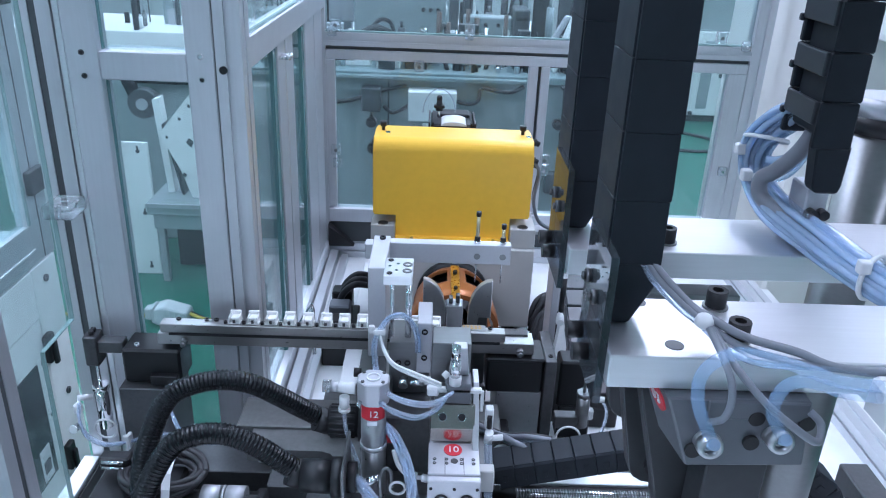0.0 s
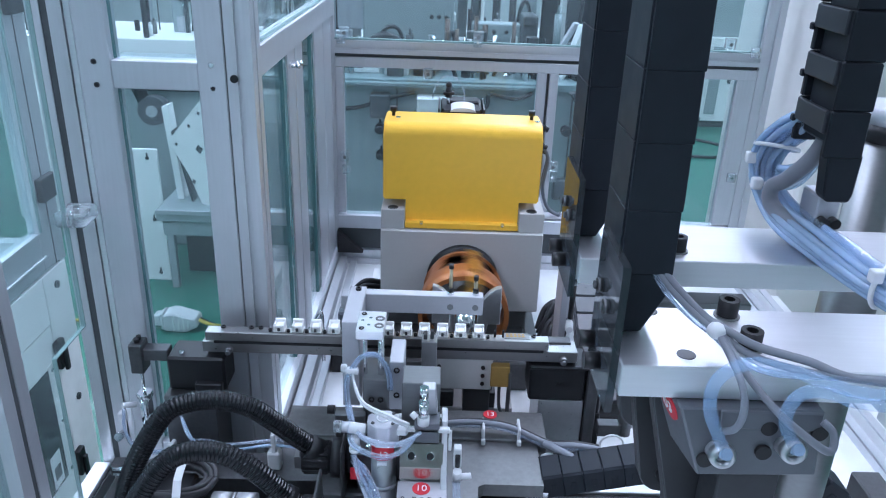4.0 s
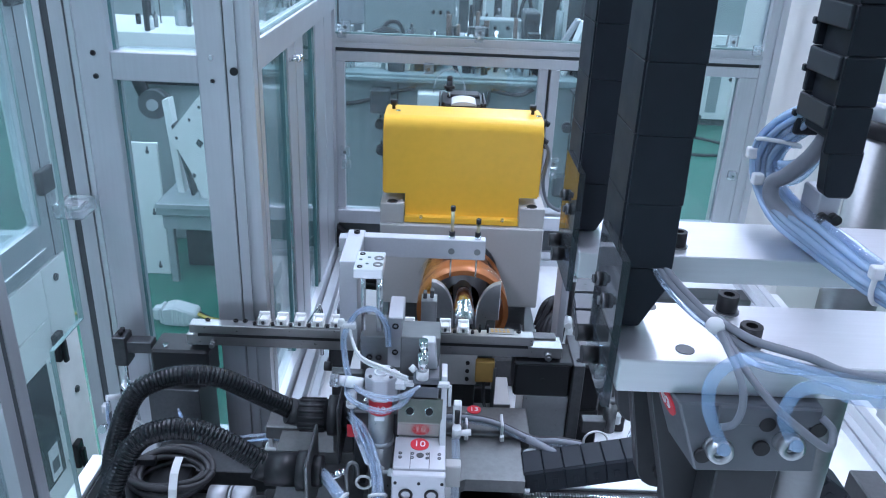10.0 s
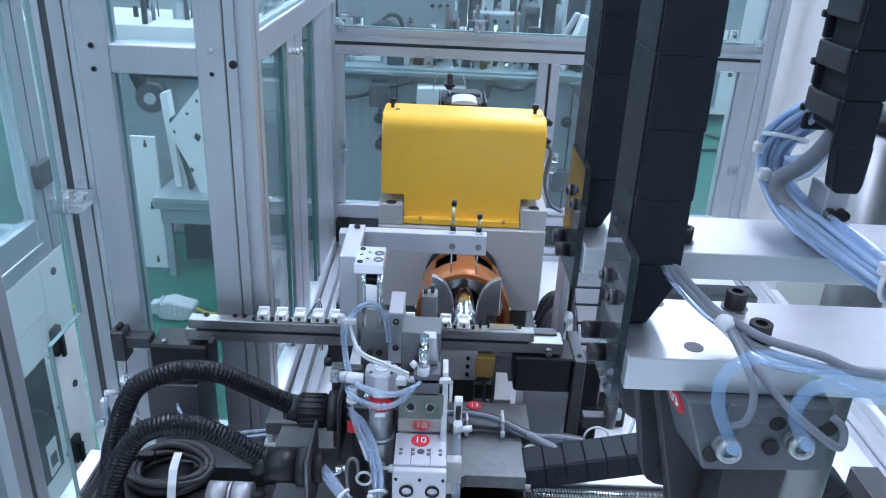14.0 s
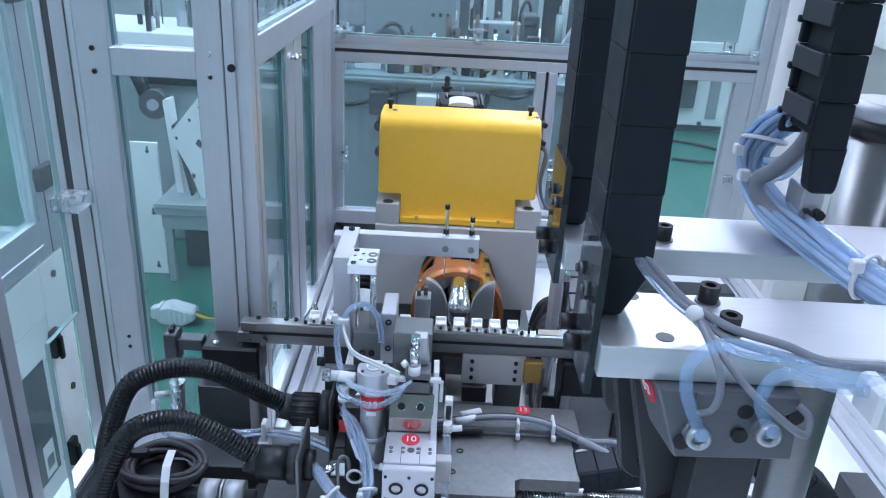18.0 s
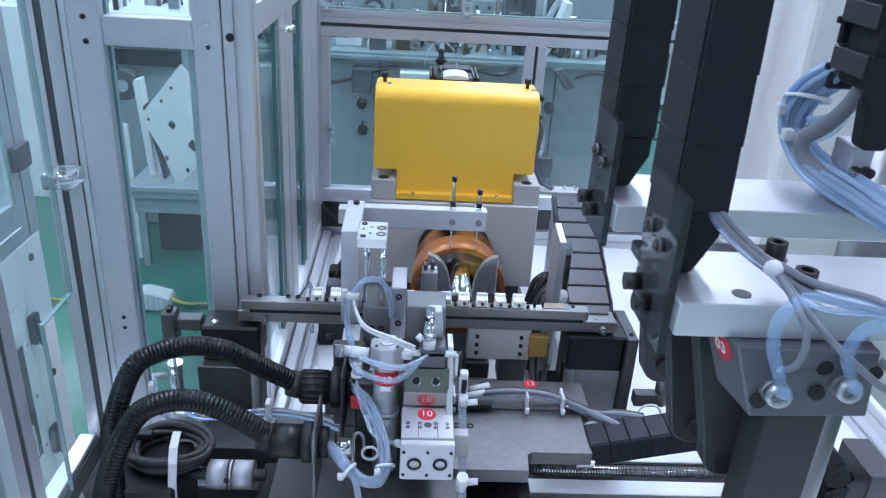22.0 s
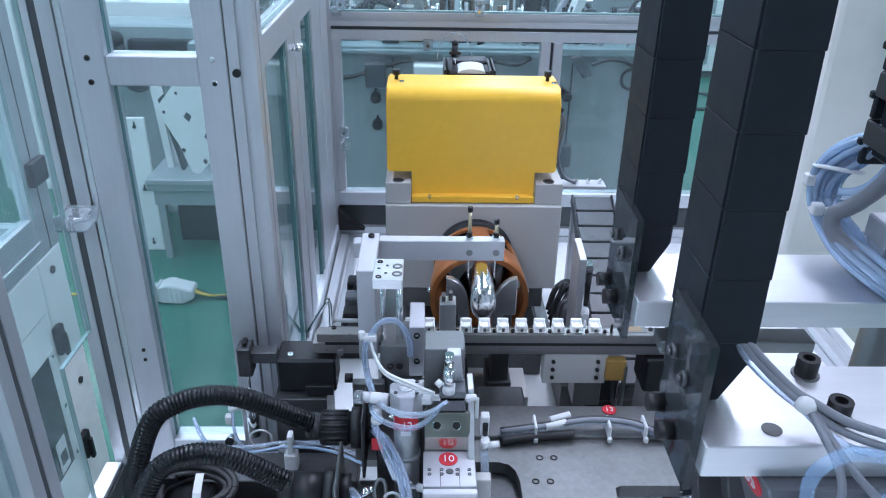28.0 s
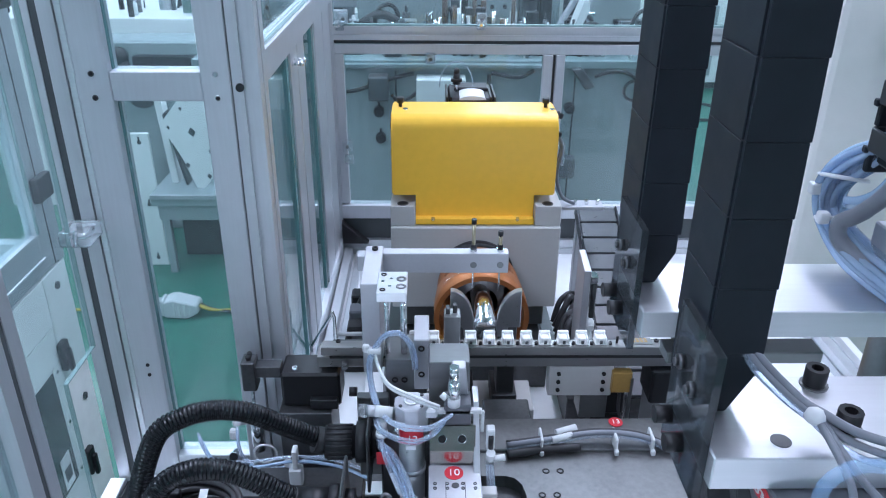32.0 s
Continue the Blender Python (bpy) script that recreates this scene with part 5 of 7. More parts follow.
part("fitting", Shape().cyl((0.010, -0.290, 1.122), (0.010, -0.300, 1.119), 0.0055, seg=6).cyl((0.018, -0.296, 1.121), (0.033, -0.298, 1.123), 0.0040, seg=10), CHROME, unit)
part("front_fitting", Shape().cyl((0.028, -0.296, 1.123), (0.040, -0.298, 1.126), 0.0045, seg=10), WHITE_PLASTIC, unit)
part("main_column", Shape().box(-0.010, 0.080, -0.33, -0.25, 0.955, 1.10, 0.002), STEEL_DARK, unit)
part("low_block", Shape().box(-0.09, 0.100, -0.44, -0.34, 1.000, 1.012, 0.001), STEEL_DARK, unit)
part("front_plate", Shape().box(-0.10, 0.145, -0.446, -0.436, 0.955, 1.012, 0.001), STEEL, unit, "steel front plate")
for k in range(4):
    part("stay", Shape().cyl((-0.07 + 0.035 * k, -0.45, 0.90), (-0.07 + 0.035 * k, -0.45, 0.975), 0.006, seg=12), ALU_BRIGHT, unit)

# the lifting arm: a part of the unit that slides on its own
LIFT = Vector((0.003, -0.262, 1.16))
lift = part("lift_block", Shape().box(-0.013, 0.0175, -0.287, -0.240, 1.2345, 1.245, 0.0008), ALU_BRIGHT, unit, "milled aluminium lift block", origin=LIFT)
for x, y, rr in ((-0.0070, -0.2800, 0.0030), (0.0115, -0.2735, 0.0052), (0.0115, -0.2575, 0.0052), (-0.0070, -0.2475, 0.0030)):
    part("block_bolt", Shape().lathe([(0.0, rr), (0.0009, rr), (0.0009, 0.55 * rr), (-0.0006, 0.55 * rr)], (x, y, 1.245), "z", 16, False), STEEL if rr > 0.004 else BLACK_STEEL, lift)
for x, y in ((0.0, -0.272), (0.001, -0.256), (-0.0075, -0.262)):
    part("block_hole", Shape().cyl((x, y, 1.2448), (x, y, 1.2454), 0.0018, seg=10), CHROME, lift)
part("guide_rod", Shape().cyl((0.0135, -0.272, 1.155), (0.0135, -0.272, 1.236), 0.0036, seg=14), CHROME, lift, "chrome guide rod")
part("guide_rod", Shape().cyl((-0.004, -0.272, 1.155), (-0.004, -0.272, 1.236), 0.0024, seg=14), CHROME, lift, "chrome guide rod")
part("arm_upright", Shape().box(-0.031, -0.0115, -0.262, -0.172, 1.1320, 1.2420, 0.0008), ALU_SATIN, lift, "aluminium upright")
part("arm_bar", Shape().box(-0.0120, 0.1290, -0.190, -0.176, 1.2165, 1.2410, 0.0008), ALU_SATIN, lift, "satin aluminium cross bar")
part("arm_tab", Shape().box(-0.040, -0.0310, -0.196, -0.180, 1.222, 1.2405, 0.0008), ALU_SATIN, lift)
bolt(lift, (-0.0205, -0.182, 1.242), 0.0036, 0.003)
for x in (0.0895, 0.1195):
    part("bar_hole", Shape().cyl((x, -0.1902, 1.2270), (x, -0.1908, 1.2270), 0.0038, seg=18), STEEL, lift)
    hi = 1.2745 if x < 0.1 else 1.2600
    pin = part("adjust_screw", Shape().cyl((x, -0.183, 1.2410), (x, -0.183, hi), 0.0021, seg=12), PIN, lift, "bright adjusting screw")
    part("lock_nut", Shape().cyl((x, -0.183, 1.2410), (x, -0.183, 1.2440), 0.0042, seg=6), CHROME, pin)
    part("screw_nut", Shape().cyl((x, -0.183, 1.2440), (x, -0.183, 1.2490), 0.0034, seg=8), BLACK_STEEL, pin)
    part("screw_cap", Shape().cyl((x, -0.183, hi), (x, -0.183, hi + 0.0055), 0.0030, seg=10), BLACK_STEEL, pin)
    part("needle", Shape().cyl((x, -0.183, 1.190), (x, -0.183, 1.2165), 0.0009, seg=8), CHROME, pin)

# ---- black corrugated conduits ----
hose_a = thing("conduit", (-0.252, -0.40, DECK), "black corrugated cable conduit arching to its gland", "conduit", "black conduits")
for nm, p, q, rr in (("root_nut", (-0.238, -0.40, DECK), (-0.238, -0.40, 0.905), 0.0180), ("cuff", (-0.078, -0.3285, 1.0965), (-0.064, -0.325, 1.0900), 0.0138)):
    part(nm, Shape().cyl(p, q, rr, seg=20), BLACK_PLASTIC, hose_a)
part("conduit_body", Shape().tube([(-0.238, -0.40, 0.90), (-0.242, -0.398, 0.98), (-0.243, -0.394, 1.050), (-0.236, -0.388, 1.094), (-0.219, -0.374, 1.139), (-0.196, -0.364, 1.152), (-0.168, -0.357, 1.1555), (-0.140, -0.351, 1.149), (-0.117, -0.343, 1.132), (-0.092, -0.333, 1.1105), (-0.064, -0.325, 1.090)], 0.0100, 32, 8, 0.00055, 0.0038), HOSE, hose_a)
hose_b = thing("conduit", (-0.235, -0.45, DECK), "black corrugated cable conduit arching to its gland", "conduit", "black conduits")
for nm, p, q, rr in (("root_nut", (-0.236, -0.45, DECK), (-0.236, -0.45, 0.905), 0.0180), ("cuff", (-0.094, -0.406, 1.0890), (-0.082, -0.405, 1.0835), 0.0142)):
    part(nm, Shape().cyl(p, q, rr, seg=20), BLACK_PLASTIC, hose_b)
part("conduit_body", Shape().tube([(-0.236, -0.450, 0.90), (-0.240, -0.448, 0.98), (-0.234, -0.441, 1.040), (-0.222, -0.432, 1.082), (-0.203, -0.419, 1.118), (-0.178, -0.413, 1.130), (-0.150, -0.411, 1.130), (-0.123, -0.410, 1.118), (-0.101, -0.408, 1.101), (-0.079, -0.405, 1.083)], 0.0102, 32, 8, 0.00055, 0.0038), HOSE, hose_b)

# ---- drive and cable coil at the lower left of the deck ----
drive = thing("drive_motor", (-0.17, -0.36, DECK), "black drive motor with a silver coupling", "motor")
part("base", Shape().box(-0.275, -0.06, -0.47, -0.265, DECK, 0.895, 0.002), BLACK_STEEL, drive, "black base")
part("motor_body", Shape().box(-0.275, -0.185, -0.40, -0.32, 0.895, 1.012, 0.003), MOTOR, drive)
for x0, x1 in ((-0.158, -0.138), (-0.136, -0.1335), (-0.1320, -0.112)):
    part("coupling", Shape().cyl((x0, -0.365, 1.005), (x1, -0.365, 1.005), 0.0150, seg=28), ALU_SATIN, drive, "silver shaft coupling")
part("coupling_screw", Shape().cyl((-0.137, -0.3815, 1.010), (-0.137, -0.3800, 1.010), 0.003, seg=8), BLACK_STEEL, drive)
part("shaft", Shape().cyl((-0.19, -0.365, 1.005), (-0.10, -0.365, 1.005), 0.006, seg=12), STEEL, drive)
part("bearing_block", Shape().box(-0.110, -0.065, -0.40, -0.32, 0.895, 0.985, 0.003), BLACK_STEEL, drive)
coil = thing("cable_coil", (-0.21, -0.36, 1.012), "coil of black cable held by a white tie", "cable coil")
for k in range(6):
    rr = 0.026 + 0.004 * (k % 3)
    part("cable", Shape().tube([(-0.203 + rr * 1.30 * math.cos(a), -0.346 + rr * math.sin(a), 1.017 + 0.005 * (k // 2) + 0.003 * math.sin(2 * a + k)) for a in [math.tau * j / 14 for j in range(15)]], 0.0036, 8, 4), CABLE_DARK, coil)
strap = Shape()
BEND = [(-0.199, -0.318, 1.020), (-0.199, -0.330, 1.0310), (-0.1955, -0.348, 1.0360), (-0.1915, -0.368, 1.0400), (-0.1885, -0.384, 1.0330), (-0.1875, -0.394, 1.015), (-0.1870, -0.398, 0.985)]
for (xa, ya, za), (xb, yb, zb) in zip(BEND, BEND[1:]):
    f = [strap.bm.verts.new(p) for p in ((xa - 0.0042, ya, za), (xa + 0.0042, ya, za), (xb + 0.0042, yb, zb), (xb - 0.0042, yb, zb), (xa - 0.0042, ya + 0.001, za - 0.001), (xa + 0.0042, ya + 0.001, za - 0.001), (xb + 0.0042, yb + 0.001, zb - 0.001), (xb - 0.0042, yb + 0.001, zb - 0.001))]
    for c in ((0, 1, 2, 3), (7, 6, 5, 4), (0, 4, 5, 1), (1, 5, 6, 2), (2, 6, 7, 3), (3, 7, 4, 0)):
        strap.bm.faces.new([f[n] for n in c])
part("white_tie", strap, WHITE_PLASTIC, coil, "wide white tie strap")
part("connector", Shape().box(-0.272, -0.240, -0.345, -0.329, 1.022, 1.038, 0.002).box(-0.240, -0.222, -0.341, -0.333, 1.025, 1.035, 0.001), BLACK_PLASTIC, coil, "black plug connector")
for k in range(2):
    part("connector_pin", Shape().cyl((-0.268, -0.3455, 1.027 + 0.007 * k), (-0.245, -0.3465, 1.027 + 0.007 * k), 0.0022, seg=8), CHROME, coil)

# thin clear line with ties running along the carriage's front on the left
line = thing("air_line", (-0.15, -0.24, 0.955), "thin clear air line with white ties", "air line")
part("tube", Shape().tube([(-0.245, -0.20, 0.999), (-0.225, -0.225, 0.982), (-0.18, -0.235, 0.984), (-0.12, -0.235, 0.992), (-0.07, -0.24, 0.990), (-0.03, -0.27, 0.999)], 0.0020, 8), TUBE_CLEAR, line)
part("tube", Shape().tube([(-0.245, -0.198, 0.992), (-0.215, -0.232, 0.977), (-0.17, -0.240, 0.980), (-0.12, -0.239, 0.988), (-0.07, -0.245, 0.986), (-0.03, -0.275, 0.994)], 0.0020, 8), TUBE_BLUE, line)
part("tie_mount", Shape().box(-0.128, -0.112, -0.246, -0.232, 0.955, 0.980, 0.002).box(-0.123, -0.117, -0.244, -0.230, 0.978, 1.006, 0.001), WHITE_PLASTIC, line, "white tie mount")
part("shelf", Shape().box(-0.26, -0.04, -0.262, -0.212, 0.925, 0.955, 0.001), STEEL_DARK, line)
# ---- gantry: two flat arms with hanging cable chains ----
def cap_screw(parent, x, y, z, r=0.0050, h=0.0085):
    s = part("washer", Shape().cyl((x, y, z), (x, y, z + 0.0008), r * 1.25, seg=18), STEEL, parent)
    return bolt(parent, (x, y, z + 0.0008), r, h, name="cap_screw")


def gantry_arm(y0, y1, x1, bolts):
    g = thing("gantry_arm", (0.55, (y0 + y1) / 2, DECK), "bright milled aluminium gantry arm with black cap screws", "gantry arm", "gantry arms")
    part("arm_plate", Shape().box(0.1525, x1, y0, y1, 1.399, 1.415, 0.0006), ARM_METAL, g, "bright milled plate")
    for x, y, full in bolts:
        if full:
            cap_screw(g, x, y, 1.415)
        else:
            part("countersunk_hole", Shape().cyl((x, y, 1.4149), (x, y, 1.4153), 0.0042, seg=18), STEEL_DARK, g)
    part("column", Shape().box(x1, x1 + 0.06, y0, y1, DECK, 1.45, 0.001), ALU_SATIN, g)
    return g


gantry_arm(-0.7225, -0.667, 0.50, [(0.2135, -0.674, True), (0.2135, -0.7045, True), (0.1830, -0.7120, False), (0.1760, -0.6720, False)])
arm_far = gantry_arm(-0.6100, -0.554, 0.62, [(0.2110, -0.5950, True)])
part("slot_bar", Shape().box(0.17, 0.256, -0.607, -0.592, 1.380, 1.3875, 0.0008), STEEL, arm_far)


def chain_hanger(y0, y1, w):
    """Bright side plate on the arm's end, and the cable chain that drops onto it between y0 and y1."""
    g = thing("cable_chain", (0.16, y0, 1.40), "black nylon cable chain hanging beside a clear side plate", "cable chain", "gantry cable chains")
    pl = part("side_plate", Shape().prism([(y0 - 0.021, 1.386), (y1 - 0.016, 1.386), (y1 - 0.016, 1.458), (y0 - 0.021, 1.458)], "x", 0.1490, 0.1525), SMOKE, g, "smoky clear side plate")
    for dy, z in ((0.012, 1.434), (-0.004, 1.431)):
        part("plate_nut", Shape().cyl((0.1490, y0 + dy, z), (0.1465, y0 + dy, z), 0.0034, seg=12).cyl((0.1465, y0 + dy, z), (0.1450, y0 + dy, z), 0.0020, seg=10), STEEL_DARK, pl)
    for dy, z in ((0.016, 1.403), (-0.001, 1.401)):
        part("plate_bolt", Shape().cyl((0.1490, y0 + dy, z), (0.1415, y0 + dy, z), 0.0042, seg=16), BLACK_STEEL, pl)
    x0, x1, z = 0.1532, 0.1532 + w, 1.4605
    while z < 2.15:
        s = Shape().prism([(x0, z - 0.01495), (x1 + 0.0006, z - 0.01495), (x1 + 0.0006, z - 0.010), (x1, z + 0.01495), (x0, z + 0.01495)], "y", y0, y1, 0.00025)
        link = part("link", s, CHAIN, g)
        part("cheek", Shape().box(x0 - 0.0009, x0 + 0.0005, y0 + 0.0025, y1 - 0.0025, z - 0.0147, z + 0.0148, 0.0002), CHAIN, link)
        part("lug", Shape().box(x1 - 0.0005, x1 + 0.0012, y0 + 0.004, y1 - 0.006, z - 0.002, z + 0.012, 0.0006), CHAIN, link)
        z += 0.030
    end = Shape().prism([(x0 + 0.0003, 1.4457), (x1 - 0.0003, 1.4457), (x1 - 0.0003, 1.434), (x1 - 0.010, 1.4155), (x0 + 0.0003, 1.4155)], "y", y0 + 0.001, y1 - 0.001, 0.0008)
    part("end_bracket", end, CHAIN, g, "black chain end bracket")
    return g


chain_hanger(-0.695, -0.655, 0.0232)
chain_hanger(-0.580, -0.538, 0.0232)

# third chain, open sided, standing on the far arm
third = thing("cable_chain", (0.290, -0.58, 1.415), "black open-sided cable chain standing on the far arm", "cable chain", "gantry cable chains")
TL3, TR3, TF3, TB3 = 0.2790, 0.3010, -0.600, -0.557
z = 1.4875
while z < 2.1:
    link = part("link", Shape().prism([(TL3 + 0.0008, z - 0.0128), (TR3 + 0.0006, z - 0.0128), (TR3 + 0.0006, z - 0.009), (TR3, z + 0.0128), (TL3 + 0.0008, z + 0.0128)], "y", TF3, TF3 + 0.004, 0.0008), CHAIN, third)
    part("back_cheek", Shape().box(TL3 + 0.0008, TR3, TB3 - 0.004, TB3, z - 0.0128, z + 0.0128, 0.0008), CHAIN, link)
    part("cross_bar", Shape().box(TL3 - 0.0006, TL3 + 0.0020, TF3 + 0.0040, TB3 - 0.0020, z - 0.0002, z + 0.0125, 0.0008, 2), CHAIN_LIGHT, link)
    part("outer_bar", Shape().box(TR3 - 0.0020, TR3 + 0.0004, TF3 + 0.0040, TB3 - 0.0020, z - 0.0002, z + 0.0125, 0.0008, 2), CHAIN_LIGHT, link)
    part("snap", Shape().box(TL3 - 0.0016, TL3 + 0.0010, TB3 - 0.0030, TB3 + 0.0008, z - 0.002, z + 0.002, 0.0006), CHAIN, link)
    z += 0.026
part("core", Shape().box(TL3 + 0.0045, TR3 - 0.003, TF3 + 0.0041, TB3 - 0.0041, 1.480, 2.1, 0.002), CHAIN, third)
part("end_bracket", Shape().prism([(0.2835, 1.4765), (0.2860, 1.452), (0.2885, 1.449), (0.3010, 1.449), (0.3025, 1.453), (0.3030, 1.4765)], "y", -0.599, -0.588, 0.0010), CHAIN, third, "black chain end bracket")
part("foot", Shape().box(0.2900, 0.3030, -0.588, -0.566, 1.4155, 1.4485, 0.001), ALU_SATIN, third, "aluminium foot")
for fx in (0.2935, 0.3000):
    part("foot_screw", Shape().cyl((fx, -0.588, 1.434), (fx, -0.594, 1.434), 0.0030, seg=14), BLACK_STEEL, third)

# the blue bundle that hangs from it and lies over the far arm
bundle = thing("tube_bundle", (0.29, -0.56, 1.415), "bundle of blue air tubes held by white cable ties", "tube bundle")
LINE = [(0.293, -0.572, 1.505), (0.290, -0.561, 1.489), (0.2845, -0.548, 1.477), (0.2795, -0.538, 1.464), (0.2785, -0.535, 1.450), (0.2805, -0.543, 1.4370), (0.2855, -0.568, 1.4270), (0.2925, -0.604, 1.4245), (0.303, -0.640, 1.420), (0.320, -0.672, 1.416), (0.350, -0.70, 1.414), (0.40, -0.72, 1.414)]
TIGHT = [0.55, 0.75, 1.0, 0.92, 0.80, 0.80, 1.0, 1.0, 0.9, 0.9, 0.9, 0.9]
for k in range(23):
    turn, out = k * 2.399, 0.0115 * math.sqrt((k + 0.4) / 23)
    pts = []
    for i, (x, y, z) in enumerate(LINE):
        a = turn + 0.20 * i
        u, v = out * TIGHT[i] * math.cos(a), out * TIGHT[i] * math.sin(a)
        bend = min(1.0, max(0.0, (i - 3) / 4))
        pts.append((x + u, y + 0.5 * v * (1 - bend), z + v * (0.55 + 0.2 * bend)))
    part("tube", Shape().tube(pts, 0.0020, 8, 5), TUBE_BLUE if k % 3 else TUBE_PALE, bundle)
for k in range(4):
    part("tube", Shape().tube([(0.281, -0.545, 1.443 + 0.003 * k), (0.288, -0.548, 1.441 + 0.004 * k), (0.296, -0.550, 1.446 + 0.004 * k), (0.304, -0.548, 1.458 + 0.003 * k), (0.309, -0.540, 1.472)], 0.0024, 8, 5), TUBE_BLUE if k % 2 else TUBE_PALE, bundle)
part("power_cable", Shape().tube([(0.2925, -0.580, 1.497), (0.2905, -0.578, 1.480), (0.2865, -0.5735, 1.4655), (0.2790, -0.566, 1.4515), (0.2740, -0.560, 1.4440), (0.2760, -0.562, 1.4330), (0.284, -0.580, 1.4270), (0.293, -0.61, 1.424)], 0.0048, 12), CABLE_GREY, bundle, "grey cable")
for c, n, w, head_at in (((0.2810, -0.540, 1.4640), (0.15, 0.25, 0.9), 0.0128, (0.2680, -0.536, 1.4560)), ((0.2795, -0.545, 1.4430), (-0.2, 0.3, 0.9), 0.0112, (0.2680, -0.552, 1.4440)), ((0.305, -0.645, 1.420), (0.5, -0.8, 0), 0.0120, (0.296, -0.650, 1.428))):
    q = Vector(n).to_track_quat("Z", "Y").to_matrix()
    ring = [Vector(c) + q @ Vector((w * math.cos(a), w * math.sin(a), 0)) for a in [math.tau * j / 14 for j in range(15)]]
    tie = part("cable_tie", Shape().tube(ring, 0.0014, 6, 2), WHITE_PLASTIC, bundle, "white cable tie")
    part("tie_head", Shape().box(head_at[0] - 0.0034, head_at[0] + 0.0030, head_at[1] - 0.003, head_at[1] + 0.003, head_at[2] - 0.0036, head_at[2] + 0.0036, 0.0012, 2), WHITE_PLASTIC, tie)

# grey cables dropping from the near chain over the near arm
drops = thing("cable_bundle", (0.19, -0.71, 1.415), "grey cables and clear tubes tied over the arm", "cable bundle")
for k, (o, rr, mat) in enumerate(((0.0, 0.0016, CABLE_GREY), (0.0035, 0.0019, CABLE_GREY), (-0.003, 0.0014, TUBE_PALE))):
    part("cable", Shape().tube([(0.167 + o * 0.4, -0.690, 1.452), (0.176 + o, -0.697, 1.440), (0.187 + o, -0.706, 1.431), (0.195 + o * 0.5, -0.712, 1.427 + 0.6 * o), (0.206 + o, -0.720, 1.4215 + o), (0.222 + 2 * o, -0.728, 1.4195 + o), (0.245 + o, -0.733, 1.4185), (0.29, -0.738, 1.418 + o)], rr, 8), mat, drops)
part("cable", Shape().tube([(0.195, -0.712, 1.427), (0.1975, -0.728, 1.421), (0.1995, -0.738, 1.414), (0.2000, -0.741, 1.405), (0.1990, -0.739, 1.396), (0.1965, -0.733, 1.390)], 0.0016, 8), CABLE_GREY, drops)
part("cable", Shape().tube([(0.196, -0.713, 1.427), (0.204, -0.732, 1.416), (0.2145, -0.742, 1.4060), (0.2260, -0.744, 1.3970), (0.2370, -0.743, 1.3890), (0.2415, -0.740, 1.3880), (0.2425, -0.736, 1.3930), (0.2390, -0.732, 1.3960)], 0.0017, 8), CABLE_GREY, drops)
part("cable_tie", Shape().ball((0.1945, -0.7115, 1.4275), 0.0046, 12, (1, 1, 0.85)), WHITE_PLASTIC, drops, "white cable tie head")
part("clear_tube", Shape().tube([(0.1970, -0.739, 1.3830), (0.1900, -0.744, 1.3960), (0.1845, -0.745, 1.4080), (0.1835, -0.745, 1.4200), (0.1885, -0.745, 1.4280), (0.1980, -0.745, 1.4315), (0.2140, -0.745, 1.4285), (0.2280, -0.745, 1.4240), (0.2470, -0.745, 1.4190), (0.32, -0.742, 1.412)], 0.0027, 12), TUBE_AIR, drops, "clear blue air tube")
part("clear_tube", Shape().tube([(0.2270, -0.739, 1.3870), (0.2200, -0.744, 1.3960), (0.2155, -0.745, 1.4060), (0.2175, -0.745, 1.4155), (0.2235, -0.745, 1.4195), (0.2340, -0.745, 1.4180), (0.2490, -0.745, 1.4140), (0.32, -0.742, 1.407)], 0.0027, 12), TUBE_AIR, drops, "clear blue air tube")
part("cable_tie", Shape().box(0.258, 0.266, -0.755, -0.735, 1.400, 1.418, 0.002), WHITE_PLASTIC, drops, "white cable tie")

# valve block under the near arm
valve_b = thing("gripper_block", (0.2, -0.70, 1.31), "grey angled gripper block with two bright fittings under the arm", "gripper block")


def wedge(front, back, y0, y1):
    """A six-sided solid between two four-cornered faces in (x, z)."""
    s = Shape()
    f, b = [s.bm.verts.new((x, y0, z)) for x, z in front], [s.bm.verts.new((x, y1, z)) for x, z in back]
    s.bm.faces.new(f), s.bm.faces.new(b)
    for i in range(4):
        j = (i + 1) % 4
        s.bm.faces.new((f[i], f[j], b[j], b[i]))
    bmesh.ops.recalc_face_normals(s.bm, faces=list(s.bm.faces))
    bmesh.ops.bevel(s.bm, geom=list(s.bm.edges), offset=0.0009, segments=1, affect="EDGES", profile=0.5)
    return s


TL, BL, TB, BB = Vector((0.1785, -0.7285, 1.3985)), Vector((0.1915, -0.7285, 1.3625)), Vector((0.1735, -0.7000, 1.3985)), Vector((0.1870, -0.7000, 1.3625))
part("body", wedge([(TL.x, TL.z), (0.2415, 1.3985), (0.2445, 1.3640), (BL.x, BL.z)], [(TB.x, TB.z), (0.2415, 1.3985), (0.2445, 1.3640), (BB.x, BB.z)], -0.7285, -0.7000), ANODISED, valve_b)
part("step", Shape().box(0.196, 0.2405, -0.7300, -0.7283, 1.3890, 1.3983, 0.0006), ANODISED, valve_b)
face = (TB - TL).cross(BL - TL).normalized()
face = face if face.x < 0 else -face
spot = Vector((0.1778, -0.7145, 1.3900)) + 0.0004 * face
spot -= face * ((spot - TL).dot(face) - 0.0004)
tall = (Vector((0, 0, 1)) - face * face.z).normalized()
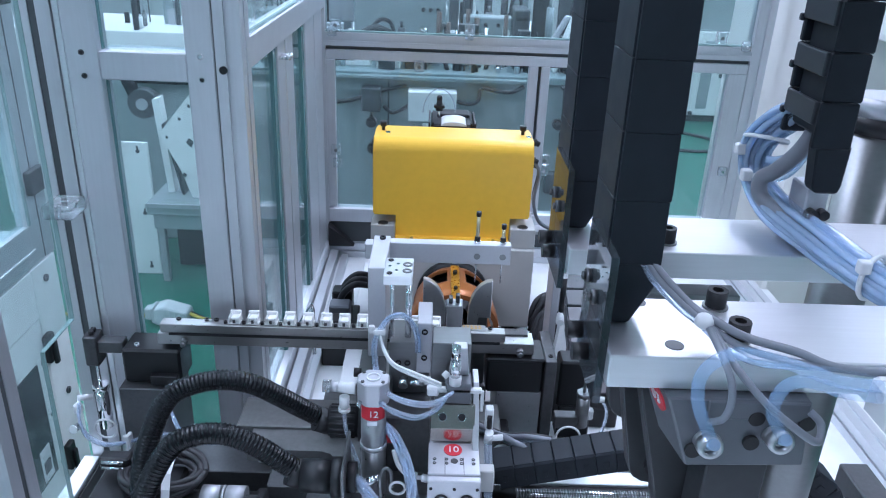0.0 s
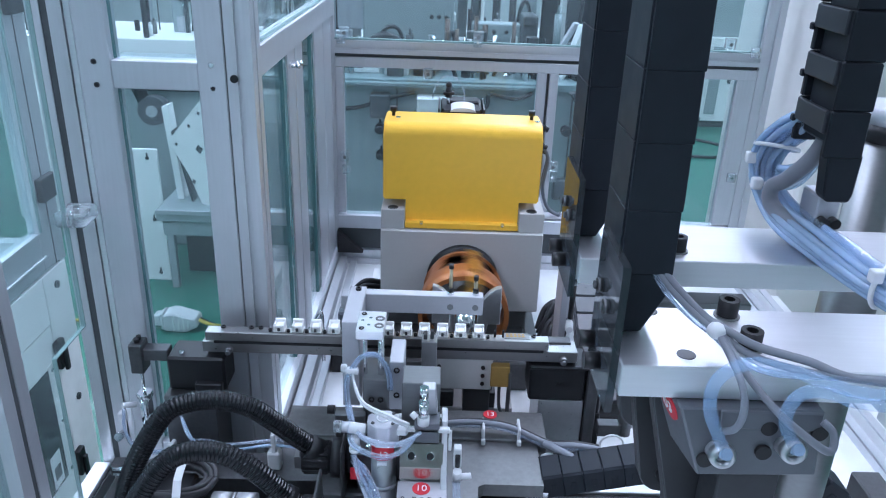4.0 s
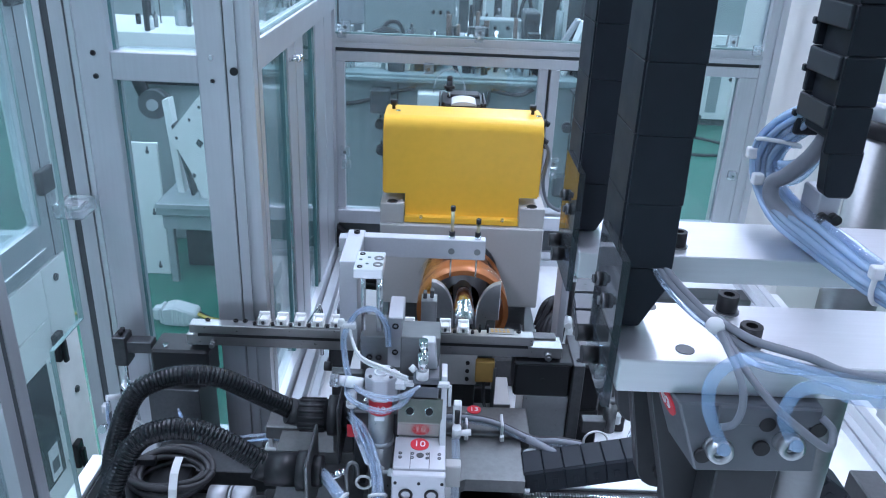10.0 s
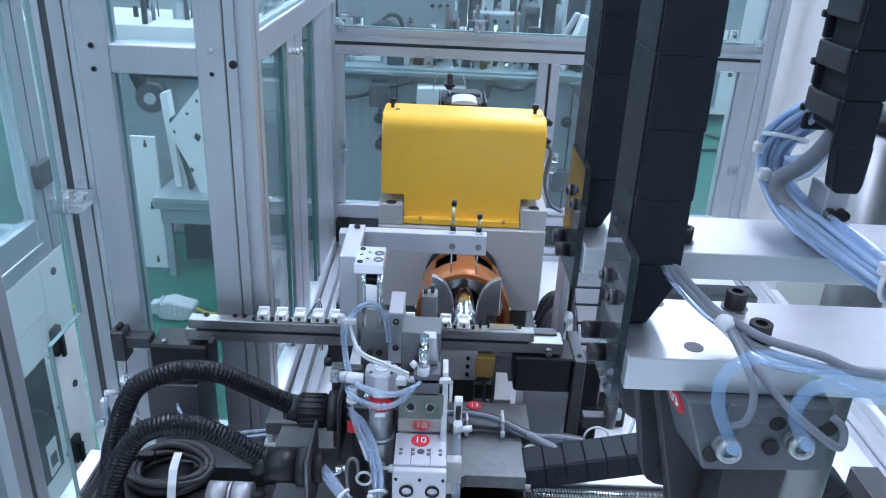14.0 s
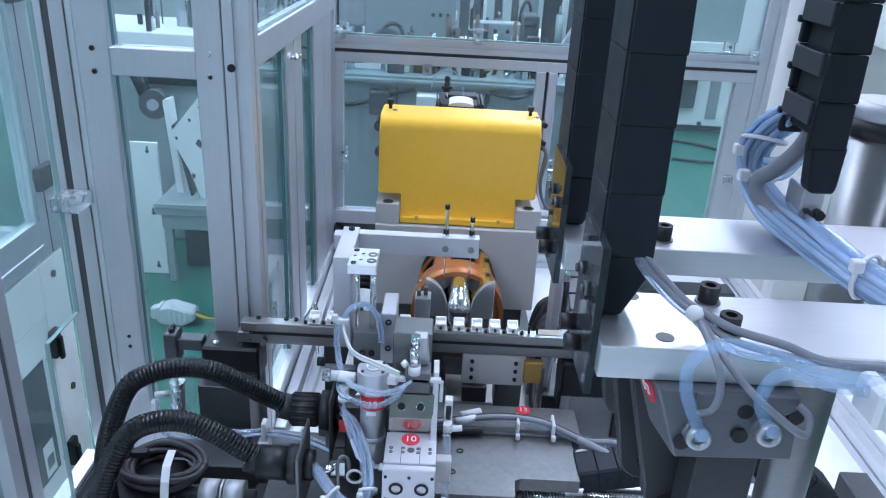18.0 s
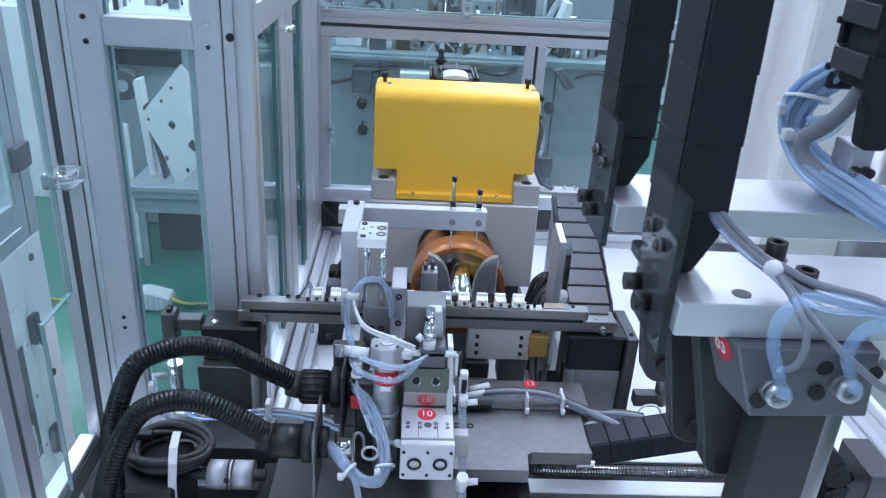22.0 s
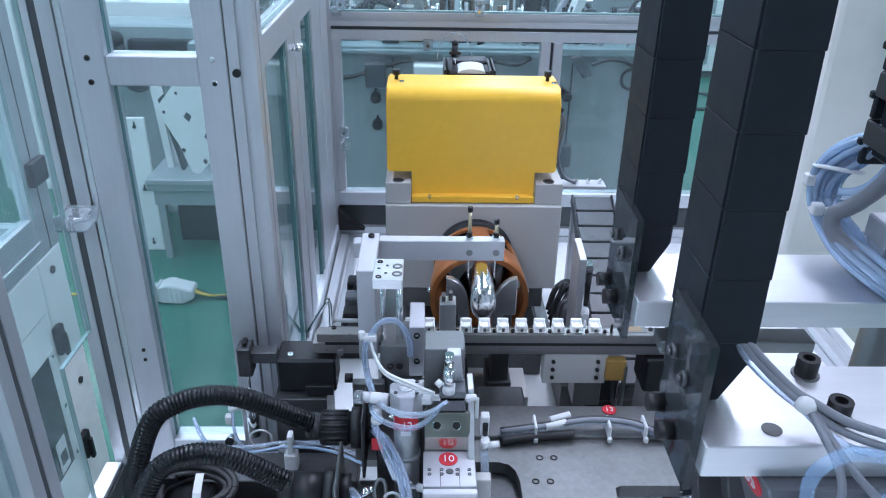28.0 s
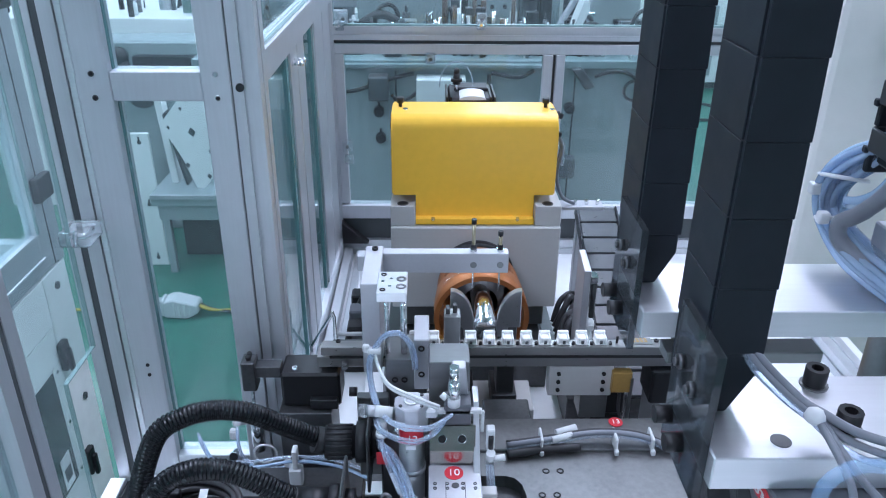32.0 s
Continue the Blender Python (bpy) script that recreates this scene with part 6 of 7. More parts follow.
wide = tall.cross(face)
d3 = part("number_disc", Shape().cyl(spot - 0.0008 * face, spot + 0.0004 * face, 0.0074, seg=28), RED, valve_b, "red sticker")
lettering(d3, "03", 0.0088, Matrix.Translation(spot + 0.0007 * face) @ Matrix((wide, tall, face)).transposed().to_4x4(), STICKER_INK)
for x, z in ((0.197, 1.3800), (0.2270, 1.3835)):
    f = part("fitting", Shape().cyl((x, -0.7280, z - 0.003), (x, -0.735, z), 0.0046, seg=16), ALU_SATIN, valve_b, "round push-in fitting")
    part("release_ring", Shape().lathe([(-0.0085, 0.0058), (-0.0105, 0.0052), (-0.0105, 0.0030), (-0.006, 0.0030), (-0.006, 0.0058)], (x, -0.7285, z), "y", 20), FIN, f, "polished ring")
    part("tube_end", Shape().cyl((x, -0.735, z), (x, -0.741, z + 0.004), 0.0026, seg=12), TUBE_BLUE, f)
for x, z in ((0.1930, 1.3720), (0.2180, 1.3770), (0.2180, 1.3900), (0.2405, 1.3880)):
    part("socket_screw", Shape().cyl((x, -0.7270, z), (x, -0.7304, z), 0.0036, seg=14), BLACK_STEEL, valve_b)
part("hanger_leg", Shape().box(0.2090, 0.2385, -0.712, -0.690, 1.05, 1.3625, 0.001), DARK_ANOD, valve_b, "dark hanging leg")
part("lever", Shape().prism([(0.174, 1.398), (0.203, 1.398), (0.2185, 1.316)] + [(0.2075 + 0.0115 * math.cos(a), 1.306 - 0.0115 * math.sin(a)) for a in [math.pi * j / 8 for j in range(9)]] + [(0.1955, 1.312)], "y", -0.688, -0.676, 0.0008), DARK_ANOD, valve_b, "dark lever")
part("lever_hole", Shape().cyl((0.2080, -0.6875, 1.3030), (0.2080, -0.6890, 1.3030), 0.0060, seg=18), BLACK_STEEL, valve_b)
for nm, cx, cz, y0, tx in (("rear_leg", 0.2072, 1.298, -0.648, 0.186), ("far_leg", 0.2128, 1.288, -0.572, 0.196)):
    rim = [(cx + 0.0145 * math.cos(a), cz - 0.0145 * math.sin(a)) for a in [math.pi * j / 8 for j in range(9)]]
    part(nm, Shape().prism([(tx - 0.0125, 1.398), (tx + 0.0165, 1.398)] + rim, "y", y0, y0 + 0.012, 0.0008), DARK_ANOD, valve_b, "dark hanging leg")
    part("leg_bolt", Shape().cyl((cx, y0 + 0.001, cz), (cx, y0 - 0.004, cz), 0.0056, seg=16), BLACK_STEEL, valve_b)

# round bright column at the edge
post = thing("guide_column", (0.381, -0.49, DECK), "bright round guide column with a dark cap", "guide column")
part("column", Shape().cyl((0.381, -0.49, DECK), (0.381, -0.49, 1.470), 0.020, seg=32), STEEL, post)
part("cap", Shape().cyl((0.381, -0.49, 1.470), (0.381, -0.49, 1.483), 0.021, seg=32), ALU_SATIN, post)
part("cap_band", Shape().cyl((0.381, -0.49, 1.458), (0.381, -0.49, 1.470), 0.0212, seg=32), BLACK_STEEL, post)
# ---- things on the deck behind the rail ----
stand = thing("sensor_stand", (0.268, 0.05, DECK), "aluminium sensor stand with black cable", "sensor stand")
part("blade", Shape().prism([(-0.055, 0.955), (-0.005, 0.955), (-0.005, 1.156), (-0.055, 1.148)], "x", 0.2465, 0.2560, 0.0008), ALU_SATIN, stand)
part("foot", Shape().box(0.235, 0.275, -0.075, 0.02, DECK, 0.955, 0.001), STEEL_DARK, stand)
part("clamp", Shape().box(0.2560, 0.2660, -0.056, -0.040, 1.128, 1.140, 0.001), CHROME, stand)
part("sensor", Shape().cyl((0.2625, -0.050, 1.075), (0.2625, -0.050, 1.128), 0.0040, seg=12), BLACK_PLASTIC, stand, "black rod sensor")
part("fitting", Shape().ball((0.2610, -0.052, 1.064), 0.0075, 12, (0.9, 1, 1.4)).cyl((0.2610, -0.060, 1.062), (0.2610, -0.052, 1.062), 0.0050, seg=12), WHITE_PLASTIC, stand)
part("lead", Shape().tube([(0.261, -0.052, 1.056), (0.258, -0.056, 1.03), (0.254, -0.06, 0.995), (0.252, -0.06, 0.955)], 0.0020, 8), WHITE_PLASTIC, stand)

tangle = thing("cable_tangle", (0.27, 0.15, DECK), "tangle of thick black cables beside the head", "cables")
rnd = random.Random(3)
for k in range(7):
    y = 0.05 + 0.015 * k
    part("cable", Shape().tube([(0.246, y, 0.95), (0.254 + rnd.uniform(0, 0.02), y + 0.02, 0.990 + rnd.uniform(-0.01, 0.015)), (0.266 + rnd.uniform(0, 0.02), y + 0.03, 0.985), (0.275, y + rnd.uniform(-0.02, 0.02), 0.94), (0.262, y, 0.89)], 0.0050, 8), CABLE_DARK, tangle)
part("strip", Shape().box(0.253, 0.268, 0.04, 0.15, DECK, 0.945, 0.001), CHAIN, tangle)
tangle_l = thing("cable_tangle", (-0.06, 0.10, DECK), "black cable and connectors beside the slide bed", "cables")
for k in range(3):
    part("cable", Shape().tube([(-0.085, 0.26 - 0.03 * k, 0.905), (-0.078, 0.24 - 0.02 * k, 0.955), (-0.055, 0.23 - 0.02 * k, 0.985), (-0.030, 0.25 - 0.02 * k, 0.975)], 0.006, 8), CABLE_DARK, tangle_l)
part("connector_base", Shape().box(-0.102, -0.050, 0.110, 0.250, DECK, 0.915, 0.002), BLACK_PLASTIC, tangle_l)
for k in range(3):
    y = 0.125 + 0.042 * k
    part("connector", Shape().box(-0.096, -0.060, y, y + 0.032, 0.915, 0.948 + 0.006 * k, 0.003), CABLE_GREY if k == 1 else BLACK_PLASTIC, tangle_l)
    part("latch", Shape().box(-0.088, -0.068, y - 0.004, y, 0.925, 0.942, 0.001), STEEL_DARK, tangle_l)
part("white_pin", Shape().cyl((-0.112, 0.112, 0.945), (-0.062, 0.112, 0.945), 0.0035, seg=8).cyl((-0.116, 0.112, 0.945), (-0.108, 0.112, 0.945), 0.0065, seg=10), WHITE_PLASTIC, tangle_l)

# flat cable chain beside the head
flat = thing("cable_chain", (0.33, 0.2, DECK), "wide flat black cable chain sloping down beside the head", "cable chain")
path = [(0.3455 - 0.0013 * k, 0.340 - 0.037 * k, 1.068 - 0.0128 * k - 0.0012 * max(0, k - 6) ** 2) for k in range(11)]
for a, b in zip(path, path[1:]):
    a, b = Vector(a), Vector(b)
    d = b - a
    m = Matrix.Translation((a + b) / 2) @ Matrix.Rotation(math.atan2(d.z, d.y), 4, "X")
    s = Shape()
    n = d.length
    s.box(-0.034, 0.034, -n * 0.485, n * 0.47, -0.006, 0.006, 0.0018, m=m)
    link = part("link", s, CHAIN_SHEEN, flat)
    for u in (-0.036, 0.036):
        part("cheek", Shape().box(u - 0.002, u + 0.002, -n * 0.54, n * 0.54, -0.010, 0.010, 0.002, m=m), CHAIN_SHEEN, link)
    part("slot", Shape().box(-0.006, 0.008, -0.002, 0.002, 0.006, 0.0068, 0.0003, m=m), BLACK_STEEL, link)

part("chain_foot", Shape().box(0.300, 0.368, -0.040, 0.010, DECK, 0.905, 0.002), BLACK_STEEL, flat)
part("chain_post", Shape().box(0.310, 0.375, 0.325, 0.345, DECK, 1.050, 0.002), ALU_SATIN, flat, "aluminium chain post")

tray = thing("deck_rail", (-0.11, 0.2, DECK), "aluminium strips along the edge of the white deck", "deck rail")
part("strip", Shape().box(-0.142, -0.125, -0.10, 0.54, DECK, 0.895, 0.001), ALU, tray)
part("strip", Shape().box(-0.118, -0.104, -0.10, 0.54, DECK, 0.885, 0.001), ALU, tray)
part("wire_handle", Shape().tube([(-0.150, 0.10, 0.93), (-0.118, 0.10, 0.985), (-0.112, 0.10, 0.985), (-0.112, 0.10, 0.90)], 0.003, 8, 2), CHROME, tray, "bent wire handle")
latch_r = thing("corner_bracket", (-0.12, 0.545, 0.9), "black corner gusset on the back frame", "bracket")
part("gusset", Shape().prism([(-0.146, 0.955), (-0.090, 0.905), (-0.146, 0.905)], "y", 0.535, 0.555, 0.001), BLACK_STEEL, latch_r)


def latch(x, y, z, side=False):
    l = thing("acrylic_latch", (x, y, z), "clear acrylic door catch with a screw", "door catch", "door catches")
    part("catch", Shape().box(x - 0.009, x + 0.009, y - 0.010, y, z - 0.010, z + 0.010, 0.0025, 2), ACRYLIC, l)
    part("screw", Shape().cyl((x, y - 0.004, z), (x, y - 0.011, z), 0.0026, seg=10), CHROME, l)


latch(0.139, BACK - 0.0005, 1.362), latch(0.041, BACK + 0.0095, 1.297), latch(-0.125, BACK + 0.0015, 1.09), latch(0.312, BACK + 0.0095, 1.085), latch(-0.132, BACK - 0.0005, 1.36), latch(0.69, BACK - 0.0005, 1.36), latch(0.690, BACK + 0.0015, 1.10)
# ---- machines and things beyond the guards ----
def clutter(parent, rnd, x0, x1, y0, y1, z, n, tall):
    mats = [ALU_SATIN, STEEL, BLACK_PLASTIC, STEEL_DARK, MACHINE_GREY, CABLE_DARK, CHROME, DARK_GREY, PANEL_WHITE, BLACK_STEEL]
    for _ in range(n):
        x, y = rnd.uniform(x0, x1), rnd.uniform(y0, y1)
        w, d, h = rnd.uniform(0.012, 0.06), rnd.uniform(0.012, 0.05), rnd.uniform(0.02, tall)
        mat = rnd.choice(mats)
        kind = rnd.random()
        if kind < 0.45:
            part("block", Shape().box(x - w / 2, x + w / 2, y - d / 2, y + d / 2, z, z + h, 0.002), mat, parent)
        elif kind < 0.7:
            part("cylinder", Shape().cyl((x, y, z), (x, y, z + h), w * 0.25, seg=14).cyl((x, y, z + h), (x, y, z + h * 1.2), w * 0.1, seg=10), mat, parent)
        elif kind < 0.85:
            part("arm", Shape().box(x - w * 1.2, x + w * 1.2, y - 0.012, y + 0.012, z + h, z + h + 0.02, 0.002).box(x - 0.01, x + 0.01, y - 0.01, y + 0.01, z, z + h, 0.001), mat, parent)
        else:
            part("cable", Shape().tube([(x - w, y, z), (x - w * 0.5, y, z + h), (x + w * 0.5, y + 0.02, z + h), (x + w, y, z)], 0.006, 8), CABLE_DARK, parent)


def fittings(parent, rnd, x0, x1, y0, y1, z, n):
    """Small bright valves, nuts and rods standing on a machine bed."""
    for _ in range(n):
        x, y, r, h = rnd.uniform(x0, x1), rnd.uniform(y0, y1), rnd.uniform(0.003, 0.009), rnd.uniform(0.015, 0.085)
        mat = rnd.choice([CHROME, CHROME, ALU_BRIGHT, WHITE_PLASTIC, BLACK_PLASTIC, DARK_GREY])
        s = Shape().cyl((x, y, z), (x, y, z + h), r, seg=10).cyl((x, y, z + 0.6 * h), (x, y, z + 0.75 * h), 1.6 * r, seg=6)
        if rnd.random() < 0.5:
            s.cyl((x - 2.5 * r, y, z + 0.85 * h), (x + 2.5 * r, y, z + 0.85 * h), 0.6 * r, seg=8)
        part("fitting", s, mat, parent)


rnd = random.Random(21)
line_a = thing("assembly_machine", (0.3, 1.35, 0), "grey assembly machine bed crowded with small devices", "machine")
part("body", Shape().box(-0.55, 0.66, 1.05, 1.75, 0.10, 1.17, 0.004), MACHINE_GREY, line_a)
part("top", Shape().box(-0.57, 0.68, 1.03, 1.77, 1.17, 1.19, 0.002), MACHINE_TEAL, line_a)
part("plinth", Shape().box(-0.5, 0.61, 1.1, 1.7, 0, 0.10), DARK_GREY, line_a)
part("lid", Shape().prism([(1.05, 1.168), (1.02, 1.172), (1.02, 1.182), (1.30, 1.215), (1.30, 1.168)], "x", -0.205, 0.330, 0.002), MACHINE_TEAL, line_a, "grey-green sloping lid")
for x, z in ((-0.094, 1.053), (-0.091, 0.980)):
    part("knob", Shape().cyl((x, 1.050, z), (x, 1.030, z), 0.014, seg=16).cyl((x, 1.03, z), (x, 1.02, z), 0.009, seg=12), BLACK_PLASTIC, line_a, "black knob")
    part("knob_stem", Shape().cyl((x, 1.045, z + 0.012), (x, 1.045, z + 0.024), 0.003, seg=8), BLACK_PLASTIC, line_a)
part("switch_box", Shape().box(-0.118, -0.066, 1.0, 1.05, 1.09, 1.152, 0.003), DARK_GREY, line_a, "dark switch box")
part("junction_box", Shape().box(0.006, 0.133, 0.99, 1.05, 1.07, 1.150, 0.003), PANEL_WHITE, line_a, "pale junction box")
part("sensor_box", Shape().box(0.045, 0.075, 0.985, 0.99, 1.045, 1.068, 0.002), WHITE_PLASTIC, line_a)
part("panel_joint", Shape().box(-0.0505, -0.0465, 1.046, 1.051, 0.12, 1.16), DARK_GREY, line_a)
part("panel_joint", Shape().box(0.420, 0.424, 1.046, 1.051, 0.12, 1.16), DARK_GREY, line_a)
for pts in ([(-0.195, 1.035, 1.105), (-0.15, 1.03, 1.112), (-0.11, 1.03, 1.125), (-0.05, 1.03, 1.145), (0.0, 1.035, 1.155)],
            [(-0.06, 1.03, 1.10), (-0.035, 1.02, 1.085), (0.0, 1.03, 1.10), (0.02, 1.04, 1.12)],
            [(0.13, 1.03, 1.12), (0.165, 1.02, 1.115), (0.190, 1.02, 1.125), (0.195, 1.03, 1.155)],
            [(0.20, 1.03, 1.158), (0.27, 1.02, 1.150), (0.31, 1.03, 1.165)]):
    part("cable", Shape().tube(pts, 0.0055, 8), CABLE_DARK, line_a)
part("knob", Shape().cyl((0.411, 1.050, 1.064), (0.411, 1.030, 1.064), 0.014, seg=16).cyl((0.411, 1.03, 1.064), (0.411, 1.02, 1.064), 0.009, seg=12), BLACK_PLASTIC, line_a, "black knob")
part("limit_switch", Shape().prism([(0.405, 1.172), (0.432, 1.176), (0.470, 1.128), (0.446, 1.118)], "y", 1.010, 1.050, 0.003), DARK_GREY, line_a, "dark slanted switch box")
part("cable_ring", Shape().tube([(0.577 + 0.026 * math.cos(a), 1.035, 1.112 + 0.026 * math.sin(a)) for a in [math.tau * k / 14 for k in range(15)]], 0.0045, 8, 3), CABLE_DARK, line_a, "coiled dark cable")
part("cable", Shape().tube([(0.470, 1.03, 1.150), (0.51, 1.02, 1.165), (0.555, 1.03, 1.158), (0.60, 1.03, 1.135), (0.64, 1.03, 1.15)], 0.0050, 8), CABLE_DARK, line_a)
part("socket_box", Shape().box(0.388, 0.436, 1.020, 1.050, 0.870, 0.930, 0.004), DARK_GREY, line_a, "dark socket box")
# tall devices on the bed, behind the upper pane
dev = [(-0.245, -0.165, 1.27, 1.40, ALU_SATIN), (-0.165, 0.10, 1.19, 1.42, MACHINE_GREY), (0.020, 0.105, 1.30, 1.325, PANEL_WHITE), (0.155, 0.30, 1.22, 1.30, MACHINE_GREY), (0.30, 0.345, 1.20, 1.33, DARK_GREY), (0.50, 0.64, 1.19, 1.37, MACHINE_GREY), (-0.45, -0.27, 1.19, 1.30, MACHINE_TEAL)]
for x0, x1, z0, z1, mat in dev:
    part("device_housing", Shape().box(x0, x1, 1.30 + 0.05 * (z0 > 1.2), 1.42, z0, z1, 0.006, 2), mat, line_a)
    for k in range(3):
        hx = x0 + (x1 - x0) * (k + 0.7) / 4
        part("device_screw", Shape().cyl((hx, 1.299, z0 + 0.8 * (z1 - z0)), (hx, 1.293, z0 + 0.8 * (z1 - z0)), 0.006, seg=10), BLACK_STEEL, line_a)
part("hose", Shape().tube([(-0.175, 1.22, 1.215), (-0.14, 1.21, 1.255), (-0.09, 1.21, 1.275), (-0.04, 1.21, 1.25), (0.0, 1.20, 1.21), (0.06, 1.20, 1.20)], 0.012, 10), CABLE_DARK, line_a, "thick black hose")
for k in range(9):
    x = 0.055 + 0.026 * k
    part("copper_post" if k % 3 else "steel_post", Shape().cyl((x, 1.16 + 0.02 * (k % 2), 1.19), (x, 1.16 + 0.02 * (k % 2), 1.27 + 0.012 * (k * 5 % 7)), 0.006 + 0.002 * (k % 2), seg=10), BROWN if k % 3 else CHROME, line_a)
part("bright_tray", Shape().box(-0.25, -0.10, 1.10, 1.26, 1.19, 1.222, 0.003), PANEL_WHITE, line_a, "white tray")
part("bright_tray", Shape().box(-0.085, -0.02, 1.08, 1.16, 1.19, 1.212, 0.003), PANEL_WHITE, line_a, "white tray")
part("sloping_sheet", Shape().prism([(0.395, 1.19), (0.402, 1.19), (0.455, 1.30), (0.455, 1.33), (0.440, 1.33)], "y", 1.10, 1.17, 0.001), PANEL_WHITE, line_a, "white sloping sheet")
part("slant_rail", Shape().prism([(0.36, 1.20), (0.375, 1.20), (0.445, 1.33), (0.430, 1.33)], "y", 1.18, 1.21, 0.002), ALU_SATIN, line_a)
clutter(line_a, rnd, -0.5, 0.63, 1.08, 1.28, 1.19, 75, 0.10)
clutter(line_a, rnd, -0.5, 0.63, 1.45, 1.7, 1.19, 50, 0.30)
fittings(line_a, rnd, -0.30, 0.62, 1.06, 1.24, 1.19, 90)
line_a2 = thing("assembly_machine", (0.3, 2.4, 0), "pale assembly machine with bright lit devices", "machine")
part("body", Shape().box(-0.5, 0.90, 2.2, 2.9, 0.0, 1.10, 0.004), PANEL_WHITE, line_a2)
clutter(line_a2, rnd, -0.5, 0.85, 2.2, 2.6, 1.10, 60, 0.40)
line_c = thing("assembly_machine", (2.4, 5.8, 0), "white machine cabinet across the aisle", "machine")
part("body", Shape().box(1.2, 4.2, 5.44, 6.4, 0.06, 0.75, 0.006), PANEL_WHITE, line_c)
part("upper_body", Shape().box(1.2, 4.2, 5.50, 6.4, 0.75, 1.30, 0.006), MACHINE_GREY, line_c, "grey upper casing")
part("plinth", Shape().box(1.25, 4.15, 5.48, 6.35, 0.0, 0.06), DARK_GREY, line_c)
for dx in (2.29, 3.05):
    part("recess", Shape().box(dx, dx + 0.09, 5.434, 5.442, 0.12, 0.68, 0.001), MACHINE_GREY, line_c, "grey recessed strip")
part("device", Shape().box(2.02, 2.16, 5.36, 5.44, 0.22, 0.62, 0.01).cyl((2.09, 5.36, 0.50), (2.09, 5.30, 0.50), 0.05, seg=14), DARK_GREY, line_c, "dark device")
for dx, dz in ((2.46, 0.62), (2.62, 0.62), (2.46, 0.40), (1.95, 0.12), (2.25, 0.08)):
    part("knob", Shape().cyl((dx, 5.44, dz), (dx, 5.42, dz), 0.018, seg=10), DARK_GREY, line_c)
for k in range(5):
    part("vent", Shape().box(1.95 + 0.22 * k, 2.08 + 0.22 * k, 5.494, 5.501, 1.16, 1.18), PANEL_WHITE, line_c)
clutter(line_c, rnd, 1.3, 4.1, 5.55, 6.2, 1.30, 50, 0.5)

# bench with leaning sheet panels, seen through the narrow panel
bench = thing("work_bench", (-1.0, 2.35, 0), "steel bench with a grey top and a black shade box below", "bench")
part("top", Shape().box(-1.15, -0.45, 2.10, 2.60, 0.33, 0.385, 0.003), MACHINE_GREY, bench)
part("edge", Shape().box(-1.15, -0.45, 2.092, 2.10, 0.365, 0.385, 0.001), ALU_SATIN, bench)
# set-back black box paints the deep shade beneath the bench top
part("under_bench_shade", Shape().box(-1.10, -0.50, 2.30, 2.55, 0.0, 0.33, 0.003), BLACK_PLASTIC, bench)
part("apron", Shape().box(-1.13, -0.47, 2.115, 2.13, 0.26, 0.33, 0.002), MACHINE_GREY, bench)
for bx in (-1.12, -0.50):
    part("leg", Shape().box(bx, bx + 0.03, 2.12, 2.15, 0.0, 0.33, 0.002), MACHINE_GREY, bench)
for k, (x0, x1, t0) in enumerate(((-1.115, -1.085, 0.80), (-1.075, -1.065, 0.70), (-1.05, -1.03, 0.66))):
    sh = thing("sheet_panel", (x0, 2.2, 0.385), "white sheet panel leaning on the bench", "sheet panel", "leaning panels")
    part("sheet", Shape().prism([(x0 - 0.01, t0), (x1 - 0.01, t0 + 0.01), (x1 + 0.02 + 0.03 * k, 0.385), (x0 + 0.02 + 0.03 * k, 0.385)], "y", 2.24 - 0.03 * k, 2.30 - 0.03 * k, 0.001), PANEL_WHITE if k != 1 else DARK_GREY, sh)
tilt = thing("sheet_panel", (-0.9, 2.15, 0.385), "white sheet panel with holes leaning at a slant", "sheet panel", "leaning panels")
quad = [(-1.078, 0.678), (-0.893, 0.900), (-0.690, 0.650), (-0.935, 0.387)]
part("sheet", Shape().prism(quad, "y", 2.150, 2.156, 0.001), PANEL_WHITE, tilt)
for u, v, w in ((-0.985, 0.745, 0.007), (-0.940, 0.800, 0.007), (-1.045, 0.665, 0.007), (-0.950, 0.645, 0.016), (-0.870, 0.560, 0.022), (-0.830, 0.735, 0.035), (-0.90, 0.45, 0.010), (-0.985, 0.50, 0.010)):
    part("hole", Shape().prism([(u - w, v), (u - 0.2 * w, v + 1.3 * w), (u + w, v + 0.2 * w), (u + 0.2 * w, v - 1.3 * w)], "y", 2.1480, 2.1495), DARK_GREY, tilt)
white = thing("sheet_panel", (-1.27, 2.2, 0), "tall white sheet panel with keyhole slots standing on the floor", "sheet panel", "leaning panels")
part("sheet", Shape().box(-1.42, -1.150, 2.195, 2.21, 0.0, 0.625, 0.003), PANEL_WHITE, white)
for x, z in ((-1.194, 0.585), (-1.194, 0.30), (-1.194, 0.04), (-1.36, 0.05)):
    part("keyhole", Shape().cyl((x, 2.1945, z), (x, 2.193, z), 0.009, seg=12).box(x - 0.004, x + 0.004, 2.193, 2.1945, z, z + 0.024), DARK_GREY, white)
grind = thing("bench_device", (-1.15, 2.5, 0), "dark bench device with a round wheel", "device")
part("body", Shape().box(-1.50, -0.95, 2.60, 2.80, 0.0, 0.93, 0.01), MACHINE_GREY, grind)
part("wheel", Shape().cyl((-1.235, 2.42, 0.735), (-1.235, 2.48, 0.735), 0.066, seg=24), DARK_GREY, grind)
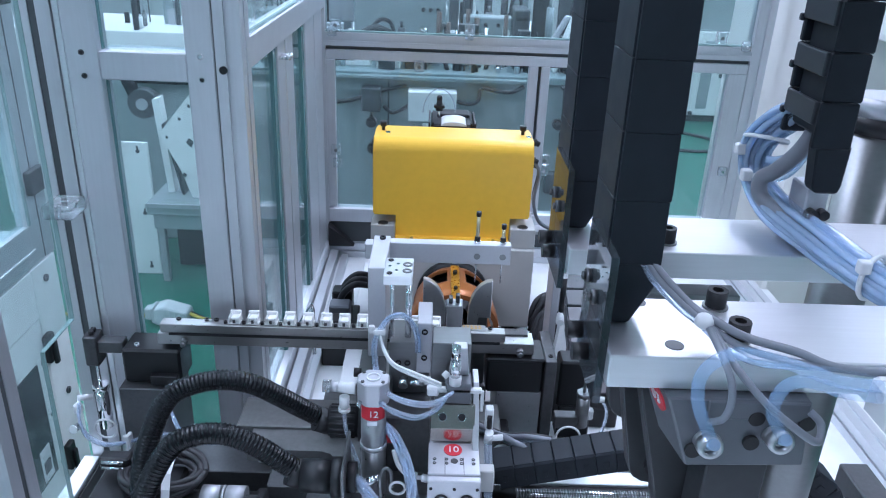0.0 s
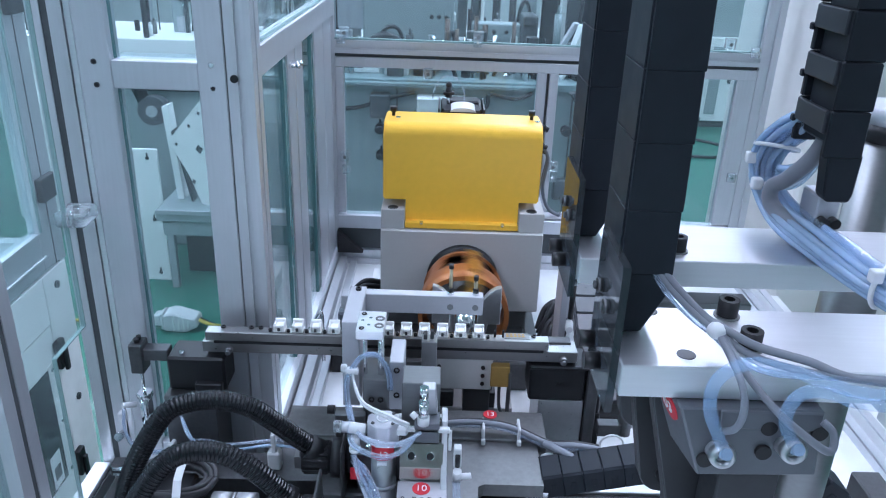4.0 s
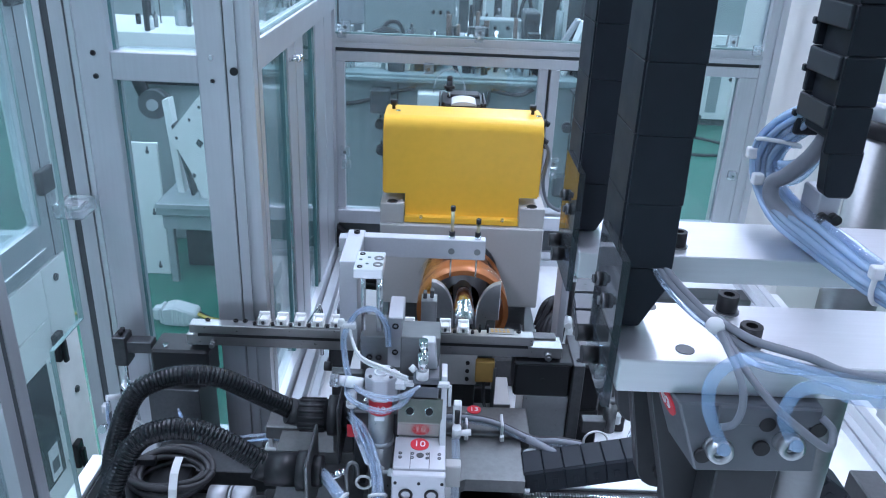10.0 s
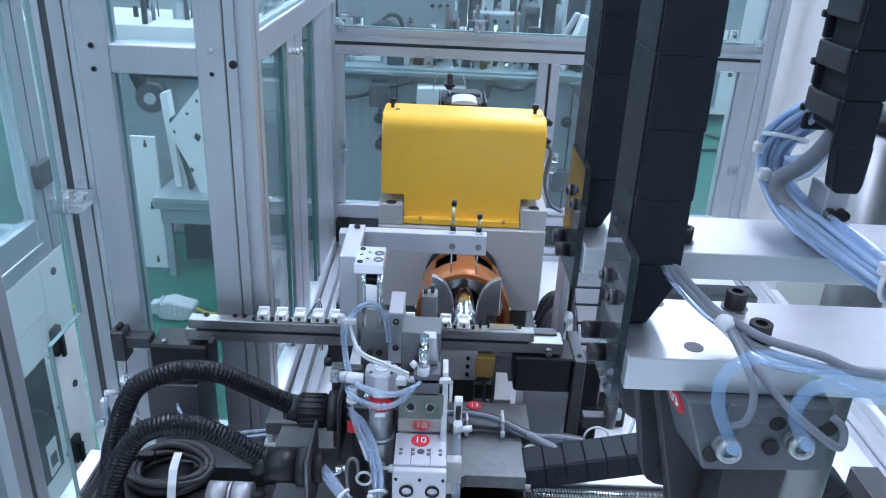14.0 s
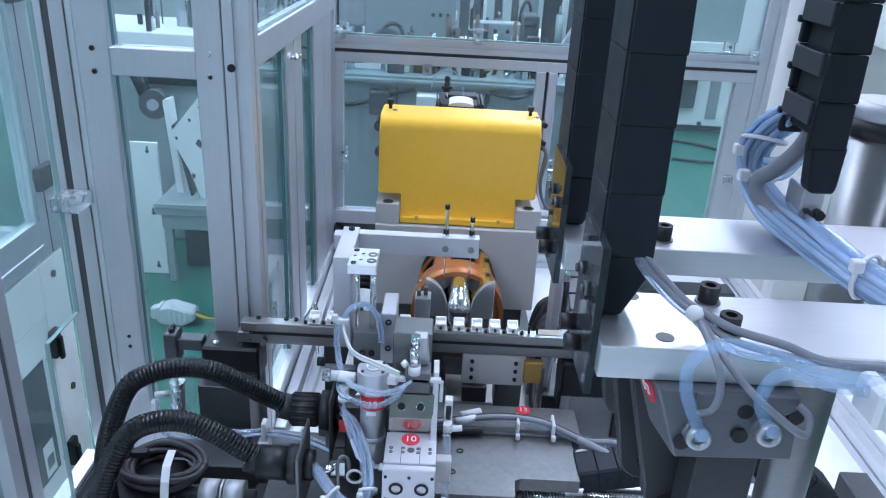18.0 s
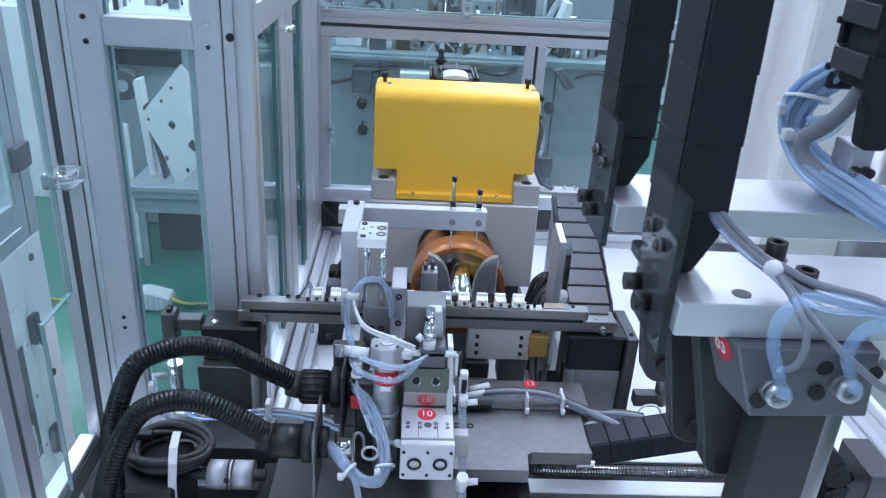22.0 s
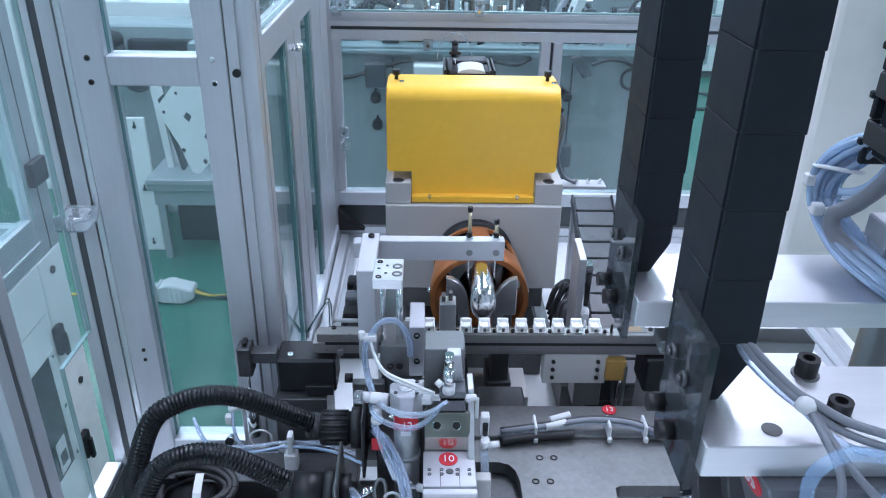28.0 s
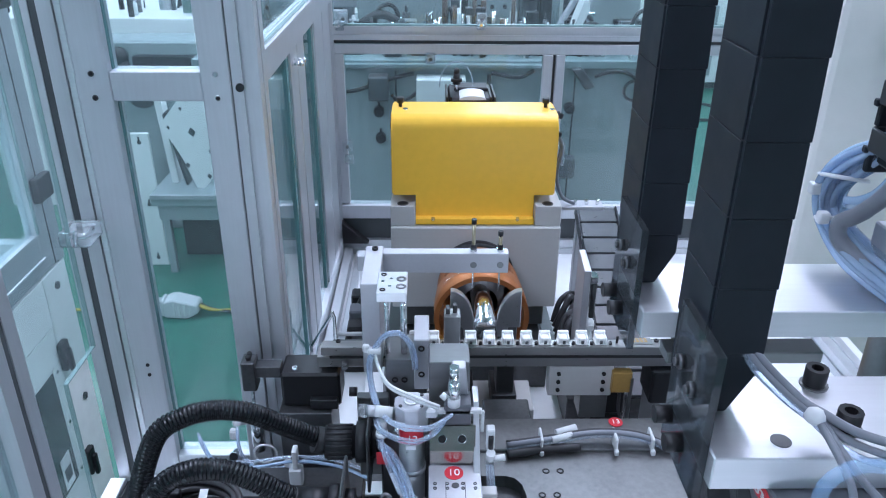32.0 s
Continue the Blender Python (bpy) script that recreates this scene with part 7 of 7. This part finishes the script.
part("hub", Shape().cyl((-1.235, 2.41, 0.735), (-1.235, 2.422, 0.735), 0.026, seg=16), ALU_SATIN, grind)
part("axle", Shape().cyl((-1.235, 2.48, 0.735), (-1.235, 2.61, 0.735), 0.02, seg=12), STEEL, grind)
part("lamp_arm", Shape().cyl((-1.34, 2.5, 0.88), (-1.28, 2.48, 0.75), 0.03, seg=12).ball((-1.34, 2.5, 0.88), 0.045, 12).box(-1.30, -1.02, 2.55, 2.6, 0.80, 0.87), BLACK_PLASTIC, grind)
part("strip", Shape().box(-0.965, -0.925, 2.58, 2.60, 0.45, 1.3, 0.002), PANEL_WHITE, grind)
for k in range(8):
    part("hole", Shape().cyl((-0.945, 2.579, 0.62 + 0.05 * k), (-0.945, 2.577, 0.62 + 0.05 * k), 0.006, seg=8), DARK_GREY, grind)
back_m = thing("assembly_machine", (-1.2, 2.9, 0), "white machine with bright glass top beyond the bench", "machine")
part("body", Shape().box(-2.2, -0.55, 2.9, 3.5, 0.0, 0.98, 0.004), PANEL_WHITE, back_m)
clutter(back_m, rnd, -2.1, -0.6, 2.92, 3.3, 0.98, 45, 0.45)
# extension socket on the floor
plug = thing("extension_socket", (-1.0, 1.78, 0), "white cable socket lying on the green floor", "socket")
part("body", Shape().prism([(-1.025, 0.005), (-0.935, 0.0), (-0.885, 0.028), (-0.890, 0.062), (-0.985, 0.088), (-1.025, 0.075)], "y", 1.715, 1.795, 0.006), WHITE_PLASTIC, plug)
part("collar", Shape().box(-1.038, -1.024, 1.722, 1.788, 0.008, 0.080, 0.004), WHITE_PLASTIC, plug)
part("plug_top", Shape().box(-1.068, -1.038, 1.732, 1.778, 0.018, 0.070, 0.006), WHITE_PLASTIC, plug)
for k in range(4):
    part("rib", Shape().box(-0.985 + 0.020 * k, -0.978 + 0.020 * k, 1.7125, 1.7160, 0.012 + 0.002 * k, 0.076 - 0.006 * k, 0.001), PANEL_WHITE, plug)
for k in range(3):
    part("socket_hole", Shape().cyl((-1.0685, 1.744 + 0.011 * k, 0.044), (-1.0700, 1.744 + 0.011 * k, 0.044), 0.004, seg=8), DARK_GREY, plug)
part("cord", Shape().tube([(-1.55, 1.80, 0.008), (-1.30, 1.77, 0.008), (-1.13, 1.76, 0.010), (-1.06, 1.755, 0.035)], 0.006, 8), CABLE_YELLOW, plug, "yellow cord")
for k in range(3):
    part("cord", Shape().tube([(-0.890, 1.745 + 0.01 * k, 0.045), (-0.84, 1.74 + 0.018 * k, 0.030 - 0.008 * k), (-0.77, 1.775 - 0.012 * k, 0.010 + 0.004 * k), (-0.70, 1.75 + 0.014 * k, 0.008), (-0.55, 1.76 + 0.02 * k, 0.007)], 0.0052, 8), CABLE_YELLOW if k < 2 else CABLE_DARK, plug, "yellow cord" if k < 2 else "dark cord")
loop_cord = thing("floor_cable", (2.1, 4.8, 0), "thin dark cable lying on the floor", "cable")
part("cord", Shape().tube([(1.80, 4.55, 0.01), (2.12, 4.52, 0.01), (2.28, 4.80, 0.01), (2.10, 5.02, 0.01), (1.90, 5.10, 0.01)], 0.012, 8), CABLE_DARK, loop_cord)

# neighbouring machine: white base, aluminium framed glass doors above
NX = -0.765
cab = thing("machine_cabinet", (-1.05, 0.0, 0), "white machine cabinet with framed glass guard above and black catches", "cabinet")
part("body", Shape().box(-1.40, NX - 0.010, -1.0, 0.568, 0.04, 0.850, 0.003), PANEL_WHITE, cab)
part("worktop", Shape().box(-1.41, NX - 0.010, -1.01, 0.572, 0.850, 0.862, 0.002), PANEL_WHITE, cab)
part("plinth", Shape().box(-1.38, NX - 0.03, -0.98, 0.55, 0.0, 0.04), DARK_GREY, cab)
part("corner_panel", Shape().box(NX - 0.010, NX, 0.4625, 0.570, 0.05, 0.855, 0.002), PANEL_WHITE, cab, "white corner panel")
part("upper_panel", Shape().box(NX - 0.010, NX, -1.0, 0.4615, 0.7440, 0.855, 0.001), PANEL_WHITE, cab, "white upper panel")
leaf = part("service_door", Shape().prism([(-1.0, 0.05), (0.4615, 0.05), (0.4615, 0.7410), (-1.0, 0.7410)], "x", NX - 0.010, NX - 0.0015, 0.001), PANEL_WHITE, cab, "white service door with a dark window")
part("window", Shape().box(NX - 0.0014, NX + 0.0006, -0.9, 0.4165, 0.372, 0.654), DARK_GLASS, leaf, "dark window")
part("window_strip", Shape().box(NX - 0.0012, NX + 0.0012, 0.4170, 0.4440, 0.365, 0.660), PANEL_WHITE, leaf)
for z in (0.648, 0.515, 0.382):
    part("strip_screw", Shape().cyl((NX + 0.001, 0.4305, z), (NX + 0.0035, 0.4305, z), 0.0045, seg=12), CHROME, leaf)
for z in (0.667, 0.372):
    catch = part("door_catch", Shape().box(NX - 0.001, NX + 0.014, 0.452, 0.484, z - 0.034, z + 0.034, 0.004, 2), BLACK_PLASTIC, leaf, "black door catch")
    part("catch_lever", Shape().box(NX + 0.013, NX + 0.022, 0.462, 0.476, z - 0.040, z + 0.016, 0.003, 2), BLACK_PLASTIC, catch)
for y, z in ((0.519, 0.520), (0.514, 0.816)):
    part("lock", Shape().cyl((NX - 0.001, y, z), (NX + 0.004, y, z), 0.0085, seg=14).box(NX + 0.003, NX + 0.006, y - 0.002, y + 0.002, z - 0.006, z + 0.006), DARK_GREY, cab)
part("door_stile", Shape().box(NX - 0.022, NX + 0.002, 0.4805, 0.5450, 0.863, TOP, 0.001), ALU, cab, "aluminium door stile")
part("stile_bead", Shape().box(NX + 0.002, NX + 0.0045, 0.4805, 0.4900, 0.950, TOP), EDGE_PALE, cab)
part("stile_groove", Shape().box(NX + 0.0018, NX + 0.0026, 0.5260, 0.5300, 0.863, TOP), STEEL_DARK, cab)
part("corner_post", Shape().box(NX - 0.030, NX, 0.5465, 0.5760, 0.856, TOP, 0.001), ALU, cab, "aluminium corner post")
part("door_rail", Shape().box(NX - 0.022, NX + 0.002, -1.0, 0.4800, 0.863, 0.9500, 0.001), ALU, cab, "aluminium bottom rail")
part("rail_bead", Shape().box(NX + 0.002, NX + 0.0055, -1.0, 0.4900, 0.8900, 0.8960, 0.001), ALU_BRIGHT, cab)
part("far_post", Shape().box(-1.40, -1.36, 0.530, 0.570, 0.863, TOP, 0.001), ALU, cab)
part("back_rail", Shape().box(-1.36, NX - 0.031, 0.540, 0.570, 0.863, 0.900, 0.001), ALU, cab)
guard = part("glass_pane", Shape().box(NX - 0.012, NX - 0.007, -1.0, 0.4805, 0.950, TOP), GLASS, cab)
guard.visible_shadow = False
for z in (1.036, 1.415):
    part("door_pull", Shape().box(NX + 0.001, NX + 0.017, 0.498, 0.562, z - 0.026, z + 0.026, 0.004, 2), BLACK_PLASTIC, cab, "dark door pull")
card = thing("label_card", (NX, 0.378, 0.42), "small printed card on the dark cabinet window", "card")
part("paper", Shape().box(NX + 0.0008, NX + 0.0020, 0.356, 0.398, 0.380, 0.462), STICKER_INK, card)
part("picture_bar", Shape().box(NX + 0.0020, NX + 0.0026, 0.363, 0.391, 0.398, 0.430), DARK_GREY, card)

# cream column of the next station
cream = thing("machine_column", (0.95, 0.55, 0), "cream painted machine column behind the gantry", "machine column")
part("column", Shape().box(0.775, 1.30, 0.46, 0.90, 0.0, 2.3, 0.02, 3), CREAM, cream)
part("head_box", Shape().box(0.86, 1.35, 0.30, 0.46, 1.40, 2.0, 0.015, 2), PANEL_WHITE, cream)
part("indicator", Shape().cyl((0.90, 0.30, 1.46), (0.90, 0.295, 1.46), 0.006, seg=12), ALU_SATIN, cream)


# ---- things that move ----
FORMER = [(0, 0.002), (5.5, 0.002), (13.6, 0.003), (14.2, 0.010), (16.3, 0.024), (17.9, 0.024), (18.6, 0.005), (25.5, 0.005), (27.3, 0.021), (30.5, 0.019), (31.2, 0.006), (32, 0.006)]


def at(ob, dx=0.0, dy=0.0, dz=0.0, m=None):
    return Matrix.Translation(Vector(ob.location) + Vector((dx, dy, dz)))


def swung(ob, pivot, degrees, dx=0.0):
    """The rest pose of ob, swung about the y axis through pivot."""
    p = Vector(pivot)
    return Matrix.Translation((dx, 0, 0)) @ Matrix.Translation(p) @ Matrix.Rotation(radians(degrees), 4, "Y") @ Matrix.Translation(-p) @ Matrix.Translation(ob.location)


def motions():
    # the carriage steps along its screw
    steps = [(0, -0.096), (0.2, -0.0945), (0.5, -0.0900), (0.8, -0.073), (1.0, -0.0715), (1.2, -0.066), (1.4, -0.053), (1.6, -0.053), (3.5, -0.053), (4.2, -0.053),
             (4.9, -0.0705), (5.5, -0.0705), (14.2, -0.0705), (14.4, -0.0685), (14.6, -0.060), (15.6, -0.010), (16.2, 0.0), (16.5, 0.0), (25.5, 0.0), (25.9, 0.004), (27.0, 0.066), (27.4, 0.069), (32, 0.069)]
    rest = Vector(carriage.location)
    walk(carriage, [(t, Matrix.Translation(rest + Vector((dx, 0, 0)))) for t, dx in steps])
    # the pick unit steps aside, sinks, and rises again
    sinks = [(0, 0.040, -0.008), (0.1, 0.037, -0.007), (0.25, 0.012, -0.002), (0.4, 0.0, 0.0), (1.15, 0.0, 0.0), (1.3, 0.0, -0.012), (1.5, 0.0, -0.054), (1.7, 0.0, -0.056), (3.6, 0.0, -0.056), (4.6, 0.0, -0.020), (5.2, 0.0, 0.0), (5.5, 0.0, 0.0), (32, 0.0, 0.0)]
    rest_u = Vector(unit.location)
    walk(unit, [(t, Matrix.Translation(rest_u + Vector((dx, 0, dz)))) for t, dx, dz in sinks])
    rest_c = Vector(c12.location)
    walk(c12, [(t, Matrix.Translation(rest_c + Vector((-dx, 0, 0)))) for t, dx, dz in sinks])
    rest_l = Vector(lift.location)
    walk(lift, [(t, Matrix.Translation(rest_l + Vector((0, 0, dz)))) for t, dz in ((0, 0), (1.15, 0), (1.5, -0.021), (1.7, -0.022), (3.6, -0.022), (4.6, -0.006), (5.2, 0), (32, 0))])
    swings = [(0, 3.0, 0.033), (0.1, 2.8, 0.031), (0.25, 1.0, 0.010), (0.4, 0.0, 0.0), (1.15, 0.0, 0.0), (1.5, 13.0, 0.0), (3.6, 13.0, 0.0), (4.6, 5.0, 0.0), (5.2, 0.0, 0.0), (32, 0.0, 0.0)]
    for hose, pivot in ((hose_a, (-0.262, -0.39, 1.00)), (hose_b, (-0.240, -0.44, 0.98))):
        rows = [(t, swung(hose, pivot, deg, dx)) for t, deg, dx in swings]
        walk(hose, rows)
    # the head moves to and fro and up and down on its slides
    heads = [(0, -0.002, -0.037), (0.5, 0.002, -0.038), (1.0, -0.009, -0.044), (1.5, -0.011, -0.0435), (2.0, -0.014, -0.042), (2.5, 0.008, -0.042), (3.0, 0.020, -0.036), (3.5, 0.021, -0.017),
             (4.2, 0.018, -0.006), (5.5, 0.012, -0.0040), (6.0, 0.012, -0.0045), (7.0, 0.013, -0.0040), (8.0, 0.012, -0.0035), (9.0, 0.014, -0.0035), (9.5, 0.006, -0.0030), (10.0, 0.016, -0.0045), (11.0, 0.015, -0.0050),
             (12.0, 0.015, -0.0055), (13.0, 0.012, -0.0050), (13.5, 0.006, -0.0045), (14.0, -0.009, -0.0060), (14.25, -0.018, 0.015), (14.5, -0.021, 0.035), (15.2, -0.020, 0.040), (16.0, -0.004, 0.026), (16.5, 0.005, 0.0134), (17.0, 0.007, 0.0011), (17.5, 0.008, 0.0),
             (18.0, 0.001, -0.0008), (18.5, 0.002, -0.0006), (19.0, 0.006, -0.0006), (19.5, -0.002, 0.0004), (20.0, 0.004, -0.0006), (21.0, -0.002, 0.0006), (22.0, -0.006, 0.0012), (23.0, 0.002, -0.001), (24.0, -0.003, 0.0), (25.0, -0.004, 0.0004),
             (25.5, -0.004, 0.0002), (26.2, -0.010, 0.004), (27.0, -0.028, 0.034), (27.5, -0.032, 0.040), (28.0, -0.0315, 0.032), (28.5, -0.0044, 0.0324), (29.0, 0.003, 0.0229), (29.5, 0.003, 0.0057), (30.0, 0.003, 0.003), (30.5, -0.004, 0.003), (31.0, -0.001, 0.001), (32.0, 0.002, 0.0015)]
    rest_h = Vector(head.location)
    walk(head, [(t, Matrix.Translation(rest_h + Vector((0, dy, dz)))) for t, dy, dz in heads])
    # the former shifts a little on the head
    rest_f = Vector(former.location)
    walk(former, [(t, Matrix.Translation(rest_f + Vector((0, 0, dz)))) for t, dz in FORMER])
    # the flyer: degrees from the upright, clockwise as seen from the front; fast winding between the slow marks
    place = Vector(flyer.location)
    slow = {"rest": [(0, 0), (2.8, 0), (3.1, 50), (3.4, 105), (3.6, 145)],
            "mid": [(13.9, 180), (15.4, 180), (16.0, 140), (16.5, 90), (17.0, 48), (17.5, 28), (17.9, 20)],
            "late": [(26.9, 180), (28.9, 180), (29.2, 110), (29.5, 45), (30.0, 36), (30.5, 30)]}

    def along(marks, t):
        for (t0, a0), (t1, a1) in zip(marks, marks[1:]):
            if t <= t1:
                return a0 + (a1 - a0) * (t - t0) / (t1 - t0)
        return marks[-1][1]

    def burst(t, t0, t1, a0, a1, ramp=0.7):
        """Winds up, turns evenly and runs down between two marks, meeting both angles."""
        turns = round(2000 / 360 * (t1 - t0 - ramp))
        total = turns * 360 + (a1 - a0)
        top_speed = total / (t1 - t0 - ramp)
        u = t - t0
        if u < ramp:
            return a0 + 0.5 * top_speed * u * u / ramp
        if u > t1 - t0 - ramp:
            v = t1 - t
            return a0 + total - 0.5 * top_speed * v * v / ramp
        return a0 + top_speed * (u - 0.5 * ramp)

    rows = []
    for k in range(32 * FPS + 1):
        t = k / FPS
        if t <= 3.6:
            angle = along(slow["rest"], t)
        elif t < 13.9:
            angle = burst(t, 3.6, 13.9, 145, 180)
        elif t <= 17.9:
            angle = along(slow["mid"], t)
        elif t < 26.9:
            angle = burst(t, 17.9, 26.9, 20, 180)
        elif t <= 30.5:
            angle = along(slow["late"], t)
        else:
            angle = burst(t, 30.5, 36.0, 30, 180)
        rows.append((t, Matrix.Translation(place) @ Matrix.Rotation(radians(angle), 4, "Y")))
    walk(flyer, rows)


motions()
